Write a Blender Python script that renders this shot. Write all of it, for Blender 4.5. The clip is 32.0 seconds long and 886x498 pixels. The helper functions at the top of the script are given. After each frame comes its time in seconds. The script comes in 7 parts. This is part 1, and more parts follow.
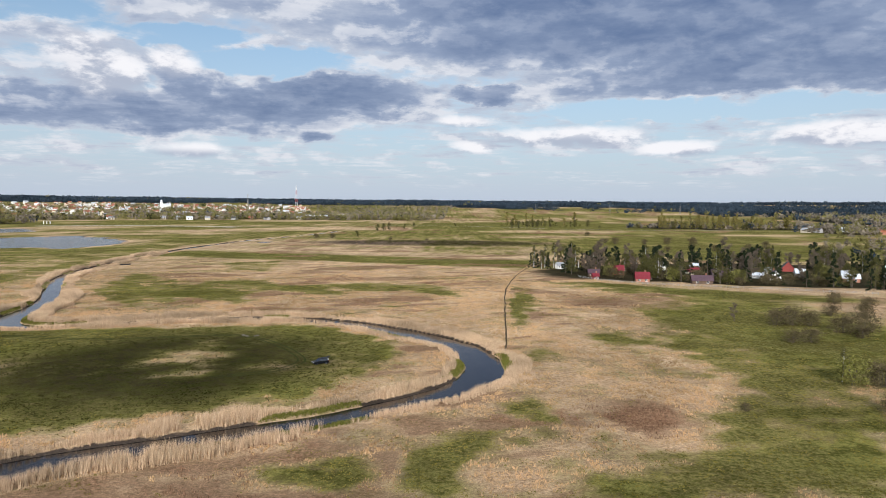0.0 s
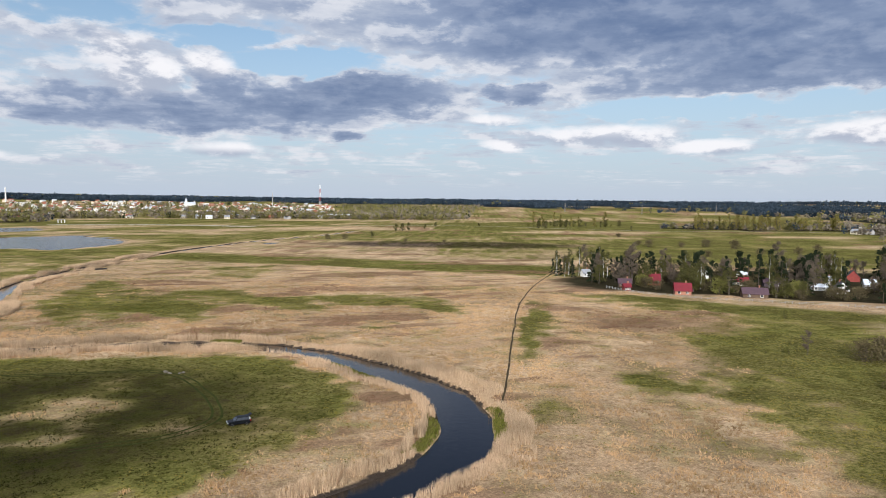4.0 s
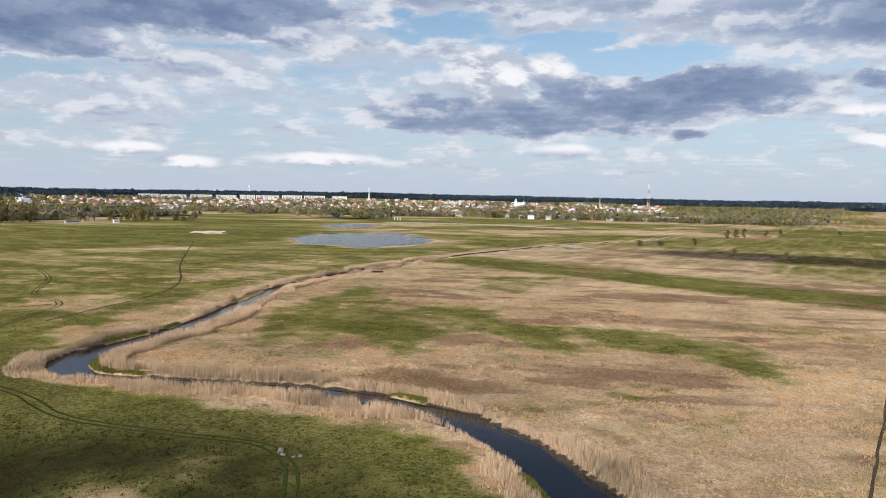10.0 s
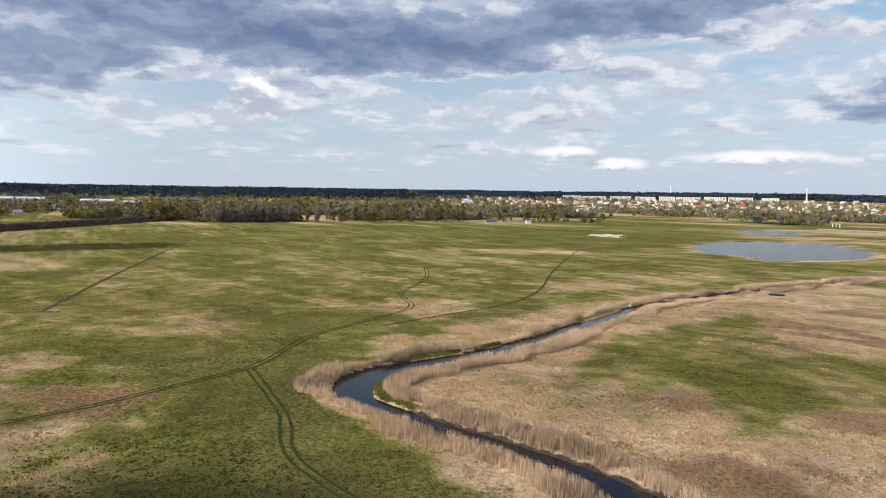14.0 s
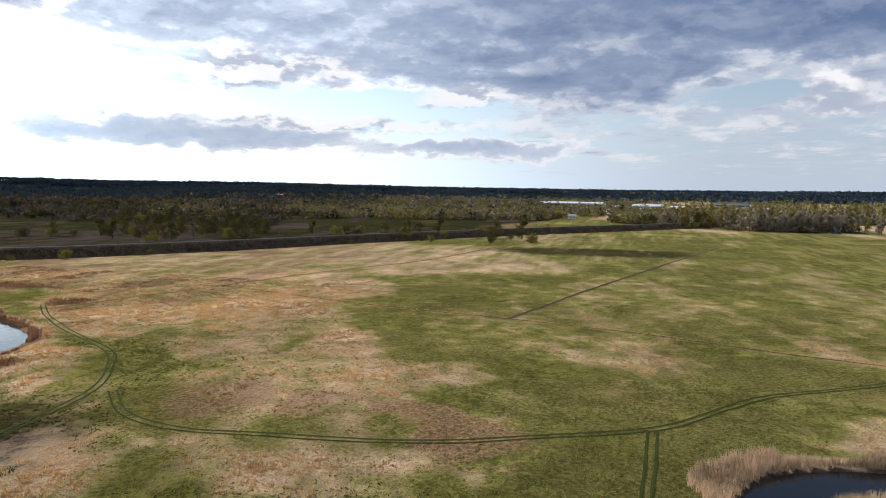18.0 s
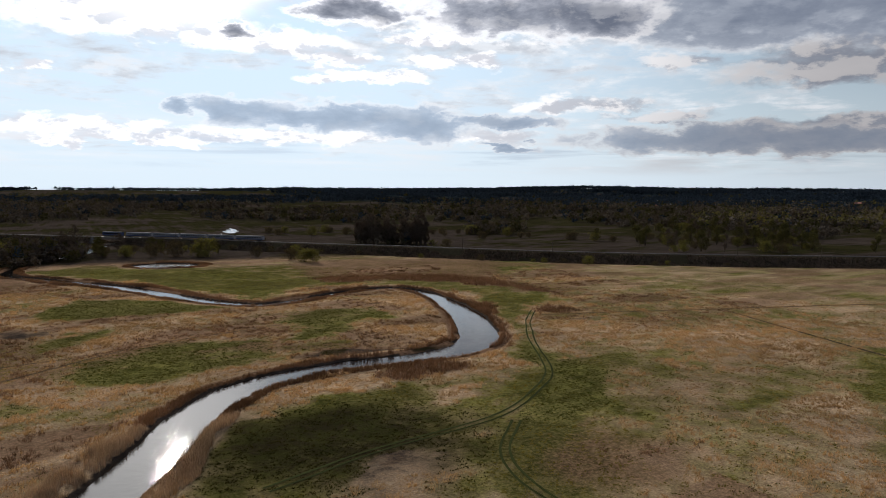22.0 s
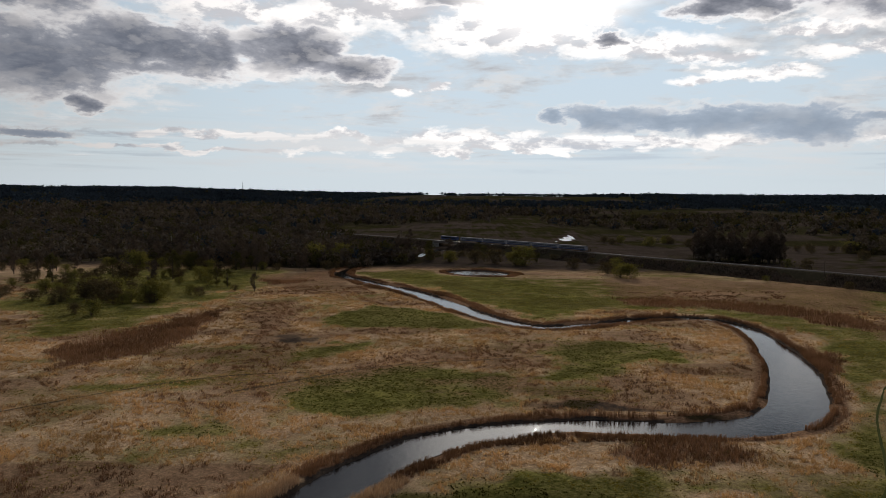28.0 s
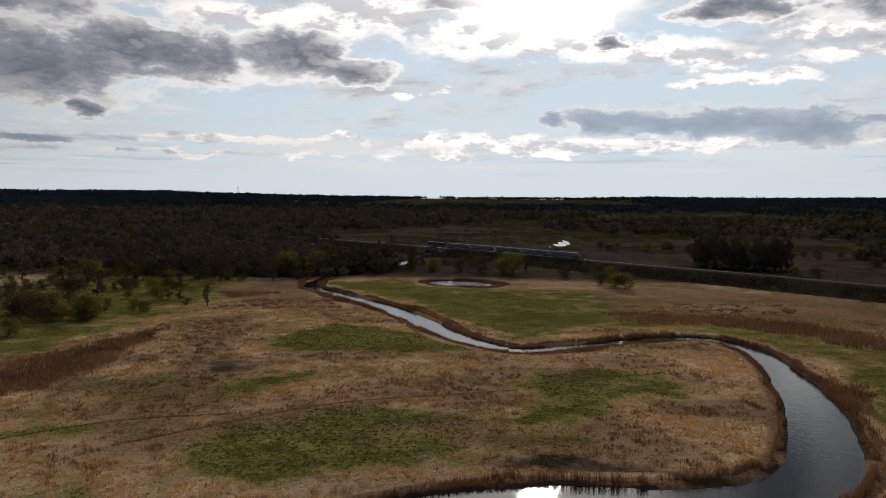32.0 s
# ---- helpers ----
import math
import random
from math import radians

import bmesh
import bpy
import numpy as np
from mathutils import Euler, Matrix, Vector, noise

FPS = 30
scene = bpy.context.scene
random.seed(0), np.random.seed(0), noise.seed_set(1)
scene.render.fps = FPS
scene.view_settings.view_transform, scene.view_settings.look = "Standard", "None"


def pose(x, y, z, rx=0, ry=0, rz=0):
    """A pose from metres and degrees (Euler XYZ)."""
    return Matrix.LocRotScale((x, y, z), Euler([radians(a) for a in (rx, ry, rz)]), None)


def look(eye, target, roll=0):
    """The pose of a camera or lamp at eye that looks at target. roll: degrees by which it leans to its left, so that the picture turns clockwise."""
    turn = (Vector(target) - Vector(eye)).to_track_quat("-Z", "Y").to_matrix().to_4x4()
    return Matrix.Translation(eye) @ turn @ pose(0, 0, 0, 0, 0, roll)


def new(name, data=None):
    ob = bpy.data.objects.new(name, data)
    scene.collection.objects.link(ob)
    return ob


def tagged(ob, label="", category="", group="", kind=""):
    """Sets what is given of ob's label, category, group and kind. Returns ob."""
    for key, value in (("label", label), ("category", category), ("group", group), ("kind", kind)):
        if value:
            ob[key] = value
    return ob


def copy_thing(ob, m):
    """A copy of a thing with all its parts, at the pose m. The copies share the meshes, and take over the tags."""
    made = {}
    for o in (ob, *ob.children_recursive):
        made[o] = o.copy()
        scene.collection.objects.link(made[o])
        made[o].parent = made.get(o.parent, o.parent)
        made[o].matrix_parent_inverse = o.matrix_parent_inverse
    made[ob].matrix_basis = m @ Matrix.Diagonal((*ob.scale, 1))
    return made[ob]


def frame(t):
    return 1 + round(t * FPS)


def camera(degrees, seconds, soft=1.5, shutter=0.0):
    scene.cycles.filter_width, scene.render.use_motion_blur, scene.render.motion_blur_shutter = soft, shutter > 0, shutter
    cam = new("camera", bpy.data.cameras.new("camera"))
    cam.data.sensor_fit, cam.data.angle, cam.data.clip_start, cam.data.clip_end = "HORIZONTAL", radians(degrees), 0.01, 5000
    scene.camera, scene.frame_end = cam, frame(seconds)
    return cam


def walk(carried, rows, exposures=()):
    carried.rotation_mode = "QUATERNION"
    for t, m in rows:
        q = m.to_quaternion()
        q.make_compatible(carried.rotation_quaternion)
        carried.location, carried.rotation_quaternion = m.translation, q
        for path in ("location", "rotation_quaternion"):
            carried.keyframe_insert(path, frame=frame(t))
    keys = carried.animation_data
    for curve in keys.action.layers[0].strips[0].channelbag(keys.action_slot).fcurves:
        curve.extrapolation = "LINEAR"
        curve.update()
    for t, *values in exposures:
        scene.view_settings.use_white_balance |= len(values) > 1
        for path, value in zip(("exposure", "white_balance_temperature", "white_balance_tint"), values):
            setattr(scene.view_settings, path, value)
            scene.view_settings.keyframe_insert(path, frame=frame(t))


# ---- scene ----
# ===== camera and its flight =====
cam = camera(64.9, 32.0, soft=0.85)
PATH = [
    (0, pose(0.00, -0.00, 41.99, 86.218, -0.516, 0.034)),
    (0.5, pose(2.03, 6.45, 42.12, 86.167, -0.608, 1.801)),
    (1, pose(3.70, 12.95, 42.22, 86.110, -0.666, 1.906)),
    (1.5, pose(5.16, 19.39, 42.26, 86.090, -0.676, 1.907)),
    (2, pose(6.59, 25.55, 42.24, 86.098, -0.589, 1.873)),
    (2.5, pose(8.02, 32.44, 42.23, 86.093, -0.542, 1.857)),
    (4.5, pose(12.64, 59.46, 41.71, 86.135, -0.674, 3.406)),
    (5, pose(13.69, 65.81, 41.87, 86.095, -0.711, 5.668)),
    (5.5, pose(14.76, 71.91, 41.96, 86.066, -0.813, 8.176)),
    (6, pose(15.58, 78.52, 41.97, 86.043, -0.867, 10.605)),
    (6.5, pose(16.36, 85.07, 41.91, 86.030, -0.914, 13.045)),
    (7, pose(16.96, 91.74, 41.86, 86.004, -0.936, 15.498)),
    (7.5, pose(17.46, 98.30, 41.93, 85.970, -0.973, 17.884)),
    (8, pose(17.69, 104.56, 41.99, 85.955, -1.018, 20.298)),
    (8.5, pose(17.63, 111.04, 42.02, 85.908, -1.059, 22.629)),
    (9, pose(17.54, 117.57, 42.19, 85.875, -1.083, 24.959)),
    (9.5, pose(17.05, 123.92, 42.26, 85.834, -1.070, 27.212)),
    (10, pose(16.07, 130.39, 42.37, 85.797, -1.092, 29.481)),
    (10.5, pose(15.31, 136.74, 42.56, 85.763, -1.093, 31.769)),
    (11, pose(14.03, 143.37, 42.66, 85.716, -1.095, 34.092)),
    (11.5, pose(12.85, 149.53, 42.80, 85.687, -1.112, 36.756)),
    (12, pose(11.28, 155.47, 42.92, 85.618, -1.108, 41.158)),
    (12.5, pose(9.31, 161.72, 43.06, 85.515, -1.043, 46.726)),
    (13, pose(7.27, 167.69, 43.30, 85.422, -1.028, 52.287)),
    (13.5, pose(4.98, 173.34, 43.53, 85.343, -1.035, 57.851)),
    (14, pose(2.18, 178.82, 43.74, 85.276, -1.023, 63.381)),
    (14.5, pose(-1.32, 184.16, 43.91, 85.234, -0.948, 68.807)),
    (16.5, pose(-15.31, 201.98, 45.59, 85.015, -0.768, 90.689)),
    (17, pose(-20.15, 205.64, 45.80, 85.004, -0.751, 96.116)),
    (17.5, pose(-25.32, 208.78, 45.98, 84.986, -0.711, 101.616)),
    (18, pose(-30.77, 211.26, 46.08, 84.987, -0.676, 107.097)),
    (18.5, pose(-36.54, 213.24, 46.11, 84.990, -0.616, 112.650)),
    (19, pose(-42.30, 214.65, 46.21, 85.024, -0.576, 118.224)),
    (19.5, pose(-47.89, 215.34, 46.35, 85.057, -0.523, 123.752)),
    (20, pose(-53.70, 215.36, 46.37, 85.065, -0.458, 129.274)),
    (20.5, pose(-59.44, 215.03, 46.50, 85.067, -0.435, 134.878)),
    (21, pose(-64.77, 214.03, 46.72, 85.068, -0.444, 140.378)),
    (21.5, pose(-69.82, 212.99, 47.01, 85.092, -0.454, 145.969)),
    (22, pose(-74.77, 211.66, 47.21, 85.105, -0.459, 151.519)),
    (22.5, pose(-79.35, 210.18, 47.42, 85.110, -0.498, 157.092)),
    (23, pose(-83.51, 208.52, 47.64, 85.108, -0.477, 162.632)),
    (23.5, pose(-87.43, 206.66, 47.74, 85.143, -0.495, 166.330)),
    (24, pose(-91.01, 204.20, 47.82, 85.152, -0.483, 166.404)),
    (24.5, pose(-94.53, 201.60, 47.87, 85.169, -0.487, 166.418)),
    (25, pose(-97.74, 198.74, 47.94, 85.179, -0.510, 166.426)),
    (25.5, pose(-100.64, 195.69, 48.14, 85.176, -0.554, 166.449)),
    (26, pose(-103.53, 192.22, 48.26, 85.186, -0.546, 169.513)),
    (26.5, pose(-105.83, 189.52, 48.35, 85.197, -0.517, 174.822)),
    (28.5, pose(-114.37, 175.61, 48.26, 85.317, -0.642, 181.040)),
    (29, pose(-116.03, 172.00, 48.28, 85.331, -0.635, 181.071)),
    (29.5, pose(-117.48, 168.26, 48.30, 85.395, -0.622, 181.041)),
    (30, pose(-118.85, 164.09, 48.32, 85.427, -0.613, 181.029)),
    (30.5, pose(-120.13, 159.98, 48.34, 85.482, -0.605, 181.007)),
    (31, pose(-121.29, 155.64, 48.40, 85.508, -0.589, 180.976)),
    (31.5, pose(-122.40, 151.31, 48.43, 85.552, -0.576, 180.972)),
    (32, pose(-123.56, 146.80, 48.34, 85.596, -0.564, 180.966)),
]
walk(cam, PATH, exposures=((0, -0.12, 6250, 10), (9, -0.12, 6250, 10), (13, -0.05, 6300, 10), (16.5, 0.0, 6300, 10), (18, -0.12, 6250, 11), (19, -0.4, 6200, 11), (20, -0.72, 6200, 12), (21.5, -1.1, 6300, 13), (23, -1.5, 6550, 13), (26, -1.58, 6650, 13), (32, -1.55, 6800, 14)))

# ===== sky, sun =====
SUN_AZ, SUN_EL = 187.2, 23.5      # clockwise from +Y, and above the horizon


class Nodes:
    """Short hand for node trees."""

    def __init__(self, tree):
        self.t = tree
        tree.nodes.clear()

    def n(self, kind):
        return self.t.nodes.new(kind)

    def put(self, socket, v):
        if isinstance(v, bpy.types.NodeSocket):
            self.t.links.new(v, socket)
        elif v is not None:
            socket.default_value = v

    def math(self, op, a, b=None, c=None, clamp=False):
        m = self.n("ShaderNodeMath")
        m.operation, m.use_clamp = op, clamp
        for s, v in zip(m.inputs, (a, b, c)):
            self.put(s, v)
        return m.outputs[0]

    def ramp(self, v, lo, hi, a=0.0, b=1.0, smooth=True):
        m = self.n("ShaderNodeMapRange")
        m.interpolation_type = "SMOOTHSTEP" if smooth else "LINEAR"
        for s, q in zip(m.inputs[:5], (v, lo, hi, a, b)):
            self.put(s, q)
        return m.outputs[0]

    def mix(self, f, a, b, blend="MIX"):
        m = self.n("ShaderNodeMix")
        m.data_type, m.blend_type = "RGBA", blend
        self.put(m.inputs[0], f)
        for s, v in ((m.inputs[6], a), (m.inputs[7], b)):
            self.put(s, (*v, 1) if isinstance(v, tuple) and len(v) == 3 else v)
        return m.outputs[2]

    def noise(self, vec, scale, detail=3.0, rough=0.55, dist=0.0):
        m = self.n("ShaderNodeTexNoise")
        if vec is not None:
            self.put(m.inputs["Vector"], vec)
        m.inputs["Scale"].default_value, m.inputs["Detail"].default_value = scale, detail
        m.inputs["Roughness"].default_value, m.inputs["Distortion"].default_value = rough, dist
        return m.outputs["Fac"]

    def vec(self, x, y, z):
        m = self.n("ShaderNodeCombineXYZ")
        for s, v in zip(m.inputs, (x, y, z)):
            self.put(s, v)
        return m.outputs[0]


# clouds: bearing (clockwise from +Y), angle above the level, half width, half height, all in degrees
WHITE = [(-27.3, 10.8, 2.6, 1.6), (-25.5, 9.2, 4.0, 1.9), (-20.9, 10.3, 2.2, 1.3), (-20.1, 3.9, 3.5, 0.7), (2.5, 4.6, 2.3, 0.6), (10.7, 5.3, 7.0, 1.0), (18.4, 4.4, 3.7, 0.7),
         (1.6, 6.6, 2.6, 0.6), (29.8, 5.2, 6.1, 1.1), (-49.6, 2.4, 2.8, 0.6), (-39.1, 2.9, 5.1, 0.7), (-53.8, 3.3, 3.0, 0.6), (-78.4, 7.4, 2.0, 1.8), (-77.2, 6.2, 2.4, 0.9)]
SLATE = [(-25.2, 6.6, 10.8, 1.5), (-19.7, 8.6, 2.4, 1.5), (-15.5, 6.9, 8.4, 1.6), (-8.5, 8.4, 8.0, 1.5), (3.4, 8.8, 2.6, 0.7), (-10.5, 5.3, 1.9, 0.5), (18.2, 13.4, 20.0, 2.8), (26.1, 10.0, 15.6, 2.3),
         (9.6, 15.2, 12.0, 1.8), (-48.2, 13.4, 12.0, 2.0), (-70.0, 11.6, 15.0, 2.2), (-99.0, 13.9, 24.0, 3.4), (-95.0, 8.9, 10.0, 2.4),
         (-15, 23, 45, 5), (-75, 21, 30, 4.5), (35, 22, 25, 6), (-118, 14, 18, 3.4), (-110, 10.4, 11, 2.4), (-128, 12.4, 9, 1.8)]
BRIGHT = [(-175.9, 12.6, 10.0, 2.0), (-166.2, 11.3, 8.1, 1.1), (-159.6, 10.2, 3.8, 0.6), (175.0, 14.4, 10.5, 1.4), (165.3, 13.3, 9.6, 1.0), (175.7, 8.2, 1.0, 0.6), (178.1, 8.6, 1.2, 0.4), (-152.2, 11.9, 3.3, 0.6),
          (-155.0, 8.9, 2.1, 0.4), (166.1, 4.2, 19.6, 0.35), (157.7, 3.0, 15.4, 0.25), (-175.7, 3.4, 14.0, 0.3), (-176, 17.5, 20, 2.2), (-159.0, 8.7, 4.7, 0.5), (-141.8, 6.8, 4.0, 0.7), (-134.0, 5.8, 5.1, 0.5)]
BRIGHT_WEST = [(-152.7, 11.8, 2.4, 0.6), (-137.4, 6.7, 2.8, 0.5), (-168.7, 4.0, 19.6, 0.6), (-147.6, 4.2, 3.7, 0.6), (-178.5, 4.3, 9.3, 0.9), (-122.2, 9.1, 9.4, 1.7), (-119.3, 4.9, 14.0, 0.7), (-105.5, 7.4, 4.2, 1.1),
               (-106.9, 7.3, 2.3, 0.7), (-133.2, 9.8, 3.3, 0.7), (-121.8, 8.3, 8.0, 0.9), (-150.4, 10.1, 4.2, 0.7), (-158, 22, 8, 3), (-178, 31, 13, 3), (165, 24, 9, 3)]
SHADED = [(148.6, 9.0, 8.6, 3.1), (156.5, 10.4, 8.1, 2.6), (146, 13.4, 9, 1.6), (161.0, 10.2, 2.8, 2.1), (166.6, 10.9, 4.5, 2.1), (171.6, 9.6, 3.8, 1.2), (-179.1, 14.9, 4.6, 0.9), (-158.9, 13.7, 5.7, 1.0),
          (152.2, 5.9, 1.2, 0.8), (-145.0, 13.7, 11.0, 2.0), (-139.2, 13.2, 4.8, 1.6), (-168, 11.8, 2.2, 0.5), (-166, 28, 7, 1.8), (-145, 21, 11, 3), (158, 19, 13, 2.4), (178, 26, 8, 1.6), (-150, 32, 10, 3)]
LOW_BANKS = [(-167.3, 6.0, 4.7, 1.0), (-160.2, 5.7, 9.3, 1.3), (-153.3, 5.0, 5.6, 1.4), (148.8, 3.9, 4.2, 0.5), (-171.9, 5.8, 1.2, 0.7), (-146.3, 5.5, 4.2, 0.6), (-131.0, 4.0, 10.7, 1.3),
             (-123.0, 3.5, 5.1, 0.9), (-146.3, 3.6, 3.0, 0.3), (-124.0, 3.9, 12.1, 0.9), (-104.8, 3.1, 9.3, 0.9)]


# open blue between the clouds
GAPS = [(-29, 13.5, 5, 1.3), (-21, 12.2, 6, 0.9), (-13, 10.6, 7, 1.0), (-48, 11.5, 6, 0.8), (-38, 13, 8, 0.8), (-56, 9, 5, 0.9), (-84, 7.5, 6, 1.2), (-64, 8.5, 5, 0.7), (22, 7.4, 14, 0.9), (-110, 6.5, 8, 1.4)]


def make_sky():
    world = bpy.data.worlds.new("sky")
    scene.world = world
    world.use_nodes = True
    k = Nodes(world.node_tree)
    sky = k.n("ShaderNodeTexSky")
    sky.sky_type, sky.sun_disc = "NISHITA", False
    sky.sun_elevation, sky.sun_rotation = radians(SUN_EL), radians(SUN_AZ)
    sky.altitude, sky.air_density, sky.dust_density, sky.ozone_density = 100, 1.0, 0.8, 2.0
    way = k.n("ShaderNodeTexCoord").outputs["Generated"]
    sep = k.n("ShaderNodeSeparateXYZ")
    k.put(sep.inputs[0], way)
    x, y, z = sep.outputs
    flat = k.math("SQRT", k.math("ADD", k.math("MULTIPLY", x, x), k.math("MULTIPLY", y, y)))
    north = k.math("MULTIPLY", k.math("ARCTAN2", x, y), 57.2958)
    south = k.math("MULTIPLY", k.math("ARCTAN2", k.math("MULTIPLY", x, -1.0), k.math("MULTIPLY", y, -1.0)), 57.2958)
    el = k.math("MULTIPLY", k.math("ARCTAN2", z, flat), 57.2958)

    def moved(v, by, op="ADD"):
        m = k.n("ShaderNodeVectorMath")
        m.operation = op
        k.put(m.inputs[0], v)
        m.inputs[1].default_value = by
        return m.outputs[0]

    # billows: noise that is finer upwards than sideways
    q = moved(way, (1.0, 1.0, 2.2), "MULTIPLY")
    stir1, stir2 = k.noise(q, 9, 5, 0.62, 0.3), k.noise(q, 14, 5, 0.6, 0.2)
    puff = k.noise(q, 17, 6, 0.58, 0.15)
    cell = k.noise(moved(q, (3.1, 0.0, 1.7)), 30, 5, 0.58, 0.4)
    above = k.noise(moved(q, (0.004, 0.0, 0.034)), 17, 6, 0.58, 0.15)
    lit = k.ramp(k.math("SUBTRACT", puff, above), -0.15, 0.17)
    still = north, el
    north = k.math("ADD", north, k.math("MULTIPLY", k.math("SUBTRACT", stir1, 0.5), 7.0))
    south = k.math("ADD", south, k.math("MULTIPLY", k.math("SUBTRACT", stir1, 0.5), 6.0))
    elw = k.math("ADD", el, k.math("MULTIPLY", k.math("SUBTRACT", stir2, 0.5), 2.8))

    def bank(table, lift=0.0, calm=False):
        """How deep inside the nearest of a table of clouds: 1 at its heart, 0 at its rim, below 0 outside."""
        best, level = None, still[1] if calm else elw
        for a, e, w, h in table:
            u = k.math("DIVIDE", k.math("SUBTRACT", (still[0] if calm else north) if abs(a) < 100 else south, a if abs(a) < 100 else (a - 180 if a > 0 else a + 180)), w)
            v = k.math("DIVIDE", k.math("SUBTRACT", level, e - lift), h)
            r = k.math("MULTIPLY_ADD", u, u, k.math("MULTIPLY", v, v))
            best = r if best is None else k.math("SMOOTH_MIN", best, r, 0.3)
        return k.math("SUBTRACT", 1.0, best)

    # how near the sun
    dot = k.n("ShaderNodeVectorMath")
    dot.operation = "DOT_PRODUCT"
    k.put(dot.inputs[0], way)
    a, e = radians(SUN_AZ), radians(SUN_EL)
    dot.inputs[1].default_value = (math.sin(a) * math.cos(e), math.cos(a) * math.cos(e), math.sin(e))
    near = dot.outputs["Value"]
    glow = k.ramp(near, 0.62, 0.99)
    side = k.ramp(near, 0.25, 0.80)

    # clear air, paler down to the level
    clear = k.mix(0.14, k.mix(1.0, sky.outputs[0], SKY_TINT, "MULTIPLY"), THIN)
    clear = k.mix(glow, clear, CLEAR_SUN)
    low_air = k.mix(k.ramp(near, 0.0, 0.97), HAZE, HAZE_SUN)
    col = k.mix(k.ramp(el, 0.0, 14.0, 0.97, 0.1, False), clear, low_air)

    # the broken layer overhead, seen in perspective: white where thin, slate where thick
    up = k.math("ADD", k.math("MAXIMUM", z, 0.0), 0.07)
    layer = k.vec(k.math("DIVIDE", x, up), k.math("DIVIDE", y, up), 0.0)
    broad, mid, fine = k.noise(layer, 0.42, 4, 0.6, 0.6), k.noise(layer, 1.3, 5, 0.6, 0.4), k.noise(layer, 4.0, 4, 0.62, 0.2)
    field = k.math("ADD", k.math("ADD", k.math("MULTIPLY", broad, 0.36), k.math("MULTIPLY", mid, 0.40)), k.math("MULTIPLY", fine, 0.24))
    field = k.math("ADD", field, k.math("MULTIPLY", k.math("SUBTRACT", puff, 0.5), 0.16))
    slate = bank(SLATE)
    body = k.math("ADD", field, k.ramp(el, 2.0, 12.0, -0.075, 0.055, False))
    body = k.math("SUBTRACT", body, k.math("MULTIPLY", side, 0.045))
    body = k.math("ADD", body, k.math("MULTIPLY", k.ramp(el, 14.0, 24.0, 0.0, 0.20), k.ramp(near, 0.55, 0.0)))
    body = k.math("ADD", body, k.ramp(slate, -0.9, 0.9, 0.0, 0.26))
    body = k.math("SUBTRACT", body, k.ramp(bank(GAPS), -0.6, 0.8, 0.0, 0.17))
    heavy = k.math("ADD", body, k.math("MULTIPLY", k.math("SUBTRACT", lit, 0.5), -0.10))
    tone = k.mix(k.ramp(heavy, 0.46, 0.68, 0.0, 1.0, False), k.mix(side, THIN, THIN_SUN), k.mix(side, CLOUD_MID, MID_SUN))
    tone = k.mix(k.ramp(heavy, 0.58, 0.92, 0.0, 1.0, False), tone, k.mix(side, CLOUD_SLATE, SLATE_SUN))
    tone = k.mix(k.math("MULTIPLY", k.ramp(lit, 0.4, 1.1), k.ramp(body, 0.80, 0.50, 0.04, 0.5)), tone, k.mix(side, CLOUD_WHITE, VEIL_SUN))
    col = k.mix(k.math("MULTIPLY", k.ramp(body, 0.40, 0.56, 0.0, 0.95), k.ramp(el, 0.6, 2.5)), col, tone)

    rag = k.math("SUBTRACT", k.math("ADD", k.math("MULTIPLY", puff, 0.65), k.math("MULTIPLY", cell, 0.35)), 0.5)
    # white heaps with grey feet
    w, w_up = bank(WHITE, 0.0, True), bank(WHITE, 0.9, True)
    d = k.math("ADD", w, k.math("MULTIPLY", rag, 1.9))
    top = k.ramp(k.math("ADD", k.math("SUBTRACT", w, w_up), k.math("MULTIPLY", k.math("SUBTRACT", lit, 0.5), 2.2)), -0.9, 1.5)
    heap = k.mix(top, CLOUD_FOOT, CLOUD_WHITE)
    col = k.mix(k.ramp(d, -0.15, 0.85, 0.0, 0.95), col, heap)

    # shining cloud round the sun, in cells
    for table in (BRIGHT, BRIGHT_WEST):
        d = k.math("ADD", bank(table), k.math("MULTIPLY", rag, 3.2))
        shine = k.mix(k.ramp(k.math("ADD", lit, k.math("MULTIPLY", rag, 1.5)), 0.05, 0.7), k.mix(glow, CLOUD_FOOT, CELL_SUN), k.mix(glow, CLOUD_WHITE, RIM_SUN))
        col = k.mix(k.ramp(d, -0.3, 0.9, 0.0, 0.93), col, shine)
    # long low streaks under the sun
    streak = k.noise(moved(way, (1.0, 1.0, 15.0), "MULTIPLY"), 3.0, 6, 0.6, 0.3)
    low = k.math("MULTIPLY", k.math("MULTIPLY", k.ramp(el, 0.8, 2.4), k.ramp(el, 6.2, 3.6)), side)
    col = k.mix(k.math("MULTIPLY", k.ramp(streak, 0.45, 0.66, 0.0, 0.75), low), col, k.mix(glow, CLOUD_PINK, VEIL_SUN))
    col = k.mix(k.math("MULTIPLY", k.ramp(streak, 0.46, 0.32, 0.0, 0.5), low), col, k.mix(glow, (0.50, 0.57, 0.68), BANK_LIGHT))
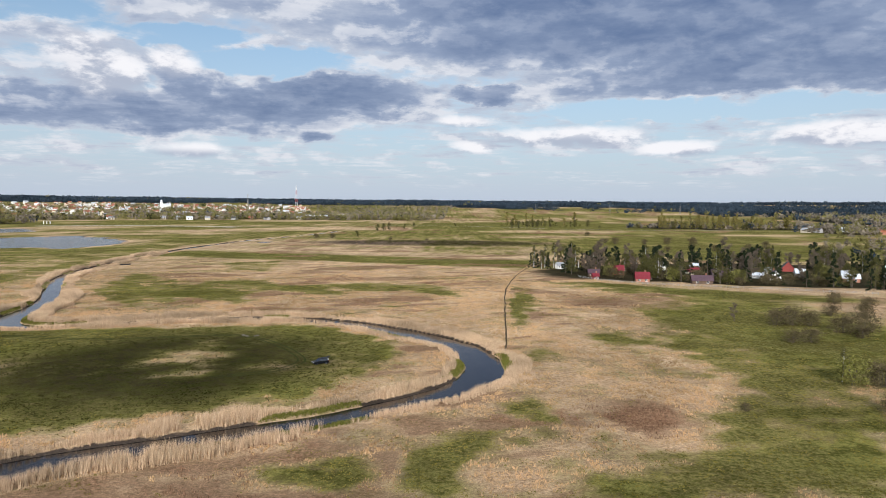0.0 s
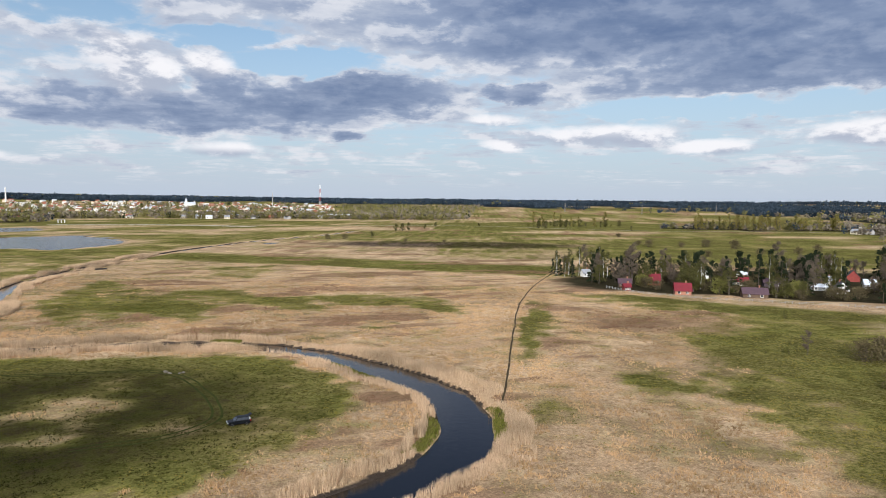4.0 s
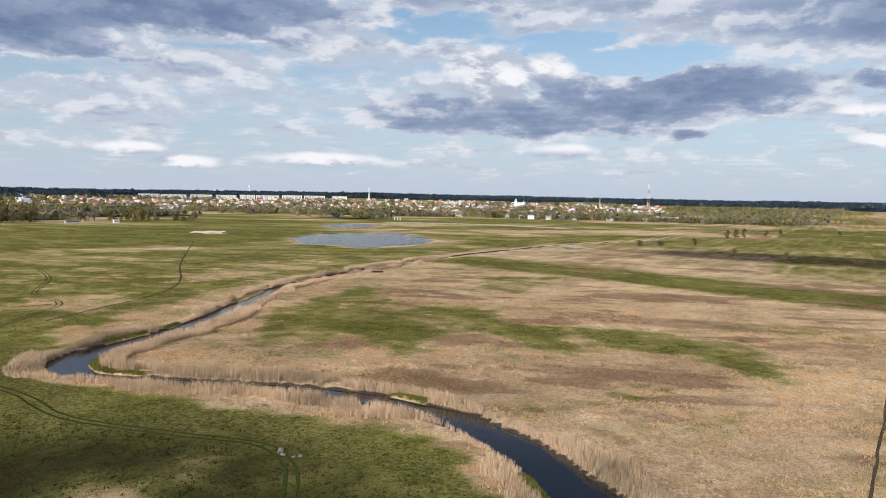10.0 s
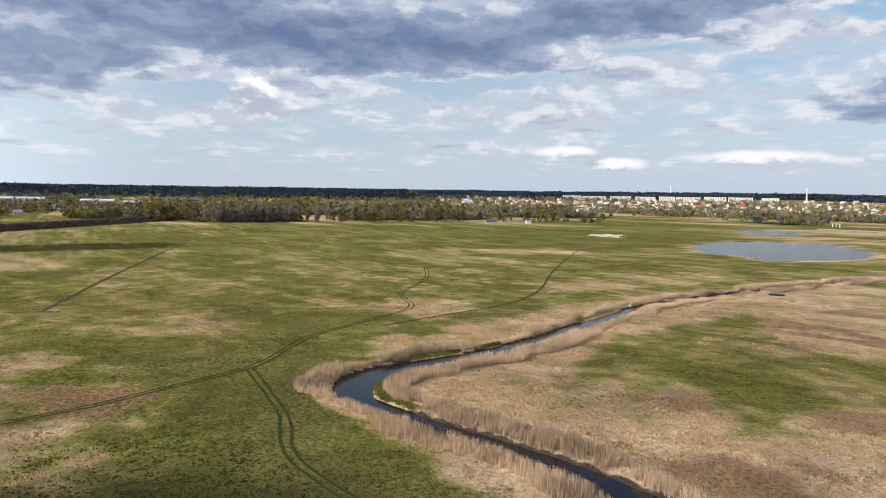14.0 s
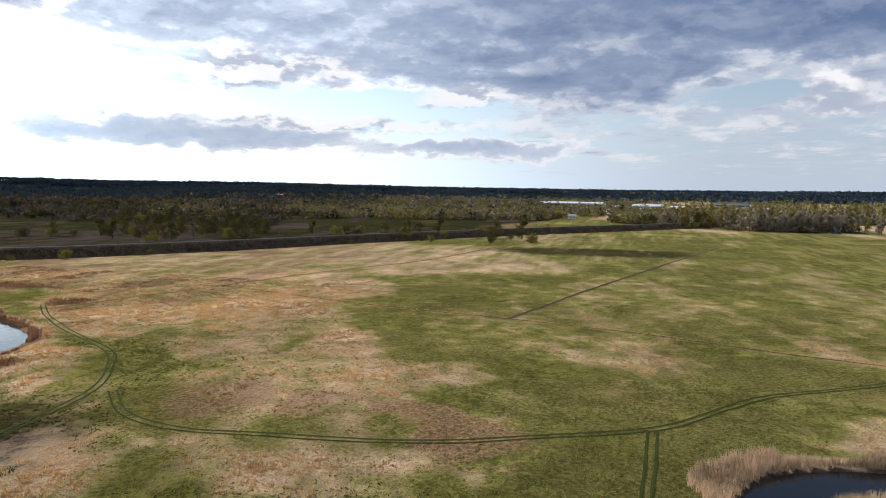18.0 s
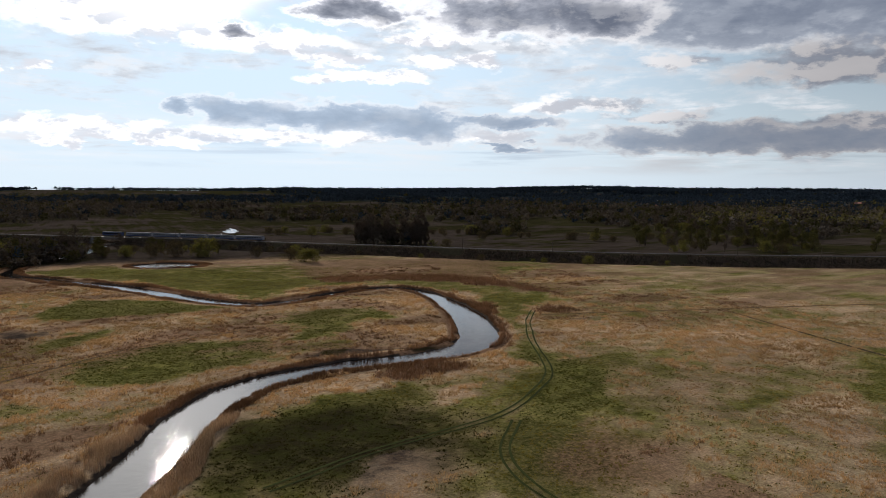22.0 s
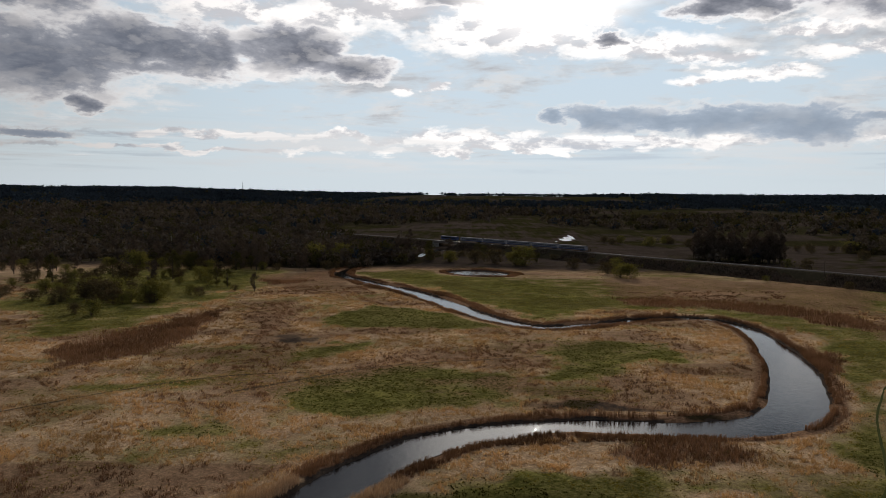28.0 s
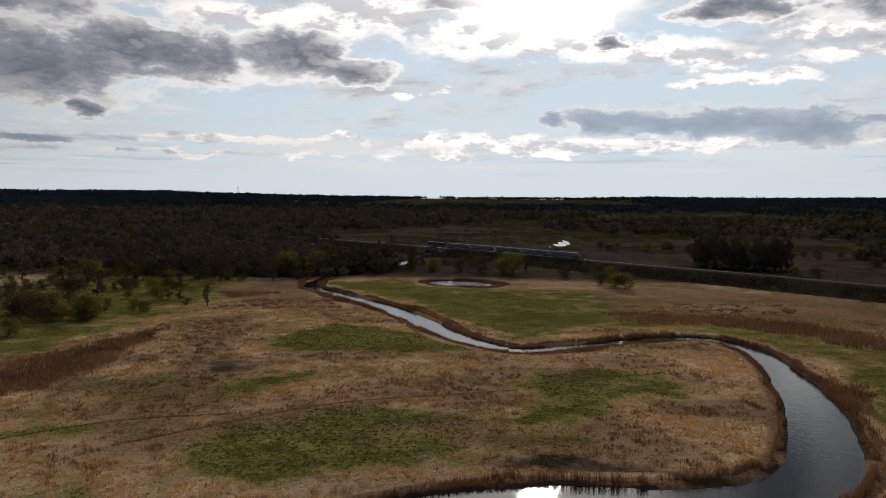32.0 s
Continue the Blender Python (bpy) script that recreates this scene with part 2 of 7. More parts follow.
    # clouds in front of the sun: shining rims, grey hearts with bright cells
    for table, dark, light, west, bright in ((LOW_BANKS, BANK_DARK, BANK_LIGHT, (0.44, 0.52, 0.66), 0.35), (SHADED, SHADE_DARK, SHADE_LIGHT, (0.24, 0.30, 0.43), 0.55)):
        b = bank(table)
        d = k.math("ADD", b, k.math("MULTIPLY", rag, 3.4))
        rim = k.mix(glow, CLOUD_WHITE, RIM_SUN if bright > 0.5 else VEIL_SUN)
        heart = k.mix(k.ramp(k.math("ADD", b, k.math("MULTIPLY", rag, 2.3)), 0.1, 1.2), k.mix(glow, (0.66, 0.71, 0.80), light), k.mix(glow, west, dark))
        heart = k.mix(k.math("MULTIPLY", k.ramp(k.math("ADD", lit, k.math("MULTIPLY", k.math("SUBTRACT", cell, 0.5), 1.6)), 0.35, 1.15), k.ramp(b, 0.95, 0.1, 0.35 * bright, bright)), heart, rim)
        body = k.mix(k.ramp(d, -0.05, 0.55), rim, heart)
        col = k.mix(k.ramp(d, -0.35, 0.4, 0.0, 0.96), col, body)
    # heavy broken cloud higher up, open round the sun
    high = k.math("MULTIPLY", k.math("MULTIPLY", k.ramp(el, 13.8, 18.0), side), k.ramp(near, 0.996, 0.982, 0.0, 0.92))
    col = k.mix(high, col, k.mix(k.ramp(stir2, 0.43, 0.58), SHADE_DARK, (2.3, 2.4, 2.5)))
    # the sun's own glare behind the thin cloud
    col = k.mix(k.ramp(near, 0.976, 0.999), col, (7.0, 6.9, 6.6))
    bg = k.n("ShaderNodeBackground")
    k.put(bg.inputs[0], col)
    bg.inputs[1].default_value = 1.0
    out = k.n("ShaderNodeOutputWorld")
    k.put(out.inputs[0], bg.outputs[0])


CLOUD_PINK, SKY_TINT = (0.95, 0.90, 0.90), (0.105, 0.125, 0.128)
CLOUD_WHITE, CLOUD_FOOT, THIN, CLOUD_MID, CLOUD_SLATE = (1.05, 1.02, 1.02), (0.50, 0.54, 0.64), (0.72, 0.735, 0.78), (0.41, 0.475, 0.615), (0.145, 0.205, 0.355)
VEIL_SUN, HAZE, HAZE_SUN, THIN_SUN, MID_SUN, SLATE_SUN = (2.3, 2.4, 2.45), (0.58, 0.645, 0.75), (1.85, 2.15, 2.32), (1.9, 1.98, 2.02), (1.0, 1.1, 1.25), (0.34, 0.41, 0.56)
CLEAR_SUN, RIM_SUN, CELL_SUN, SHADE_DARK, SHADE_LIGHT = (1.62, 2.12, 2.55), (3.4, 3.4, 3.35), (1.9, 1.95, 2.05), (0.38, 0.43, 0.55), (1.45, 1.52, 1.68)
BANK_DARK, BANK_LIGHT = (0.85, 1.08, 1.36), (1.3, 1.58, 1.9)
make_sky()

sun = new("sun", bpy.data.lights.new("sun", "SUN"))
sun.data.energy, sun.data.angle, sun.data.color = 4.5, radians(0.6), (1.0, 0.95, 0.87)
_a, _e = radians(SUN_AZ), radians(SUN_EL)
SUN_WAY = Vector((math.sin(_a) * math.cos(_e), math.cos(_a) * math.cos(_e), math.sin(_e)))
sun.matrix_world = look(SUN_WAY * 3000, (0, 0, 0))

# ===== materials =====
def material(name, rough=0.9, metal=0.0, spec=0.3):
    m = bpy.data.materials.new(name)
    m.use_nodes = True
    k = Nodes(m.node_tree)
    b = k.n("ShaderNodeBsdfPrincipled")
    b.inputs["Roughness"].default_value, b.inputs["Metallic"].default_value = rough, metal
    b.inputs["Specular IOR Level"].default_value = spec
    o = k.n("ShaderNodeOutputMaterial")
    k.put(o.inputs[0], b.outputs[0])
    return m, k, b


def bump(k, b, height, strength, distance):
    m = k.n("ShaderNodeBump")
    m.inputs["Strength"].default_value, m.inputs["Distance"].default_value = strength, distance
    k.put(m.inputs["Height"], height)
    k.put(b.inputs["Normal"], m.outputs[0])


def place(k):
    return k.n("ShaderNodeNewGeometry").outputs["Position"]


def plain(name, dark, light, scale=2.0, rough=0.8, metal=0.0, relief=0.0, spec=0.3, by="object"):
    """Two tones mixed by grain, and a shift from piece to piece."""
    spec = 0.02 if rough >= 0.9 else spec
    m, k, b = material(name, rough, metal, spec)
    co = k.n("ShaderNodeTexCoord").outputs["Object"]
    grain = k.math("ADD", k.math("MULTIPLY", k.noise(co, scale, 4, 0.6), 0.6), k.math("MULTIPLY", k.noise(co, scale * 0.17, 2), 0.4))
    if by == "island":
        vary = k.n("ShaderNodeNewGeometry").outputs["Random Per Island"]
    else:
        vary = k.n("ShaderNodeObjectInfo").outputs["Random"]
    f = k.math("ADD", k.math("MULTIPLY", k.ramp(grain, 0.3, 0.7), 0.6), k.math("MULTIPLY", vary, 0.4))
    k.put(b.inputs["Base Color"], k.mix(f, dark, light))
    if relief:
        bump(k, b, grain, 0.6, relief)
    return m


def blades(name, dark, light, shift, patch=0.06, through_light=0.25):
    """Thin leaves and stalks: each its own tone, drifting over the ground, with light passing through."""
    m, k, b = material(name, 1.0, 0.0, 0.0)
    vary = k.n("ShaderNodeNewGeometry").outputs["Random Per Island"]
    p = place(k)
    drift = k.noise(p, patch, 4, 0.65, 0.6)
    col = k.mix(vary, dark, light)
    shade = k.ramp(k.noise(p, patch * 0.45, 4, 0.65, 0.8), 0.34, 0.66, 0.55, 1.15)
    col = k.mix(1.0, col, k.vec(shade, shade, shade), "MULTIPLY")
    col = k.mix(k.ramp(drift, 0.42, 0.66), col, k.mix(vary, shift, light))
    k.put(b.inputs["Base Color"], col)
    tr = k.n("ShaderNodeBsdfTranslucent")
    k.put(tr.inputs[0], k.mix(1.0, col, (1.22, 0.95, 0.52), "MULTIPLY"))
    mx = k.n("ShaderNodeMixShader")
    mx.inputs[0].default_value = through_light
    k.put(mx.inputs[1], b.outputs[0])
    k.put(mx.inputs[2], tr.outputs[0])
    out = [n for n in m.node_tree.nodes if n.bl_idname == "ShaderNodeOutputMaterial"][0]
    k.put(out.inputs[0], mx.outputs[0])
    return m


def ground_material():
    m, k, b = material("meadow_ground", 1.0, 0.0, 0.0)
    at = k.n("ShaderNodeAttribute")
    at.attribute_name = "cover"
    sep = k.n("ShaderNodeSeparateColor")
    k.put(sep.inputs[0], at.outputs["Color"])
    green, rust, wet_shade = sep.outputs
    p = place(k)
    n1, n2, n3 = k.noise(p, 1.0, 8, 0.75), k.noise(p, 0.2, 6, 0.7, 0.5), k.noise(p, 0.03, 4, 0.6)
    mott = k.math("ADD", k.math("MULTIPLY", n1, 0.5), k.math("MULTIPLY", n2, 0.5))
    fine = k.ramp(n1, 0.38, 0.62)
    dry = k.mix(k.ramp(mott, 0.41, 0.59), DRY_DARK, DRY_LIGHT)
    dry = k.mix(k.ramp(n3, 0.45, 0.65, 0.0, 0.5), dry, k.mix(fine, DRY_DARK, DRY_GREY))
    n4 = k.math("ADD", k.math("MULTIPLY", k.noise(p, 0.055, 5, 0.68, 0.8), 0.7), k.math("MULTIPLY", n2, 0.3))
    dry = k.mix(k.ramp(n4, 0.48, 0.60, 0.0, 0.85), dry, k.mix(fine, (0.345, 0.226, 0.130), (0.61, 0.418, 0.255)))
    dry = k.mix(k.ramp(n4, 0.46, 0.36, 0.0, 0.75), dry, k.mix(fine, (0.43, 0.305, 0.182), (0.71, 0.545, 0.355)))
    grass = k.mix(k.ramp(mott, 0.41, 0.59), GREEN_DARK, GREEN_LIGHT)
    grass = k.mix(k.ramp(n3, 0.36, 0.58, 0.0, 0.72), grass, k.mix(fine, GREEN_DARK, GREEN_OLIVE))
    grass = k.mix(k.ramp(green, 0.75, 1.0, 0.0, 0.35), grass, k.mix(k.ramp(mott, 0.41, 0.59), (0.026, 0.032, 0.008), (0.090, 0.094, 0.026)))
    edge = k.math("ADD", green, k.math("MULTIPLY", k.math("SUBTRACT", mott, 0.5), 1.5))
    col = k.mix(k.ramp(edge, 0.12, 0.80, 0.0, 1.0, False), dry, grass)
    red = k.math("ADD", rust, k.math("MULTIPLY", k.math("SUBTRACT", mott, 0.5), 1.4))
    col = k.mix(k.ramp(red, 0.25, 0.85), col, k.mix(fine, (0.15, 0.085, 0.048), (0.36, 0.215, 0.125)))
    dk = k.math("ADD", wet_shade, k.math("MULTIPLY", k.math("SUBTRACT", mott, 0.5), 1.4))
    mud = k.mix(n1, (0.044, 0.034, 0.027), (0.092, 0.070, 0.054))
    # wet turf, and cloud shade put into the dark tones of the grass
    damp_shade = k.mix(k.ramp(n2, 0.35, 0.65), k.mix(n1, (0.016, 0.019, 0.006), (0.044, 0.046, 0.015)), k.mix(n1, (0.028, 0.022, 0.011), (0.064, 0.050, 0.025)))
    col = k.mix(k.ramp(dk, 0.3, 0.8), col, k.mix(k.ramp(green, 0.2, 0.5), mud, damp_shade))
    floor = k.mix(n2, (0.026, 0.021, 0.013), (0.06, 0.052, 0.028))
    # far off the floor turns bluish: distance haze put into the colour
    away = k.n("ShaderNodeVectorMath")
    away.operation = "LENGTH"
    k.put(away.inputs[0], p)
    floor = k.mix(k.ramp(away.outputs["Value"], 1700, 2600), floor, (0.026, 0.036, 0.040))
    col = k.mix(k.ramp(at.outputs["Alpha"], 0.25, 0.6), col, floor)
    # blades and lodged stalks: fine light and dark
    lay = k.n("ShaderNodeMapping")
    lay.inputs["Rotation"].default_value, lay.inputs["Scale"].default_value = (0, 0, 0.6), (1.0, 3.2, 1.0)
    k.put(lay.inputs["Vector"], p)
    stalk = k.math("ADD", k.math("MULTIPLY", k.noise(p, 3.6, 5, 0.7), 0.55), k.math("MULTIPLY", k.noise(lay.outputs[0], 1.5, 5, 0.7, 0.3), 0.45))
    vary = k.ramp(stalk, 0.36, 0.64, 0.52, 1.42, False)
    vary = k.math("MULTIPLY", vary, k.ramp(k.noise(p, 0.026, 5, 0.66, 0.9), 0.34, 0.66, 0.74, 1.14))
    col = k.mix(1.0, col, k.vec(vary, vary, vary), "MULTIPLY")
    k.put(b.inputs["Base Color"], col)
    bump(k, b, k.math("ADD", k.math("ADD", n1, k.math("MULTIPLY", stalk, 0.5)), k.math("MULTIPLY", n2, 1.2)), 1.0, 0.6)
    return m


DRY_DARK, DRY_LIGHT, DRY_GREY = (0.375, 0.252, 0.144), (0.69, 0.492, 0.302), (0.57, 0.405, 0.250)
GREEN_DARK, GREEN_LIGHT, GREEN_OLIVE = (0.098, 0.096, 0.022), (0.265, 0.238, 0.066), (0.325, 0.258, 0.098)


def water_material(name, ripple, rough, spec=0.42):
    m, k, b = material(name, rough, 0.0, spec)
    b.inputs["Base Color"].default_value, b.inputs["IOR"].default_value = (0.006, 0.007, 0.008, 1), 1.33
    p = place(k)
    h = k.math("ADD", k.math("MULTIPLY", k.noise(p, 0.9, 3, 0.5), 0.7), k.math("MULTIPLY", k.noise(p, 4.0, 2), 0.3))
    bump(k, b, h, ripple, 0.25)
    return m


M_GROUND, M_WATER, M_POND = ground_material(), water_material("river_water", 0.12, 0.035, 0.5), water_material("pond_water", 0.5, 0.1, 0.16)
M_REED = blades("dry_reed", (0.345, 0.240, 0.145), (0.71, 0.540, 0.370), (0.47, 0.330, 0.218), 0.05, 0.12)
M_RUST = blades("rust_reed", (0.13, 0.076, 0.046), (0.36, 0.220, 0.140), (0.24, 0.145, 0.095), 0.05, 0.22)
M_DRY = blades("dry_grass", (0.375, 0.256, 0.140), (0.64, 0.460, 0.278), (0.47, 0.318, 0.182), 0.055, 0.40)
M_GREEN = blades("green_grass", (0.098, 0.098, 0.021), (0.240, 0.222, 0.054), (0.285, 0.235, 0.075), 0.04, 0.5)
M_DEEP = blades("deep_green_grass", (0.040, 0.050, 0.010), (0.105, 0.112, 0.026), (0.115, 0.110, 0.034), 0.05, 0.35)
# grass of wet spots, and cloud shade put into the loop meadow's colour
M_DAMP_SHADE = blades("damp_grass", (0.026, 0.029, 0.008), (0.066, 0.066, 0.019), (0.062, 0.053, 0.021), 0.06, 0.3)
M_LUSH = blades("lush_grass", (0.075, 0.088, 0.015), (0.20, 0.20, 0.05), (0.17, 0.155, 0.05), 0.1, 0.35)

# ===== the lie of the land =====
def hash2(i, j, seed):
    v = np.sin(i * 127.1 + j * 311.7 + seed * 74.7) * 43758.5453
    return v - np.floor(v)


def vnoise(x, y, seed=0):
    """Smooth lattice noise, 0 to 1."""
    i, j = np.floor(x), np.floor(y)
    u, v = x - i, y - j
    u, v = u * u * (3 - 2 * u), v * v * (3 - 2 * v)
    a, b, c, d = hash2(i, j, seed), hash2(i + 1, j, seed), hash2(i, j + 1, seed), hash2(i + 1, j + 1, seed)
    return (a * (1 - u) + b * u) * (1 - v) + (c * (1 - u) + d * u) * v


def fnoise(x, y, seed=0, octaves=3):
    s, amp, tot = 0, 1.0, 0
    for o in range(octaves):
        s, tot = s + amp * vnoise(x * 2 ** o, y * 2 ** o, seed + o), tot + amp
        amp *= 0.55
    return s / tot


def smooth(v, lo, hi):
    t = np.clip((v - lo) / (hi - lo), 0, 1)
    return t * t * (3 - 2 * t)


def curve(points, step=4.0):
    """A rounded line through control points (any number of columns)."""
    p = np.array(points, float)
    p = np.vstack([2 * p[0] - p[1], p, 2 * p[-1] - p[-2]])
    out = []
    for a, b, c, d in zip(p[:-3], p[1:-2], p[2:-1], p[3:]):
        n = max(2, int(np.hypot(*(c - b)[:2]) / step))
        t = np.linspace(0, 1, n, endpoint=False)[:, None]
        out.append(0.5 * (2 * b + (c - a) * t + (2 * a - 5 * b + 4 * c - d) * t ** 2 + (3 * b - a - 3 * c + d) * t ** 3))
    return np.vstack(out + [p[-2:-1]])


# the river: x, y, half its width
RIVER_NORTH = [(-150, 1010, 3), (-175, 880, 3), (-204, 776, 3), (-220, 682, 3), (-227, 580, 3), (-223, 480, 3), (-211, 390, 3.2), (-191, 341, 3.6),
               (-166, 290, 4.2), (-157, 258, 5), (-153, 241, 5.2), (-145, 231, 4.6), (-134, 228.5, 3.6), (-120, 233, 3.2), (-100, 241, 3.2),
               (-84, 246.5, 3.6), (-66, 249, 4.2), (-48, 247.5, 4.6), (-30, 240, 5)]
RIVER_LOOP = [(-30, 240, 5), (-15, 227, 5.4), (-1, 212, 5.6), (8, 197, 5.6), (11, 182, 5.6), (10, 170, 5.4), (4, 157, 5), (-6, 146.5, 4.4),
              (-20, 135.5, 4.2), (-34, 127, 4.2), (-50, 118, 4.4), (-64, 109, 5), (-78, 98, 5.6)]
RIVER_SOUTH = [(-78, 98, 5.6), (-87, 82, 5.6), (-101, 56, 5.4), (-116, 43, 5), (-138, 36, 4.2), (-160, 37, 5), (-180, 33, 6.4), (-195, 16, 7),
               (-209.5, -20, 6.2), (-219, -62, 4.4), (-216, -88, 3.2), (-203, -93, 3.2), (-180, -86, 3.2), (-160, -76, 3.3), (-143, -71.5, 3.8),
               (-130, -84, 4.6), (-121, -98, 5), (-97, -148, 5.3), (-62, -196, 5), (-50, -213, 4.4), (-46, -240, 3), (-60, -290, 3), (-85, -345, 4),
               (-108, -421, 5), (-165, -470, 1.5), (-212, -522, 2.0), (-232, -560, 7), (-240, -590, 5), (-250, -640, 1.0), (-262, -700, 0.8)]
RIVER = np.vstack([curve(RIVER_NORTH), curve(RIVER_LOOP)[1:], curve(RIVER_SOUTH)[1:]])
PONDS = [(-395, 700, 112, 66, 123), (-590, 938, 62, 34, 122), (-128, -236, 20, 15, -20), (-420, -420, 18, 5, 30), (-185, 722, 8, 20, 20)]
WATER_Z = -0.55


def to_line(x, y, line, chunk=40000):
    """Distance to a line of points, the nearest point's number, and the side."""
    a, b = line[:-1, :2], line[1:, :2]
    ab = b - a
    ll = (ab ** 2).sum(1)
    best, idx = np.full(x.shape, 1e9), np.zeros(x.shape, int)
    for s in range(0, len(x), chunk):
        q = np.stack([x[s:s + chunk], y[s:s + chunk]], 1)
        for i in range(len(a)):
            t = np.clip(((q - a[i]) @ ab[i]) / ll[i], 0, 1)
            d = np.hypot(q[:, 0] - a[i, 0] - t * ab[i, 0], q[:, 1] - a[i, 1] - t * ab[i, 1])
            m = d < best[s:s + chunk]
            best[s:s + chunk][m], idx[s:s + chunk][m] = d[m], i
    return best, idx


def river_field(step=3.0):
    """The river's reach on a grid, to be read between its points."""
    gx, gy = np.meshgrid(np.arange(-560, 323, step), np.arange(-1100, 1303, step))
    d, i = to_line(gx.ravel(), gy.ravel(), RIVER)
    return (d - RIVER[i, 2]).reshape(gx.shape)


FIELD = river_field()


def river_gap(x, y):
    """Metres from the water's edge of the river (negative: in it)."""
    out = np.full(x.shape, 300.0)
    near = (x > -560) & (x < 320) & (y > -1100) & (y < 1300)
    u, v = (x[near] + 560) / 3.0, (y[near] + 1100) / 3.0
    i, j = u.astype(int), v.astype(int)
    u, v = u - i, v - j
    d = (FIELD[j, i] * (1 - u) + FIELD[j, i + 1] * u) * (1 - v) + (FIELD[j + 1, i] * (1 - u) + FIELD[j + 1, i + 1] * u) * v
    close = d < 30
    d[close] += 1.6 * (fnoise(x[near][close] / 9, y[near][close] / 9, 5, 2) - 0.5)
    out[near] = d
    for cx, cy, rx, ry, rot in PONDS:
        c, s = math.cos(radians(rot)), math.sin(radians(rot))
        u, v = (x - cx) * c + (y - cy) * s, -(x - cx) * s + (y - cy) * c
        wob = 1 + 0.35 * (fnoise(x / 30, y / 30, 9, 3) - 0.5)
        out = np.minimum(out, (np.hypot(u / rx, v / ry) - wob) * min(rx, ry))
    return out


# skyline: bearing clockwise from +Y, angle above the level
SKYLINE = [(0, 0.30), (18, 0.27), (32, 0.41), (60, 0.5), (90, 0.5), (120, 0.45), (147, 0.33), (158, 0.31), (165, 0.15), (171, 0.04), (180, 0.06), (189, 0.07),
           (197, 0.20), (207, 0.20), (212, 0.3), (221, 0.58), (228, 0.45), (242, 0.40), (256, 0.17), (272, 0.12), (291, 0.19), (302, 0.24), (313, 0.30), (327, 0.40), (339, 0.32), (353, 0.30), (360, 0.30)]


def height(x, y, gap=None):
    r = np.hypot(x + 60, y - 120)
    bearing = np.degrees(np.arctan2(x + 60, y - 120)) % 360
    sk = np.array(SKYLINE)
    top = 38 + 4300 * np.tan(np.radians(np.interp(bearing, sk[:, 0], sk[:, 1]) - 0.2))
    hill = top * smooth(r, 1500, 4300) * (0.86 + 0.14 * fnoise(x / 700, y / 700, 3))
    z = hill + 0.5 * (fnoise(x / 45, y / 45, 7, 2) - 0.5)
    if gap is not None:
        z = np.where(gap < 3, z * smooth(gap, -1, 3) + (1 - smooth(gap, -2.4, 0.7)) * -1.5, z)
    return z


# patches of growth: middle, half sizes, turn
GREEN = [(330, 640, 230, 110, 0), (3, 114, 6, 10, 0), (58, 214, 10, 9, -15), (33, 296, 4, 50, -5), (110, 260, 30, 40, -20), (130, 330, 60, 14, -20), (90, 358, 40, 8, -22), (120, 220, 40, 90, 0),
         (40, -190, 60, 60, 0), (40, -130, 40, 40, 0), (-300, -150, 60, 25, 35), (-608, 58, 60, 50, -254), (-266, 736, 40, 70, 25), (-577, 640, 200, 200, 47), (-800, 889, 160, 100, 45), (-600, 250, 120, 60, 10), (-450, 400, 110, 120, 30)]
DRY = [(65, 200, 8, 7, -18), (39, 176, 9, 6, -12), (-249, 58, 46, 40, -233), (-176, 140, 26, 18, -240), (-121, 116, 10, 16, -219), (-205, 338, 12, 60, 22), (-180, 268, 10, 34, 30), (-190, 157, 13, 12, -262),
       (-65, 169, 7, 3, 28), (-430, 470, 60, 20, 60), (-118, 180, 6, 3, 0), (-150, 75, 8, 5, 40)]
RUST = [(-26, -201, 20, 12, -164), (-158, 47, 13, 3, -188), (-212, -3, 4, 46, -204)]
RUST_PALE = [(-40, 380, 50, 14, 10), (75, 300, 30, 14, 25), (45, 330, 20, 10, 0), (42, 142, 14, 13, -16), (-90, -60, 30, 6, 10), (-130, 10, 30, 5, -10), (-170, -55, 14, 16, 10), (-110, -20, 60, 12, 30), (-60, 10, 14, 20, 0), (-160, 122, 18, 11, 30)]
WET = [(-62, -45, 8, 9, -162), (-156, 25, 27, 3, -188), (-12, 734, 150, 60, 3), (-552, 167, 90, 40, -268), (-200, -560, 220, 120, 10)]

# fields with outlines of their own: how full, and the corners
MEADOWS_WEST = [
    (0.98, [(-224, 2), (-199, 45), (-202, 74), (-182, 100), (-163, 107), (-152, 107), (-157, 93), (-176, 75), (-196, 42)]),
    (0.78, [(-134, 113), (-132, 136), (-136, 181), (-156, 194), (-170, 217), (-150, 220), (-127, 223), (-108, 200), (-100, 132)]),
    (0.86, [(-359, 83), (-389, 110), (-358, 183), (-280, 160), (-275, 131), (-287, 85), (-320, 89)])]
MEADOWS_MID = [
    (0.92, [(-269, 98), (-252, 165), (-240, 204), (-247, 292), (-230, 284), (-197, 240), (-170, 214), (-160, 199), (-168, 172), (-199, 140), (-235, 120)]),
    (0.92, [(-180, 223), (-216, 281), (-231, 312), (-213, 304), (-178, 243), (-164, 226), (-144, 220), (-123, 224), (-121, 210), (-162, 215)]),
    (0.72, [(-661, 114), (-796, 258), (-642, 515), (-494, 442), (-585, 397), (-471, 342), (-573, 252), (-439, 201), (-537, 115)]),
    (0.75, [(-100, 76), (-125, 63), (-164, 61), (-188, 58), (-157, 93), (-140, 104), (-129, 101), (-113, 112), (-106, 120), (-90, 101)])]
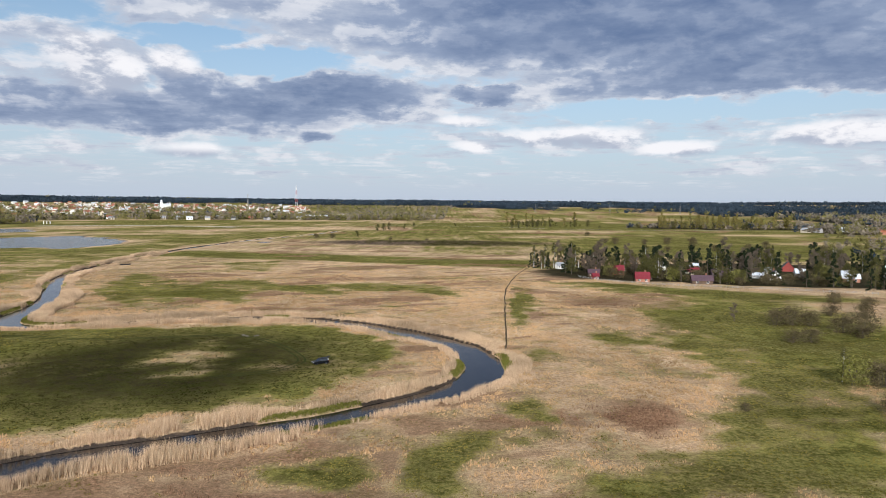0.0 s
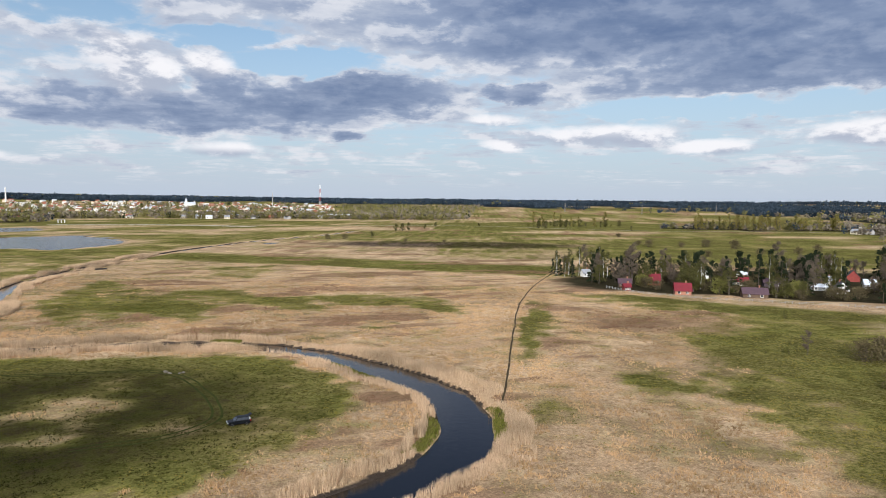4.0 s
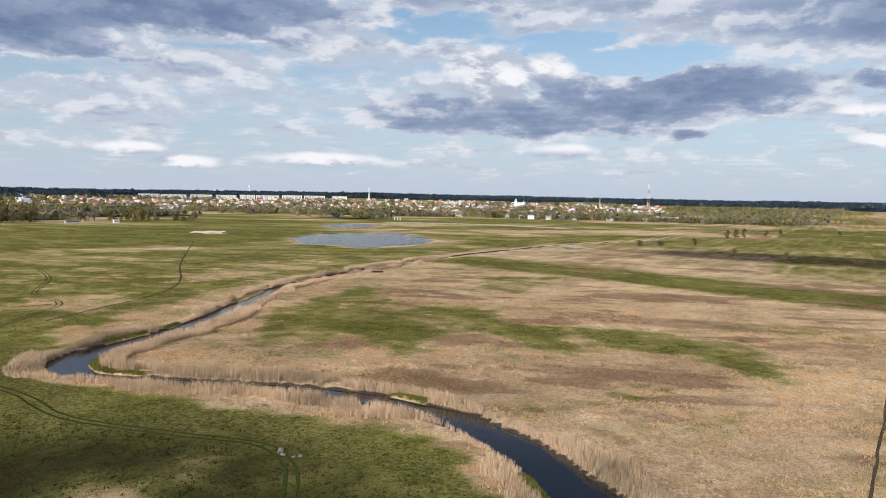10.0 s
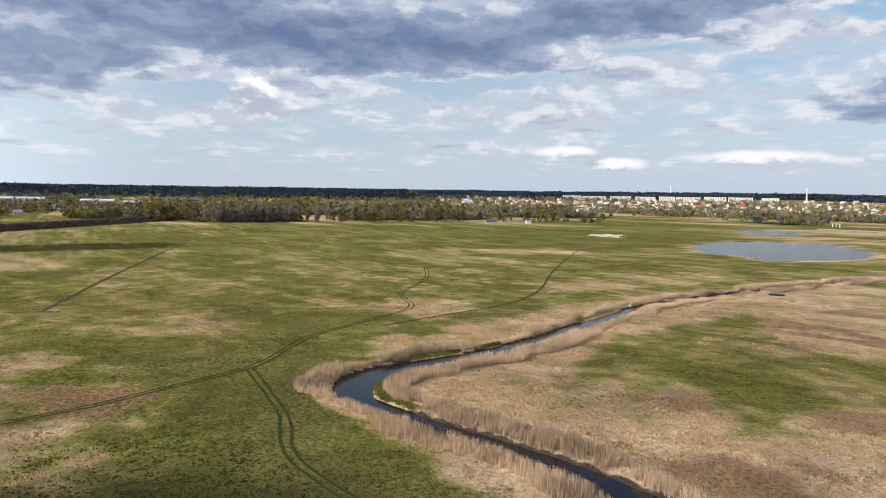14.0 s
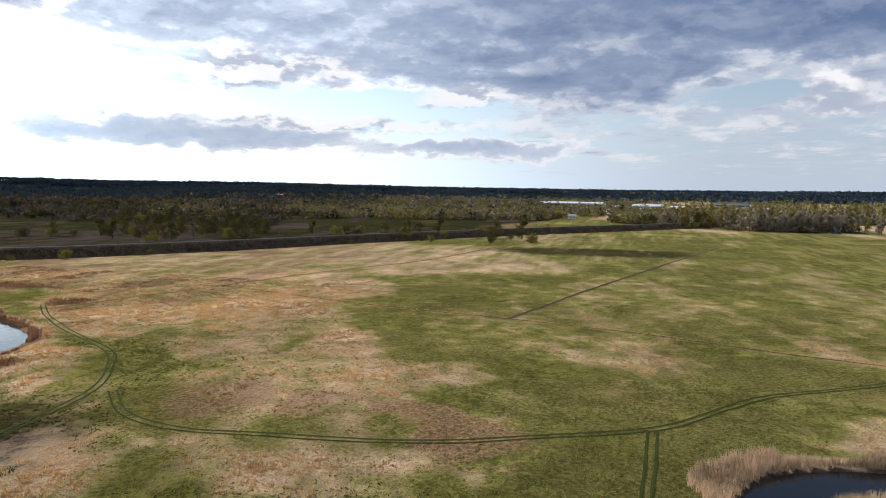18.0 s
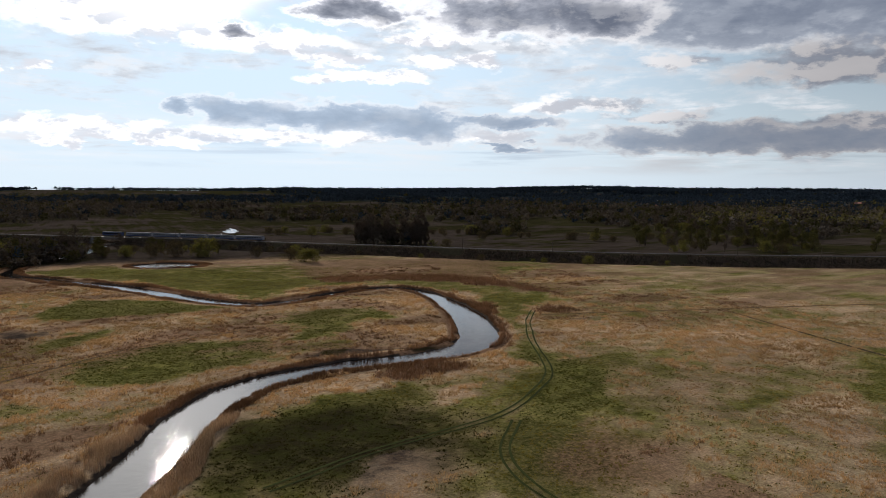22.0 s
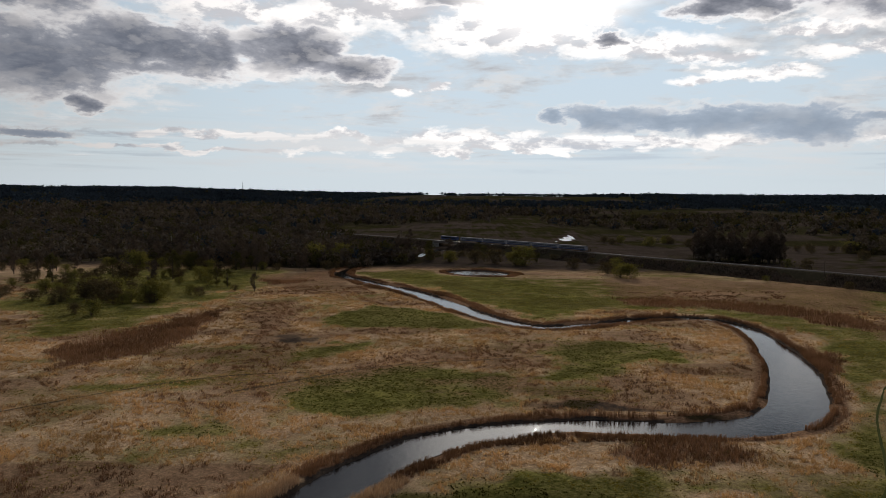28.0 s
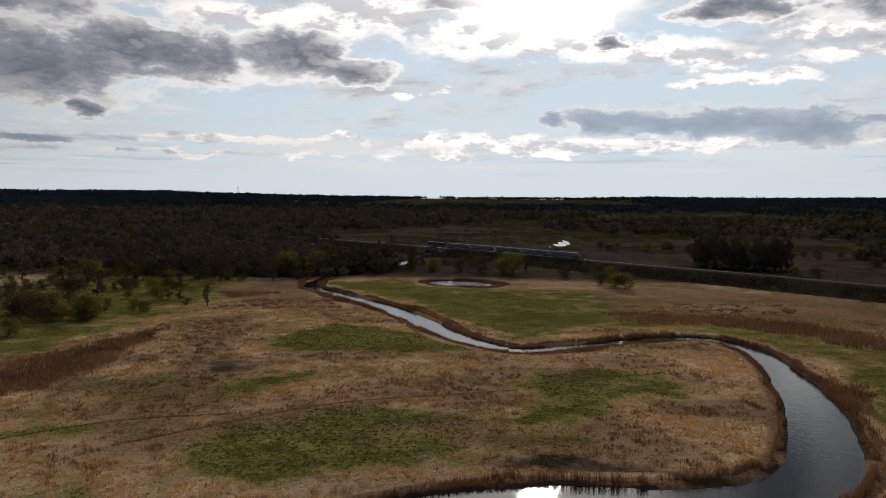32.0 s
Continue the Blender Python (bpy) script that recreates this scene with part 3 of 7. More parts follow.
MEADOWS_NORTH = [
    (0.76, [(-135, 277), (-164, 327), (-174, 391), (-129, 352), (-94, 369), (-82, 342), (-61, 351), (-45, 316), (-60, 314), (-78, 327), (-89, 309), (-76, 294), (-79, 284), (-93, 296), (-110, 297), (-109, 281), (-120, 277)]),
    (0.55, [(-136, 421), (-144, 475), (-113, 499), (-104, 420)]),
    (0.68, [(-61, 351), (-33, 359), (-4, 357), (11, 320), (8, 312), (-4, 324), (-21, 332), (-37, 333)]),
    (0.7, [(-28, 282), (-22, 292), (-17, 285), (-23, 275)]),
    (0.6, [(-1, 278), (2, 283), (3, 274)])]
MEADOWS_FAR = [
    (0.95, [(-54, 1119), (317, 1131), (441, 1584), (235, 1629), (-43, 1434)]), (0.85, [(66, 550), (278, 730), (395, 1022), (176, 875)]), (0.5, [(-30, 583), (64, 570), (175, 844), (7, 875)])]
MEADOWS_EAST = [
    (0.75, [(49, 222), (62, 227), (58, 208), (47, 203)]),
    (0.55, [(21, 194), (35, 203), (41, 191), (39, 182), (20, 178)]),
    (0.6, [(79, 251), (88, 253), (71, 211), (65, 213)]),
    (0.66, [(31, 304), (41, 310), (40, 285), (30, 261), (29, 246), (26, 243)])]
MEADOWS_LOOP = [
    (0.92, [(-130, 223), (-85, 229), (-51, 234), (-22, 214), (-13, 196), (-13, 172), (-30, 146), (-56, 136), (-81, 122), (-92, 116), (-112, 160)]),
    (0.80, [(74, 226), (162, 253), (64, 98), (21, 97), (25, 106), (45, 116), (71, 157), (64, 185)]), (0.8, [(-2, 121), (10, 124), (10, 116), (7, 101), (2, 97), (-3, 103)]),
    (0.8, [(-31, 107), (-13, 112), (-9, 103), (-14, 96), (-28, 98)]), (0.75, [(21, 160), (21, 135), (17, 129), (15, 142)])]
MEADOWS_SOUTH = [
    (0.95, [(-68, 16), (-76, 4), (-89, -5), (-107, -14), (-129, 9), (-127, 18), (-117, 20), (-96, 32), (-92, 37), (-81, 29)]),
    (0.95, [(-63, -72), (-76, -116), (-113, -97), (-132, -72), (-103, -64), (-78, -62)]),
    (0.95, [(-141, -32), (-154, -46), (-181, -40), (-178, -23), (-164, -17), (-146, 5), (-139, 3), (-147, -16)]),
    (0.85, [(-62, -14), (-76, -41), (-94, -48), (-84, -32)]),
    (0.9, [(-53, 46), (-58, 40), (-72, 45), (-68, 50), (-57, 50)]),
    (0.8, [(-26, 14), (-40, 7), (-56, -1), (-57, 4), (-43, 11), (-30, 20)]),
    (0.7, [(-129, 9), (-146, 6), (-152, 12), (-142, 19), (-128, 18)])]
MEADOWS_BANK = [
    (0.66, [(-56, -220), (-86, -258), (-114, -218), (-193, -214), (-222, -156), (-262, -111), (-271, -85), (-251, -51), (-246, -84), (-224, -108), (-185, -105), (-141, -91), (-111, -147)]),
    (0.98, [(-53, -232), (-91, -236), (-148, -204), (-181, -158), (-177, -112), (-145, -87), (-129, -115), (-101, -169)]), (0.8, [(61, -107), (21, -117), (-9, -151), (-9, -99), (17, -39)]),
    (0.78, [(-239, -57), (-266, -53), (-264, -21), (-239, -15), (-196, 43), (-206, 11), (-225, -17)]), (0.6, [(-190, -120), (-280, -100), (-240, -40), (-225, -90), (-205, -104)])]
BARE_FIELDS = [
    (0.9, [(-121, 280), (-121, 288), (-115, 288), (-110, 281), (-115, 276)]),
    (0.8, [(-448, 351), (-494, 442), (-332, 362), (-418, 362)]), (0.62, [(-78, 181), (-75, 195), (-68, 204), (-60, 193), (-62, 180), (-76, 177)]),
    (0.62, [(-69, 168), (-67, 172), (-61, 173), (-57, 168), (-65, 163)]), (0.4, [(-52, 179), (-41, 183), (-38, 176), (-47, 170)])]
STRAW_WEST = [
    (0.85, [(-244, 21), (-298, 36), (-266, 103), (-209, 137), (-191, 167), (-166, 168), (-153, 145), (-143, 119), (-162, 109), (-186, 97), (-202, 70), (-216, 21)]),
    (0.7, [(-234, 172), (-236, 199), (-226, 231), (-214, 219), (-215, 206)]),
    (0.9, [(-299, 39), (-362, 69), (-344, 94), (-305, 100), (-289, 88)]),
    (0.6, [(-381, -38), (-552, 98), (-439, 175), (-379, 84), (-309, 9)]),
    (0.7, [(-272, 258), (-275, 267), (-261, 265), (-257, 256)]),
    (0.7, [(-291, 284), (-283, 290), (-269, 287), (-270, 280)]),
    (0.8, [(-347, 303), (-319, 323), (-305, 303)])]
STRAW_NORTHWEST = [
    (0.75, [(-515, 369), (-377, 428), (-343, 407), (-414, 375)]),
    (0.75, [(-248, 294), (-243, 324), (-231, 302)]),
    (0.8, [(-130, 134), (-137, 152), (-141, 180), (-129, 176), (-120, 157), (-119, 146)]),
    (0.7, [(-245, 247), (-237, 267), (-203, 277), (-223, 302), (-249, 286)]),
    (0.7, [(-232, 189), (-221, 214), (-222, 229), (-206, 211), (-219, 188)]),
    (0.6, [(-343, 295), (-313, 316), (-305, 295)]),
    (0.8, [(-116, 178), (-113, 185), (-109, 189), (-108, 182), (-109, 177)]),
    (0.7, [(-293, 415), (-293, 479), (-256, 482), (-243, 403), (-251, 348)])]
SEDGE_SOUTH = [
    (0.66, [(-185, -150), (-235, -125), (-278, -96), (-336, -192), (-258, -220), (-206, -222)]),
    (0.7, [(-28, -112), (-42, -134), (-56, -91), (-56, -40), (-48, -33), (-37, -70)]),
    (0.6, [(-51, 7), (-59, -6), (-76, -25), (-70, -7), (-60, 9)]),
    (0.8, [(-128, 18), (-144, 17), (-173, 18), (-164, 26), (-132, 27)]),
    (0.7, [(1, -214), (-42, -245), (-61, -209), (-59, -159), (-35, -140)])]
SEDGE = [
    (0.95, [(8, -26), (1, -57), (-20, -88), (-26, -101), (-26, -59), (-26, -28), (-10, 1)]), (0.95, [(-188, -142), (-228, -137), (-263, -119), (-274, -85), (-262, -66), (-247, -100), (-221, -116), (-187, -120)]),
    (0.9, [(-269, -98), (-277, -59), (-270, -33), (-262, -60)]), (0.95, [(-234, -7), (-251, -13), (-255, 3), (-241, 3)]), (0.95, [(-142, 48), (-156, 40), (-167, 48), (-169, 54), (-155, 56), (-143, 56)]),
    (0.9, [(32, 139), (45, 149), (55, 145), (43, 127), (32, 125)]), (0.95, [(-4, -201), (-48, -260), (-44, -194), (-21, -171)])]
SEDGE_PALE = [
    (0.6, [(-187, -176), (-359, -225), (-296, -122), (-247, -155)]), (0.6, [(-43, -51), (-63, -61), (-69, -7), (-52, -6)]), (0.6, [(-203, -238), (-320, -189), (-344, -137), (-261, -155), (-184, -182)]),
    (0.5, [(52, 325), (116, 319), (94, 276), (50, 281)])]

# cloud shade put into the grass colour: middle, half sizes, turn
CLOUD_SHADE = [(-70, 178, 50, 44, 22), (-118, 92, 30, 24, -197)]


def stirred(x, y, big=16.0, small=7.0):
    wx = x + big * (fnoise(x / 21, y / 21, 21) - 0.5) + small * (fnoise(x / 5, y / 5, 22) - 0.5)
    wy = y + big * (fnoise(x / 21, y / 21, 23) - 0.5) + small * (fnoise(x / 5, y / 5, 24) - 0.5)
    return wx, wy


def plots(x, y, tables, soft=5.0):
    """How far inside any outlined field, with ragged rims: 0 to the field's own fullness."""
    out = np.zeros_like(x)
    near = (np.abs(x + 200) < 700) & (y > -490) & (y < 1700)
    wx, wy = stirred(x[near], y[near], 14, 9)
    res = np.zeros_like(wx)
    for full, pts in [f for table in tables for f in table]:
        p = np.array(pts, float)
        lo, hi = p.min(0) - soft, p.max(0) + soft
        k = (wx > lo[0]) & (wx < hi[0]) & (wy > lo[1]) & (wy < hi[1])
        u, v = wx[k], wy[k]
        dist, inside = np.full(u.shape, 1e9), np.zeros(u.shape, bool)
        for a, b in zip(p, np.roll(p, -1, 0)):
            e = b - a
            t = np.clip(((u - a[0]) * e[0] + (v - a[1]) * e[1]) / (e @ e), 0, 1)
            dist = np.minimum(dist, np.hypot(u - a[0] - t * e[0], v - a[1] - t * e[1]))
            if e[1]:
                inside ^= ((a[1] > v) != (b[1] > v)) & (u < (v - a[1]) / e[1] * e[0] + a[0])
        res[k] = np.maximum(res[k], full * smooth(np.where(inside, dist, -dist), -soft, soft))
    out[near] = res
    return out


def patches(x, y, table, soft=0.9):
    """How far inside any of the table's patches: 1 at the heart, 0.5 on the ragged rim."""
    out = np.zeros_like(x)
    wx, wy = stirred(x, y)
    for cx, cy, rx, ry, rot in table:
        c, s = math.cos(radians(rot)), math.sin(radians(rot))
        u, v = (wx - cx) * c + (wy - cy) * s, -(wx - cx) * s + (wy - cy) * c
        out = np.maximum(out, 1 - smooth(np.hypot(u / rx, v / ry), 1 - soft / 2, 1 + soft / 2))
    return out


# woods and thickets: middle, half sizes, turn
WOODS = [(330, -520, 300, 300, 0), (60, -360, 110, 90, 0), (-30, -300, 60, 45, 20), (250, -1250, 420, 500, 0), (-150, -1450, 330, 220, 0), (-318, -335, 34, 15, -35), (-620, -950, 340, 260, 20),
         (-520, -470, 90, 30, 45), (-980, -520, 260, 240, 30), (-760, -260, 150, 45, 35), (-1250, -150, 200, 260, 0), (170, 440, 110, 55, 15), (185, 398, 112, 34, -10), (300, 430, 120, 75, 0), (-960, 370, 60, 80, 0), (-1000, 650, 50, 150, 10)]
WOODS_FAR = [(520, 1260, 210, 60, 8), (900, 1100, 300, 200, 0), (-160, 1790, 160, 70, 0), (-620, 1720, 200, 60, -20), (-800, 1200, 100, 40, 20), (-1150, 1000, 120, 200, 20), (-1300, 500, 260, 300, 0),
             (-1700, -500, 300, 400, 0), (-1500, -1000, 500, 300, 20), (-300, -2100, 700, 350, 0), (900, -700, 500, 900, 0), (1000, 400, 600, 600, 0), (-1050, 180, 60, 60, 0)]


def wood(x, y):
    """Where trees stand: 0 to 1."""
    r = np.hypot(x + 60, y - 120)
    gaps = np.where((x < -350) & (y < 700), smooth(fnoise(x / 60, y / 38, 65, 3), 0.40, 0.58), 1)
    w = np.maximum(patches(x, y, WOODS, 0.7) * gaps, patches(x, y, WOODS_FAR, 0.7) * smooth(fnoise(x / 85, y / 85, 63, 3), 0.36, 0.56))
    bearing = np.degrees(np.arctan2(x + 60, y - 120)) % 360
    start = np.interp(bearing, [0, 30, 45, 140, 165, 172, 178, 190, 199, 215, 240, 262, 275, 300, 330, 345, 360], [2900, 1900, 900, 700, 1900, 2200, 4300, 4300, 2400, 1300, 1250, 1500, 2000, 2500, 3000, 3200, 2900])
    open_land = 0.09 * (1 - smooth(r, 1800, 2500)) * ((bearing > 170) & (bearing < 320))
    far = smooth(r, start, start + 250) * smooth(fnoise(x / 260, y / 260, 61, 3), 0.33 + open_land, 0.47 + open_land)
    return np.maximum(w, far)


def bank_green(x, y):
    """Where fresh grass and not reed comes down to the water."""
    return (fnoise(x / 20, y / 20, 47, 2) > 0.64) | (np.hypot(x + 4, y - 176) < 9 + 8 * fnoise(x / 7, y / 7, 48, 2))


STRIP = curve([(-205, 556), (-92, 529), (4, 497), (70, 480)], 20)


def cover(x, y, gap):
    r = np.hypot(x + 60, y - 120)
    far = smooth(r, 480, 800)
    c, sn = math.cos(0.35), math.sin(0.35)
    fields = fnoise((x * c + y * sn) / 190, (y * c - x * sn) / 70, 31, 3)
    south = smooth(-y, 150, 320)
    fresh = np.maximum(patches(x, y, GREEN), plots(x, y, (MEADOWS_WEST, MEADOWS_MID, MEADOWS_NORTH, MEADOWS_EAST, MEADOWS_FAR, MEADOWS_LOOP, MEADOWS_SOUTH, MEADOWS_BANK)))
    # the wide pasture west of the river
    east = np.interp(y, [90, 230, 260, 341, 480, 680, 1010], [-112, -128, -166, -200, -234, -232, -170])
    foot = np.interp(-x, [120, 222, 467, 687], [98, 12, 82, 115])
    g = np.maximum(fresh, 0.70 * smooth(east - x, -6, 14) * (0.5 + 0.5 * smooth(y - foot, -8, 14)) * smooth(y + 305 + 0.86 * (x + 230), 0, 40) * smooth(-x, 110 + 100 * (y < 60), 150 + 100 * (y < 60)) * (1 - far))
    g = np.where(far > 0, np.maximum(g, far * (0.78 - 0.4 * south) * smooth(fields, 0.30, 0.56)), g)
    near = (np.abs(x + 70) < 200) & (np.abs(y - 515) < 110)
    d = np.full(x.shape, 99.0)
    d[near] = to_line(x[near], y[near], STRIP)[0]
    g = np.maximum(g, 1 - smooth(d, 20, 38))
    bare = plots(x, y, (BARE_FIELDS,), 6.0)
    g = g * (1 - 0.85 * np.maximum(np.maximum(patches(x, y, DRY), bare), plots(x, y, (STRAW_WEST, STRAW_NORTHWEST), 8.0)))
    streak = fnoise((x * c + y * sn) / 26, (y * c - x * sn) / 11, 41, 4) - 0.5
    g = np.clip(0.08 + 0.26 * smooth(fnoise(x / 55, y / 26, 59, 4), 0.48, 0.66) + 0.95 * g + 0.8 * streak * (1 - 0.75 * far) + 0.9 * (fnoise(x / 5, y / 5, 43, 3) - 0.5), 0, 1)
    g = g * smooth(gap + 3 * (fnoise(x / 12, y / 12, 45, 2) - 0.5), 3.5, 6.0)
    g = np.where((gap > 0) & (gap < 2.0) & bank_green(x, y), 0.85, g)
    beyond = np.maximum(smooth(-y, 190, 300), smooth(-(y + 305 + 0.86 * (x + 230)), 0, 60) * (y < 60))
    mosaic = smooth(fields, 0.42, 0.6) * smooth(r, 560, 850)
    litter = np.maximum(np.maximum(patches(x, y, RUST) * 0.9, patches(x, y, RUST_PALE, 1.2) * 0.62), 0.95 * beyond * (1 - 0.35 * mosaic))
    litter = np.maximum(litter, plots(x, y, (SEDGE, SEDGE_PALE, SEDGE_SOUTH), 6.0))
    # southern litter, partly the brown of light from behind put into the colour
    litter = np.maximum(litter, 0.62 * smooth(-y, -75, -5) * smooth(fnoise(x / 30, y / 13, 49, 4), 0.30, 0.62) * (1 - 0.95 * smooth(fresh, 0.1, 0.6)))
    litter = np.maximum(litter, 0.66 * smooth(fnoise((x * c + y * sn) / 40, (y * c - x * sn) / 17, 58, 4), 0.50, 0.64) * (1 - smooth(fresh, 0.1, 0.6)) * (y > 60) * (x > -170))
    # southern banks browner too, a backlit tone put into the ground
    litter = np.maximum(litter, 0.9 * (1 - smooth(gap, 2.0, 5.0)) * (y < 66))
    # wet ground, joined with the cloud shade laid into the meadow's colour
    wet_shade = np.maximum(np.maximum(np.maximum(patches(x, y, CLOUD_SHADE, 1.2) * 0.70 * (1 - 0.9 * bare), patches(x, y, WET) * 0.7), 1.0 * beyond * smooth(r, 300, 420) * (1 - 0.75 * mosaic * smooth(y, -250, 100))), (1 - smooth(gap, 0.1, 0.9)) * ~bank_green(x, y))
    return g, litter, wet_shade, wood(x, y)


def mesh_of(name, verts, faces):
    """A mesh from arrays: n x 3 places, m x 3 or m x 4 corners."""
    me = bpy.data.meshes.new(name)
    verts, faces = np.asarray(verts, np.float32), np.asarray(faces, np.int32)
    k = faces.shape[1]
    me.vertices.add(len(verts))
    me.vertices.foreach_set("co", verts.ravel())
    me.loops.add(faces.size)
    me.loops.foreach_set("vertex_index", faces.ravel())
    me.polygons.add(len(faces))
    me.polygons.foreach_set("loop_start", np.arange(0, faces.size, k, dtype=np.int32))
    me.update(calc_edges=True)
    return me


def axis(lo, hi, step, end_lo, end_hi):
    core = np.arange(lo, hi, step)
    a, b, s = [lo], [core[-1]], step
    while a[-1] > end_lo:
        s *= 1.09
        a.append(a[-1] - s)
    s = step
    while b[-1] < end_hi:
        s *= 1.09
        b.append(b[-1] + s)
    return np.concatenate([a[:0:-1], core, b[1:]])


def make_ground():
    xs, ys = axis(-330, 110, 1.5, -4700, 4700), axis(-260, 480, 1.5, -4600, 4800)
    gx, gy = np.meshgrid(xs, ys)
    x, y = gx.ravel(), gy.ravel()
    gap = river_gap(x, y)
    z = height(x, y, gap)
    n, m = len(xs), len(ys)
    i = (np.arange(m - 1)[:, None] * n + np.arange(n - 1)).ravel()
    me = mesh_of("ground", np.stack([x, y, z], 1), np.stack([i, i + 1, i + n + 1, i + n], 1))
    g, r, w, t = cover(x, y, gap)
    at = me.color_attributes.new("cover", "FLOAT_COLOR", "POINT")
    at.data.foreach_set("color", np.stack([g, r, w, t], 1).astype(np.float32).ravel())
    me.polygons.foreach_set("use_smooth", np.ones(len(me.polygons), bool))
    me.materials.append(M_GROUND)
    ob = new("ground", me)
    tagged(ob, "flat river meadow of dry and green grass with low hills behind", "ground", kind="structure")


def make_water():
    p = RIVER
    d = np.gradient(p[:, :2], axis=0)
    d /= np.linalg.norm(d, axis=1)[:, None]
    nrm = np.stack([-d[:, 1], d[:, 0]], 1)
    w = (p[:, 2] + 3.0)[:, None]
    a, b = p[:, :2] + nrm * w, p[:, :2] - nrm * w
    v = np.vstack([np.c_[a, np.full(len(a), WATER_Z)], np.c_[b, np.full(len(b), WATER_Z)]])
    n, i = len(p), np.arange(len(p) - 1)
    me = mesh_of("river_water", v, np.stack([i + 1, i, n + i, n + i + 1], 1))
    me.materials.append(M_WATER)
    tagged(new("river_water", me), "dark calm water of a winding meadow river", "river", kind="structure")
    for cx, cy, rx, ry, rot in PONDS:
        t = np.linspace(0, 2 * np.pi, 64, endpoint=False)
        c, s = math.cos(radians(rot)), math.sin(radians(rot))
        u, q = rx * 1.3 * np.cos(t), ry * 1.3 * np.sin(t)
        bm = bmesh.new()
        bm.faces.new([bm.verts.new((cx + uu * c - vv * s, cy + uu * s + vv * c, WATER_Z - 0.01)) for uu, vv in zip(u, q)])
        me = bpy.data.meshes.new("pond_water")
        bm.to_mesh(me), bm.free()
        me.materials.append(M_POND)
        tagged(new("pond_water", me), "still open water of a meadow pond", "pond", kind="structure")


make_ground()
make_water()


def tufts(name, x, y, z, high, wide, mat, label, category, n=3, lean=0.35, seed=1, spread=0.16):
    """n thin pointed blades at each place, fanned out; joined into one."""
    rng = np.random.default_rng(seed)
    k = len(x)
    x, y, z, high, wide = (np.repeat(np.broadcast_to(a, (k,)), n) for a in (x, y, z, high, wide))
    a, b = rng.uniform(0, 2 * np.pi, k * n), rng.uniform(0, 2 * np.pi, k * n)
    h = high * rng.uniform(0.6, 1.1, k * n)
    ox, oy = rng.normal(0, spread, k * n), rng.normal(0, spread, k * n)
    bx, by = x + ox, y + oy
    dx, dy = np.cos(a) * wide / 2, np.sin(a) * wide / 2
    l = lean * h * rng.uniform(0.1, 1, k * n)
    v = np.stack([np.stack([bx - dx, by - dy, z - 0.1], 1), np.stack([bx + dx, by + dy, z - 0.1], 1),
                  np.stack([bx + np.cos(b) * l, by + np.sin(b) * l, z + h], 1)], 1).reshape(-1, 3)
    me = mesh_of(name, v, np.arange(len(v)).reshape(-1, 3))
    me.materials.append(mat)
    return tagged(new(name, me), label, category, kind="stuff")


def scatter(n, box, seed):
    rng = np.random.default_rng(seed)
    return rng.uniform(box[0], box[1], n), rng.uniform(box[2], box[3], n), rng


# wheel tracks and ditches
TRACKS = {
    "west": [(-101, 106), (-124, 98), (-153, 92), (-172, 80), (-186, 66), (-203, 35), (-220, 9), (-236, -10)],
    "ring": [(-155, 96), (-143, 110), (-139, 125), (-141, 141), (-147, 171), (-157, 192), (-169, 213), (-187, 227), (-200, 238), (-218, 264), (-235, 285), (-262, 293), (-275, 299), (-313, 328), (-360, 350)],
    "fork": [(-167, 212), (-131, 211), (-107, 207), (-83, 212), (-67, 216), (-56, 211), (-47, 200), (-41, 191), (-37, 180), (-42, 170), (-55, 163)],
}
DITCHES = [[(17, 186), (20, 215), (22.5, 246), (26, 288), (31, 338), (42, 400), (58, 463), (75, 520)], [(-272, 162), (-363, 185), (-480, 216), (-636, 260)],
           [(-232, 0), (-261, 7), (-306, 21), (-376, 42), (-467, 75), (-687, 107)], [(-306, 21), (-285, 89), (-272, 161), (-262, 203), (-250, 236), (-236, 283)],
           [(-60, 17), (-75, 5), (-95, -10), (-118, -18), (-140, -25)], [(-5, 45), (-30, 20), (-52, 4), (-75, -2)], [(-205, 262), (-240, 340), (-330, 420), (-480, 560)]]


def shifted(line, off):
    p = np.array(line, float)
    d = np.gradient(p, axis=0)
    d /= np.linalg.norm(d, axis=1)[:, None]
    return p + np.stack([-d[:, 1], d[:, 0]], 1) * off


def lanes(step=0.5):
    """A fine grid that marks ruts and ditches, where no grass stands."""
    grid = np.zeros((1800, 1400), bool)
    for line, offs in [(t, (-0.85, 0.85)) for t in TRACKS.values()] + [(t, (0.0,)) for t in DITCHES]:
        for off in offs:
            p = curve(shifted(line, off), 0.25)
            for dx, dy in ((0, 0), (-0.3, 0), (0.3, 0), (0, -0.3), (0, 0.3)):
                j, i = ((p[:, 1] + dy + 320) / step).astype(int), ((p[:, 0] + dx + 480) / step).astype(int)
                m = (i >= 0) & (j >= 0) & (i < 1400) & (j < 1800)
                grid[j[m], i[m]] = True
    return grid


LANES = lanes()


def on_lane(x, y):
    return LANES[np.clip((y + 320) * 2, 0, 1799).astype(int), np.clip((x + 480) * 2, 0, 1399).astype(int)]


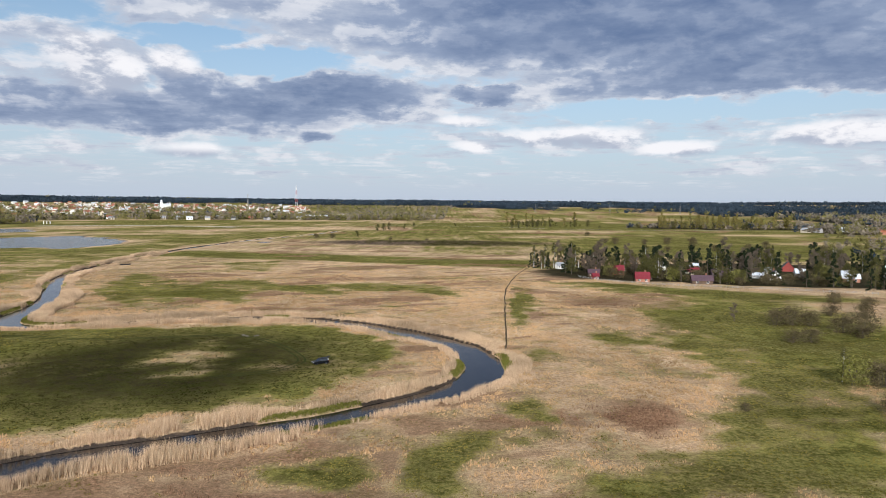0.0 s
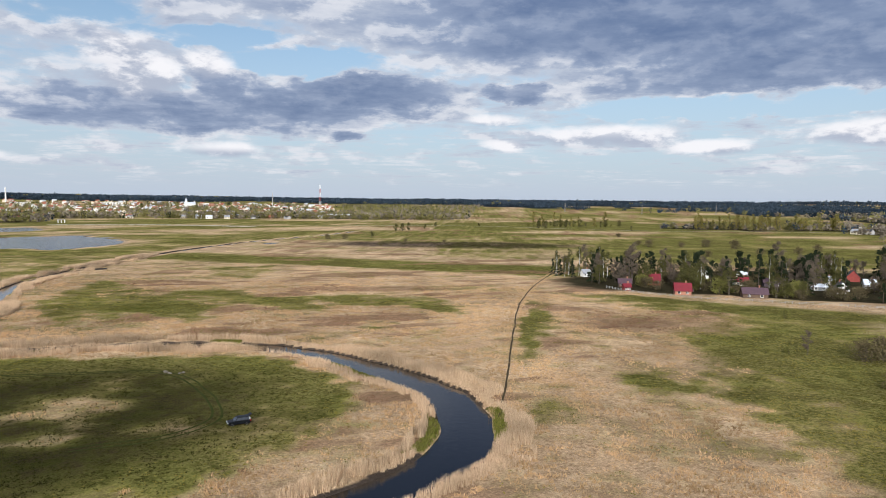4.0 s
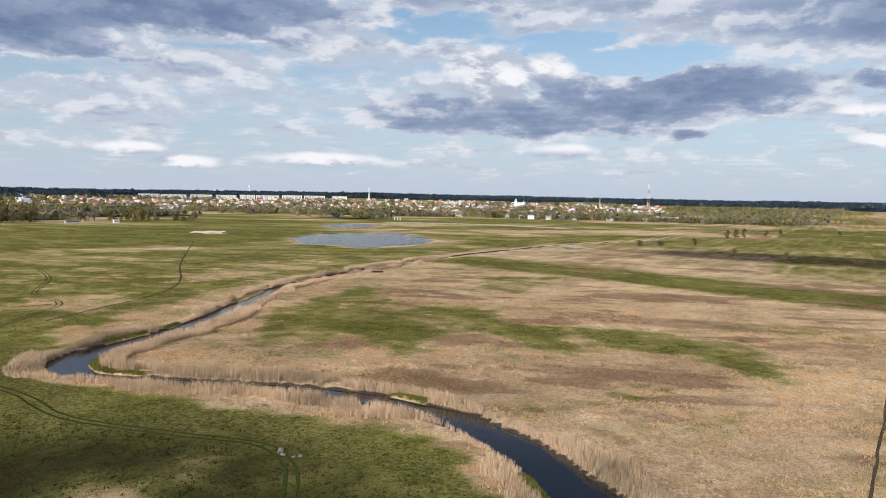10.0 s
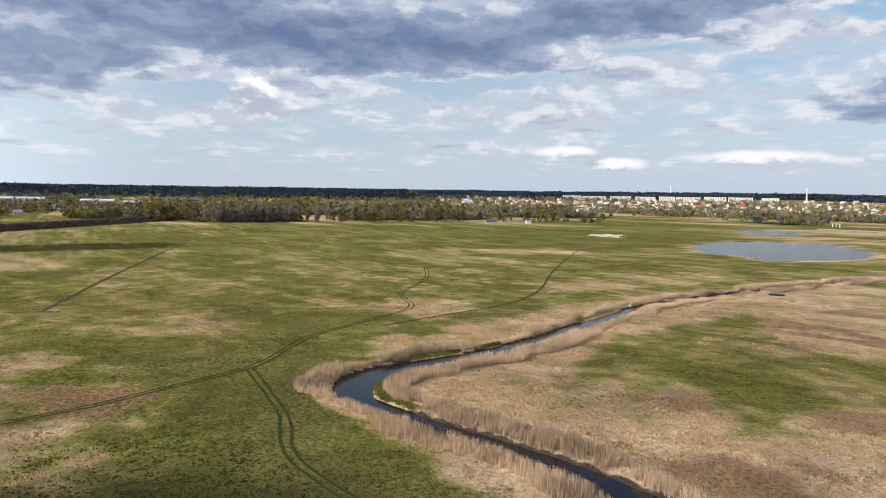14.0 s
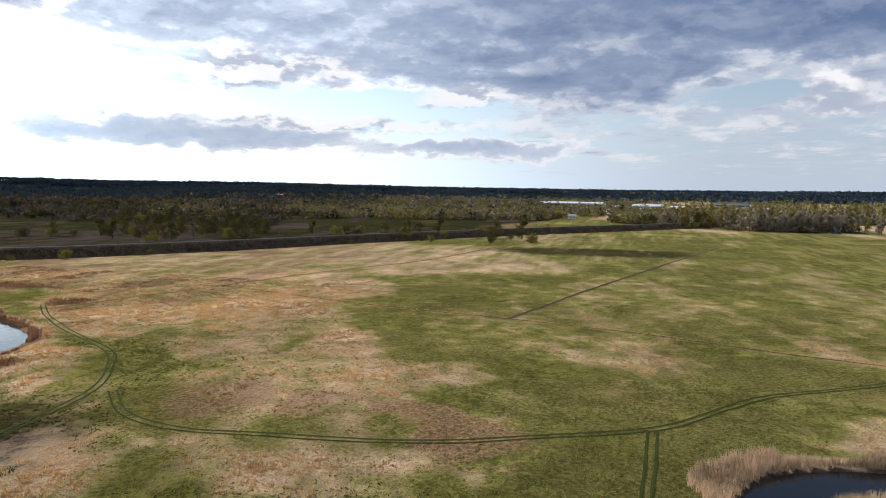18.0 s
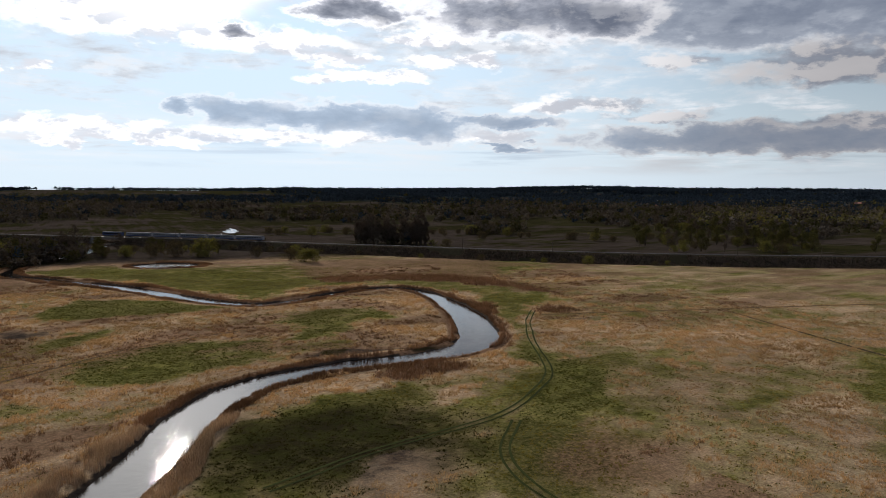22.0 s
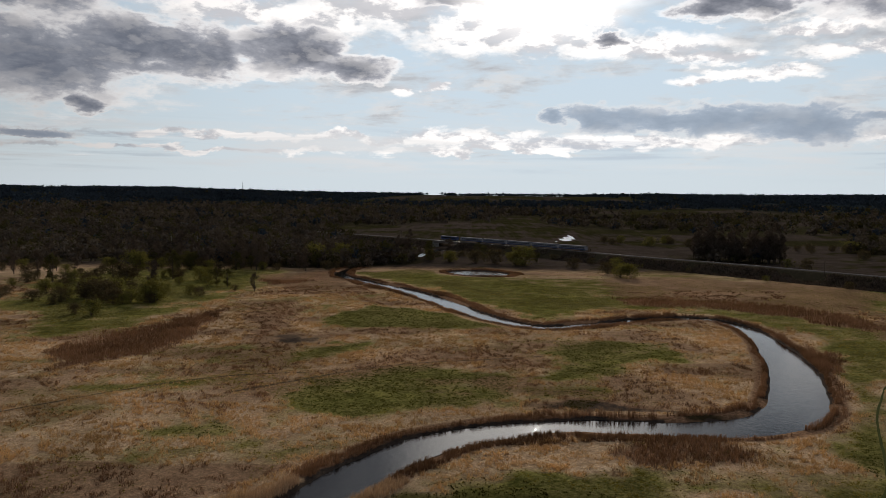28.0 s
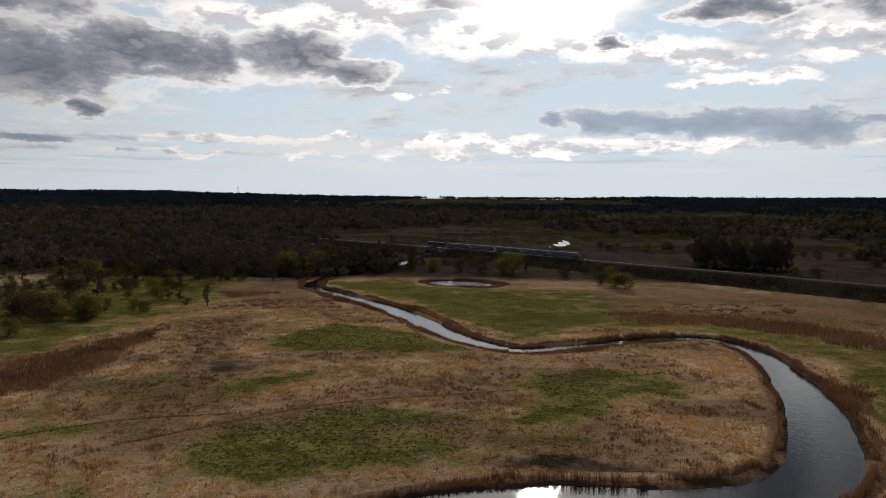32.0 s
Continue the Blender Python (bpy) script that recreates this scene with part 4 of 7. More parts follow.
def make_growth():
    # reeds on both banks
    x, y, rng = scatter(1500000, (-300, 60, -260, 560), 11)
    gap = river_gap(x, y)
    wide = 0.8 + 8.2 * smooth(fnoise(x / 22, y / 22, 51, 3), 0.15, 0.85) * np.where(y < 105, 0.66, 1.0)
    keep = (gap > 0.1) & (gap < wide) & (fnoise(x / 3.5, y / 3.5, 54, 2) > 0.28) & ((gap > 1.9) | ~bank_green(x, y))
    x, y, gap = x[keep], y[keep], gap[keep]
    z = height(x, y, gap)
    hi = (0.95 + 1.35 * smooth(fnoise(x / 16, y / 16, 52, 3), 0.3, 0.7)) * np.where(gap < 0.8, 0.75, 1) * np.where(y < -60, 0.65, 1)
    # southern reeds take the rust tone, which holds their backlit look
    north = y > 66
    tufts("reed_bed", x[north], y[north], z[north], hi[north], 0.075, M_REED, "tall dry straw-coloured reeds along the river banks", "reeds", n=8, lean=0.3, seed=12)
    tufts("reed_bed", x[~north], y[~north], z[~north], hi[~north], 0.075, M_RUST, "rust-brown dry reeds along the southern river banks, darkened as if backlit", "reeds", n=8, lean=0.3, seed=17)
    # fresh grass at the water's edge
    x, y, rng = scatter(420000, (-240, 40, 90, 330), 27)
    gap = river_gap(x, y)
    k = (gap > -0.2) & (gap < 2.2) & bank_green(x, y)
    x, y, gap = x[k], y[k], gap[k]
    tufts("bank_grass", x, y, height(x, y, gap), 0.5, 0.2, M_LUSH, "lush yellow-green grass at the water's edge", "grass", n=5, lean=0.7, seed=28)
    # taller tussocks in loose drifts
    x, y, rng = scatter(560000, (-330, 110, -170, 400), 31)
    k = (fnoise(x / 2.4, y / 2.4, 56, 2) > 0.53) & (fnoise(x / 26, y / 17, 57, 3) + 0.15 * (y < 90) > 0.47)
    x, y = x[k], y[k]
    gap = river_gap(x, y)
    g, r, w, t = cover(x, y, gap)
    k = (gap > 4) & ~on_lane(x, y) & (g < 0.55) & (t < 0.3) & (w < 0.5)
    x, y, r = x[k], y[k], r[k]
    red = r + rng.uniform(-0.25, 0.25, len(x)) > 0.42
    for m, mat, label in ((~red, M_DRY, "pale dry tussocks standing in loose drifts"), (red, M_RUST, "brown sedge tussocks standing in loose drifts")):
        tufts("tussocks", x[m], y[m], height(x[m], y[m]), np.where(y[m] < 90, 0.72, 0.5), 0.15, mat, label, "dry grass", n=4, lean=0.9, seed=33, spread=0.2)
    # rust-coloured reed belts away from the water
    x, y, rng = scatter(420000, (-340, 110, -190, 340), 18)
    r = np.maximum(patches(x, y, RUST, 0.5), plots(x, y, (SEDGE,), 5.0))
    k = (r > rng.uniform(0.25, 0.95, len(x))) & (river_gap(x, y) > 2)
    x, y = x[k], y[k]
    tufts("reed_belt", x, y, height(x, y), np.where(y < 100, 1.5, 0.6), 0.16, M_RUST, "belts of rust-brown reed and sedge in the meadow", "reeds", n=3, lean=0.5, seed=19)
    # meadow grass
    x, y, rng = scatter(1350000, (-460, 190, -300, 560), 13)
    fade = np.hypot((x + 90) / 330, (y - 130) / 400)
    keep = (rng.uniform(0, 1, len(x)) < 1.35 - 1.25 * fade) & (fnoise(x / 1.3, y / 1.3, 55, 2) > 0.46)
    x, y = x[keep], y[keep]
    gap = river_gap(x, y)
    keep = (gap > 3.0) & ~on_lane(x, y)
    x, y, gap = x[keep], y[keep], gap[keep]
    g, r, w, t = cover(x, y, gap)
    z = height(x, y)
    fullness = plots(x, y, (MEADOWS_SOUTH, MEADOWS_WEST[:1]))
    dry = rng.uniform(0.14, 0.62, len(x)) > g
    lush = 0.14 + 0.44 * smooth(fnoise(x / 6, y / 6, 53, 3), 0.35, 0.7)
    clear = t < 0.3
    k = dry & (r < 0.5) & (w < 0.45) & clear
    tufts("dry_grass", x[k], y[k], z[k], lush[k], 0.34, M_DRY, "pale dry tussock grass of last year over the meadow", "dry grass", n=3, lean=1.2, seed=14)
    # dark tufts on wet ground and where cloud shade is painted
    damp_shade = w + rng.uniform(-0.15, 0.15, len(x)) > 0.3
    k = damp_shade & clear & (g > 0.3)
    tufts("damp_grass", x[k], y[k], z[k], 0.22, 0.38, M_DAMP_SHADE, "dark grass of the low meadow inside the river bend, cloud shade in its colour", "grass", n=3, lean=0.8, seed=16)
    deep = fullness > rng.uniform(0.55, 0.8, len(x))
    k = ~dry & clear & ~damp_shade & deep & (rng.uniform(0, 1, len(x)) < 0.8)
    tufts("deep_grass", x[k], y[k], z[k], 0.22, 0.38, M_DEEP, "deep green spring grass in patches between the dry growth", "grass", n=3, lean=0.8, seed=20)
    k = ~dry & clear & ~damp_shade & ~deep & (rng.uniform(0, 1, len(x)) < 0.7)
    tufts("green_grass", x[k], y[k], z[k], 0.2, 0.38, M_GREEN, "short fresh green spring grass of the meadow", "grass", n=3, lean=0.8, seed=15)


make_growth()

# ===== trees and bushes =====
def part(name, bm, mat, parent, label=""):
    """Links a bmesh as one mesh object under a thing or a part."""
    me = bpy.data.meshes.new(name)
    bm.to_mesh(me), bm.free()
    me.materials.append(mat)
    ob = new(name, me)
    ob.parent = parent
    if label:
        ob["label"] = label
    return ob


def part_mesh(name, me, mat, parent, label=""):
    me.materials.append(mat)
    ob = new(name, me)
    ob.parent = parent
    if label:
        ob["label"] = label
    return ob


def empty(name, m, label="", category="", group="", kind=""):
    ob = new(name)
    ob.empty_display_size = 0.2
    ob.matrix_world = m
    return tagged(ob, label, category, group, kind)


def tube(bm, a, b, ra, rb, sides=6):
    a, b = Vector(a), Vector(b)
    m = (b - a).to_track_quat("Z", "Y").to_matrix()
    rings = []
    for p, r in ((a, ra), (b, rb)):
        rings.append([bm.verts.new(p + m @ Vector((r * math.cos(t), r * math.sin(t), 0))) for t in (2 * math.pi * i / sides for i in range(sides))])
    for i in range(sides):
        j = (i + 1) % sides
        bm.faces.new((rings[0][i], rings[0][j], rings[1][j], rings[1][i]))
    bm.faces.new(rings[1])


M_BARK = plain("grey_bark", (0.05, 0.04, 0.032), (0.14, 0.115, 0.09), 6, 0.9)
M_BIRCH = plain("birch_bark", (0.35, 0.33, 0.30), (0.72, 0.70, 0.66), 5, 0.8)
M_TWIG = blades("bare_twigs", (0.075, 0.058, 0.045), (0.175, 0.138, 0.108), (0.125, 0.100, 0.070), 0.3, 0.1)
M_GREYTWIG = blades("grey_twigs", (0.15, 0.125, 0.10), (0.34, 0.29, 0.235), (0.24, 0.21, 0.16), 0.3, 0.15)
M_NEEDLE = blades("dark_needles", (0.014, 0.021, 0.012), (0.036, 0.046, 0.024), (0.022, 0.030, 0.017), 0.3, 0.05)
M_SPRING = blades("spring_leaves", (0.048, 0.051, 0.018), (0.130, 0.124, 0.045), (0.088, 0.082, 0.035), 0.3, 0.2)
M_WILLOW = blades("willow_leaves", (0.10, 0.105, 0.025), (0.26, 0.25, 0.075), (0.15, 0.14, 0.05), 0.3, 0.22)
# far tones darker for the backlit south, town tones lighter for sunlit trees
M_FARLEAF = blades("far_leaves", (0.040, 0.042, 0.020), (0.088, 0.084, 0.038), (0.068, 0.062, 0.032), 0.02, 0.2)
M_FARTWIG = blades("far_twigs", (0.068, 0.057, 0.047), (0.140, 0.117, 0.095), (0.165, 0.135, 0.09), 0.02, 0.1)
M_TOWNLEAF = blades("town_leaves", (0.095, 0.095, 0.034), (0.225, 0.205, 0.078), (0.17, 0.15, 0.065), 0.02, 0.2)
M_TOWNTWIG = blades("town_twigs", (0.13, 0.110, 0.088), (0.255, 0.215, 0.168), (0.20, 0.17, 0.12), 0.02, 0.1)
# bluish tones: distance haze put into the pines' own colour
M_HAZEPINE = blades("hazed_pines", (0.024, 0.036, 0.052), (0.048, 0.066, 0.086), (0.034, 0.050, 0.068), 0.004, 0.1)
M_POPLAR = blades("poplar_leaves", (0.13, 0.12, 0.03), (0.30, 0.26, 0.08), (0.20, 0.17, 0.06), 0.1, 0.3)
M_SCRUB = blades("scrub_twigs", (0.06, 0.048, 0.028), (0.16, 0.125, 0.07), (0.10, 0.095, 0.04), 0.3, 0.15)


def sprays(rng, centres, radii, n, size, flat=0.5, droop=0.0):
    """Small pointed leaf sprays thrown into clumps: an array of triangles."""
    pick = rng.integers(0, len(centres), n)
    d = rng.normal(0, 1, (n, 3))
    d /= np.linalg.norm(d, axis=1)[:, None]
    p = centres[pick] + d * radii[pick][:, None] * rng.uniform(0.45, 1.05, n)[:, None] * np.array([1, 1, 0.85])
    a, b = rng.normal(0, 1, (n, 3)), rng.normal(0, 1, (n, 3))
    a[:, 2] *= flat
    a *= (size * rng.uniform(0.5, 1.2, n) / np.linalg.norm(a, axis=1))[:, None]
    b *= (size * 0.8 * rng.uniform(0.5, 1.2, n) / np.linalg.norm(b, axis=1))[:, None]
    b[:, 2] -= droop * size
    v = np.stack([p - a / 2, p + a / 2, p + b], 1).reshape(-1, 3)
    return v, np.arange(len(v)).reshape(-1, 3)


def tree(name, label, category, seed, high, spread, base, n, size, leaf, bark, stems=1, trunk=0.16, conifer=False, group="trees", dome=False):
    """A tapered trunk with limbs and a crown of clumps of small sprays, with gaps."""
    rng = np.random.default_rng(seed)
    ob = empty(name, pose(0, 0, 0), label, category, group)
    bm = bmesh.new()
    clumps, radii = [], []
    for s in range(stems):
        ang = rng.uniform(0, 6.28)
        out = 0 if stems == 1 else spread * rng.uniform(0.1, 0.45)
        foot = Vector((0.25 * out * math.cos(ang), 0.25 * out * math.sin(ang), -0.3))
        tip = Vector((out * math.cos(ang) + rng.normal(0, 0.2), out * math.sin(ang) + rng.normal(0, 0.2), high * rng.uniform(0.8, 0.95)))
        mid = foot.lerp(tip, 0.5) + Vector((rng.normal(0, 0.15), rng.normal(0, 0.15), 0))
        tube(bm, foot, mid, trunk, trunk * 0.65)
        tube(bm, mid, tip, trunk * 0.65, trunk * 0.15)
        for i in range((16 if conifer else 11) if stems == 1 else 6):
            f = base + (1 - base) * (i + rng.uniform(0, 0.8)) / ((16 if conifer else 11) if stems == 1 else 6)
            f = min(f, 0.97)
            p = foot.lerp(mid, f * 2) if f < 0.5 else mid.lerp(tip, f * 2 - 1)
            t = rng.uniform(0, 6.28)
            if conifer:
                reach = spread * (1 - f) / max(0.1, 1 - base) * rng.uniform(0.8, 1.1) + 0.15
                q = p + Vector((math.cos(t) * reach, math.sin(t) * reach, -0.15 * reach))
            else:
                reach = spread * math.sin(math.pi * min(1, 0.18 + 0.8 * (f - base) / (1 - base))) * rng.uniform(0.55, 1.05)
                q = p + Vector((math.cos(t) * reach, math.sin(t) * reach, reach * rng.uniform(0.4, 0.9)))
            q.z = min(q.z, high)
            tube(bm, p, q, trunk * 0.3, trunk * 0.07, 4)
            for e in (0.45, 0.75, 1.0):
                c = p.lerp(q, e)
                clumps.append(c)
                radii.append((0.22 if conifer else 0.38) * spread * rng.uniform(0.6, 1.1))
    if dome:
        for i in range(26):
            t, u = rng.uniform(0, 6.28), rng.uniform(0.05, 0.95)
            rr = spread * math.sqrt(1 - u * u) * rng.uniform(0.55, 0.95)
            clumps.append(Vector((rr * math.cos(t), rr * math.sin(t), high * (0.12 + 0.72 * u))))
            radii.append(spread * rng.uniform(0.22, 0.36))
    part("trunk", bm, bark, ob)
    v, f = sprays(rng, np.array(clumps), np.array(radii), n, size, 0.35 if conifer else 0.6, 0.3 if conifer else 0)
    part_mesh("crown", mesh_of("crown", v, f), leaf, ob)
    return ob


TREES = {
    "spruce": [tree("spruce", "dark green spruce with drooping branches", "conifer", 100 + i, 13 + i, 2.6, 0.05, 2200, 0.56, M_NEEDLE, M_BARK, trunk=0.18, conifer=True, group="conifers") for i in range(2)],
    "pine": [tree("pine_tree", "tall pine with a dark crown on a bare trunk", "conifer", 110 + i, 15, 2.8, 0.42, 1600, 0.62, M_NEEDLE, M_BARK, trunk=0.2, group="conifers") for i in range(2)],
    "birch": [tree("birch_tree", "slender birch with a white trunk and thin spring leaves", "tree", 120 + i, 14 + i, 2.4, 0.22, 1700, 0.4, M_SPRING, M_BIRCH, trunk=0.14, group="birches") for i in range(2)],
    "bare": [tree("bare_tree", "leafless grey-brown tree with fine twigs", "tree", 130 + i, 12 + 2 * i, 3.4, 0.14, 2600, 0.42, M_TWIG, M_BARK, stems=2, trunk=0.16, group="bare trees") for i in range(3)],
    "grey": [tree("bare_tree", "leafless tree with pale grey twigs at the field's edge", "tree", 180 + i, 12 + 2 * i, 3.2, 0.10, 2200, 0.45, M_GREYTWIG, M_BARK, stems=3, trunk=0.15, group="bare trees") for i in range(2)],
    "leafing": [tree("leafing_tree", "broad tree just coming into olive-green leaf", "tree", 140 + i, 10 + i, 3.8, 0.10, 2300, 0.5, M_SPRING, M_BARK, stems=2, trunk=0.2, group="leafing trees", dome=i == 1) for i in range(3)],
    "poplar": [tree("poplar_tree", "tall slender poplar in yellow-green spring leaf", "tree", 170 + i, 21 + 2 * i, 3.6, 0.12, 1300, 0.8, M_POPLAR, M_BARK, trunk=0.3, group="poplars") for i in range(2)],
    "willow": [tree("willow_bush", "round willow bush in bright yellow-green leaf", "bush", 150 + i, 4.6, 2.9, 0.02, 1800, 0.38, M_WILLOW, M_BARK, stems=5, trunk=0.07, group="willow bushes", dome=True) for i in range(2)],
    "scrub": [tree("scrub_bush", "low brown-twigged willow scrub", "bush", 160 + i, 3.4, 2.8, 0.02, 1600, 0.34, M_SCRUB, M_BARK, stems=6, trunk=0.05, group="scrub bushes", dome=True) for i in range(2)],
}
USED = set()


def plant(kind, x, y, size=1.0, seed=None):
    """Sets one tree of a kind on the ground; size 1 is the kind's own height."""
    h = (hash2(np.float64(x * 3.1), np.float64(y * 1.7), 3), hash2(np.float64(x * 1.3), np.float64(y * 2.9), 5))
    proto = TREES[kind][int(h[0] * 997) % len(TREES[kind])]
    z = float(height(np.array([float(x)]), np.array([float(y)]))[0])
    m = pose(x, y, z, 0, 0, 360 * h[1])
    s = size * (0.88 + 0.24 * h[0])
    if proto.name not in USED:
        USED.add(proto.name)
        ob = proto
        ob.matrix_world = m
    else:
        ob = copy_thing(proto, m)
    ob.scale = (s, s, s * (0.92 + 0.16 * h[1]))
    return ob


def near_trees():
    # single bushes and trees of the eastern meadow
    for kind, x, y, s in (("scrub", 62.3, 140.2, 0.45), ("willow", 97, 162, 1.5), ("birch", 95, 163, 0.6), ("scrub", 103, 160, 1.6), ("scrub", 92, 138, 1.2), ("scrub", 108, 212, 1.3), ("scrub", 114, 213, 1.2),
                          ("scrub", 117, 242, 1.4), ("scrub", 123, 243, 1.6), ("scrub", 129, 242, 1.4), ("scrub", 133, 229, 1.7), ("scrub", 141, 230, 1.7), ("willow", 127.4, 314, 0.8), ("bare", 105.7, 250, 0.45),
                          ("willow", 95, 252, 0.4), ("willow", 101, 251, 0.5), ("scrub", 149, 265, 1.4), ("scrub", 160, 262, 1.5), ("scrub", 134, 220, 1.2), ("scrub", 178, 288, 1.5), ("scrub", 170, 300, 1.3)):
        plant(kind, x, y, s)
    # southern meadow's edge
    for kind, x, y, s in (("willow", 14.9, -112, 1.35), ("willow", 19, -113, 1.0), ("willow", 24, -111, 0.8), ("scrub", 30, -108, 1.2), ("scrub", 38, -118, 1.5), ("scrub", 48, -124, 1.5), ("willow", 25, -80, 0.9), ("scrub", 33, -84, 0.7),
                          ("bare", 117, -214, 0.5), ("willow", 78, -231, 1.7), ("willow", 73, -228, 1.4), ("scrub", 55, -174, 1.6), ("scrub", 60, -178, 1.5), ("leafing", 53, -234, 0.45), ("leafing", 0, -163, 0.6), ("leafing", 6, -166, 0.65),
                          ("bare", -18.2, -147, 0.6), ("willow", 25, -166, 0.6), ("scrub", -8, -150, 0.5), ("willow", -24, -267, 1.9), ("willow", -36.8, -293, 1.7), ("willow", -30, -280, 1.4), ("leafing", -74, -337, 0.7), ("willow", -68, -330, 1.4),
                          ("birch", 145, -353, 0.9), ("birch", 150, -350, 0.8), ("willow", -159, -281, 1.9), ("willow", -154, -285, 1.5), ("leafing", -170, -300, 0.7), ("scrub", -140, -290, 1.6), ("scrub", -128, -296, 1.7), ("willow", -110, -300, 1.2),
                          ("willow", -216, -264, 1.3), ("willow", -214, -218, 1.1), ("willow", -209, -222, 1.4), ("scrub", -205, -240, 1.3), ("willow", -335, -285, 1.0), ("scrub", -345, -280, 1.2), ("willow", -329, -198, 0.5), ("scrub", -190, -270, 1.2),
                          ("willow", -366.5, -132, 0.95), ("willow", -348, -153, 0.55), ("willow", -344, -160, 0.35), ("willow", -491, -178, 0.9), ("willow", -500, -176, 0.8), ("willow", -560, -148, 1.2), ("willow", -575, -140, 1.1), ("bare", -527, -160, 0.5)):
        plant(kind, x, y, s * (1.5 if kind in ("willow", "scrub") else 1.2))
    # hedges and field trees of the north
    for kind, x, y, s in (("leafing", -106, 857, 0.7), ("leafing", -96, 1015, 1.0), ("leafing", -88, 1030, 1.1), ("leafing", -82, 1061, 1.0), ("leafing", -62, 1114, 0.8), ("scrub", -129, 810, 1.4), ("scrub", -146, 801, 1.3), ("leafing", 115, 1177, 1.0),
                          ("leafing", 128, 1180, 1.0), ("leafing", 168, 1248, 0.9), ("leafing", 254, 1132, 0.8), ("scrub", 192, 927, 1.6), ("scrub", 182, 738, 1.8), ("scrub", 241, 748, 2.0), ("scrub", 214, 738, 1.6), ("scrub", 177, 759, 1.4),
                          ("scrub", 259, 722, 2.0), ("leafing", -50, 1190, 0.8), ("leafing", 21, 1233, 0.8), ("scrub", -58, 769, 1.0), ("scrub", -18, 758, 0.9), ("scrub", -75, 700, 1.0), ("scrub", 30, 720, 0.8), ("scrub", 250, 640, 1.8),
                          ("scrub", 290, 660, 1.8), ("scrub", 320, 690, 2.0), ("scrub", 350, 640, 1.8), ("scrub", 200, 620, 1.3), ("spruce", 140, 522, 0.8)):
        plant(kind, x, y, s)


near_trees()


# the allotment cabins: label, length, depth, wall, roof height, wall and roof finish, place, turn
VILLAGE = (
    ("garden cabin with a crimson sheet roof and brick front", 9.5, 7.0, 2.3, 4.2, "brick", "crimson", 109, 379, -8),
    ("garden cabin with a crimson roof and a dark dormer", 9.0, 7.0, 2.8, 4.0, "red", "crimson", 105, 417, -6),
    ("small crimson roofed summer house by the fence", 4.2, 4.2, 2.0, 1.8, "red", "crimson", 86, 391, 10),
    ("dark brown cabin behind a spruce", 8.0, 6.0, 2.4, 2.6, "brown", "plum", 88, 405, -4),
    ("flat white-framed house with a dark band of windows", 9.0, 8.0, 5.4, 0.7, "white", "dark", 141, 452, -8),
    ("crimson roofed bungalow with cream walls", 9.0, 7.0, 2.6, 2.6, "cream", "crimson", 151, 420, -8),
    ("plum roofed long shed among the gardens", 13.0, 6.5, 2.4, 2.8, "purple", "plum", 166, 416, -10),
    ("dark brown roofed cabin near the fence", 14.0, 7.0, 2.3, 3.2, "brown", "plum", 139, 372, -8),
    ("cabin with a white gable and dark roof", 6.5, 8.0, 2.5, 4.4, "white", "dark", 187, 391, 80),
    ("low pale roofed shed in the gardens", 9.0, 5.5, 2.2, 1.6, "grey", "silver", 182, 402, -12),
    ("pale roofed cabin in the gardens", 7.0, 6.0, 2.6, 3.0, "grey", "silver", 213, 414, -14),
    ("pale roofed cabin with brick walls", 8.0, 6.0, 2.4, 3.2, "brick", "silver", 236, 405, -14),
    ("long pale roofed cabin in the gardens", 11.5, 7.0, 2.6, 3.0, "brick", "silver", 228, 388, -16),
    ("dark cabin with a red gable", 8.0, 9.0, 2.8, 5.0, "red", "dark", 222, 447, 70),
    ("pale roofed cabin at the gardens' end", 9.0, 6.5, 2.6, 2.8, "white", "silver", 262, 405, -20),
    ("clay tiled cabin under the trees", 7.0, 6.0, 2.4, 2.8, "brick", "tile", 250, 380, -20),
    ("white summer house with a pale roof", 6.0, 5.0, 2.5, 2.4, "white", "silver", 165, 455, 20),
    ("white summer house behind birches", 6.0, 5.0, 2.5, 2.4, "white", "grey", 76, 452, 20),
    ("cream cabin with a pale roof", 8.0, 6.0, 2.5, 2.4, "cream", "silver", 200, 430, 10),
    ("silver roofed cabin at the wood's edge", 10.0, 7.0, 2.6, 3.0, "white", "silver", 285, 440, -20))


def hides_cabin(x, y):
    """Whether a tree here would stand in a cabin or hide it from the camera."""
    for h in VILLAGE:
        u, v = x - h[7], h[8] - y
        if abs(u - 0.22 * v) < 5.5 and -5 < v < 24:
            return True
    return False


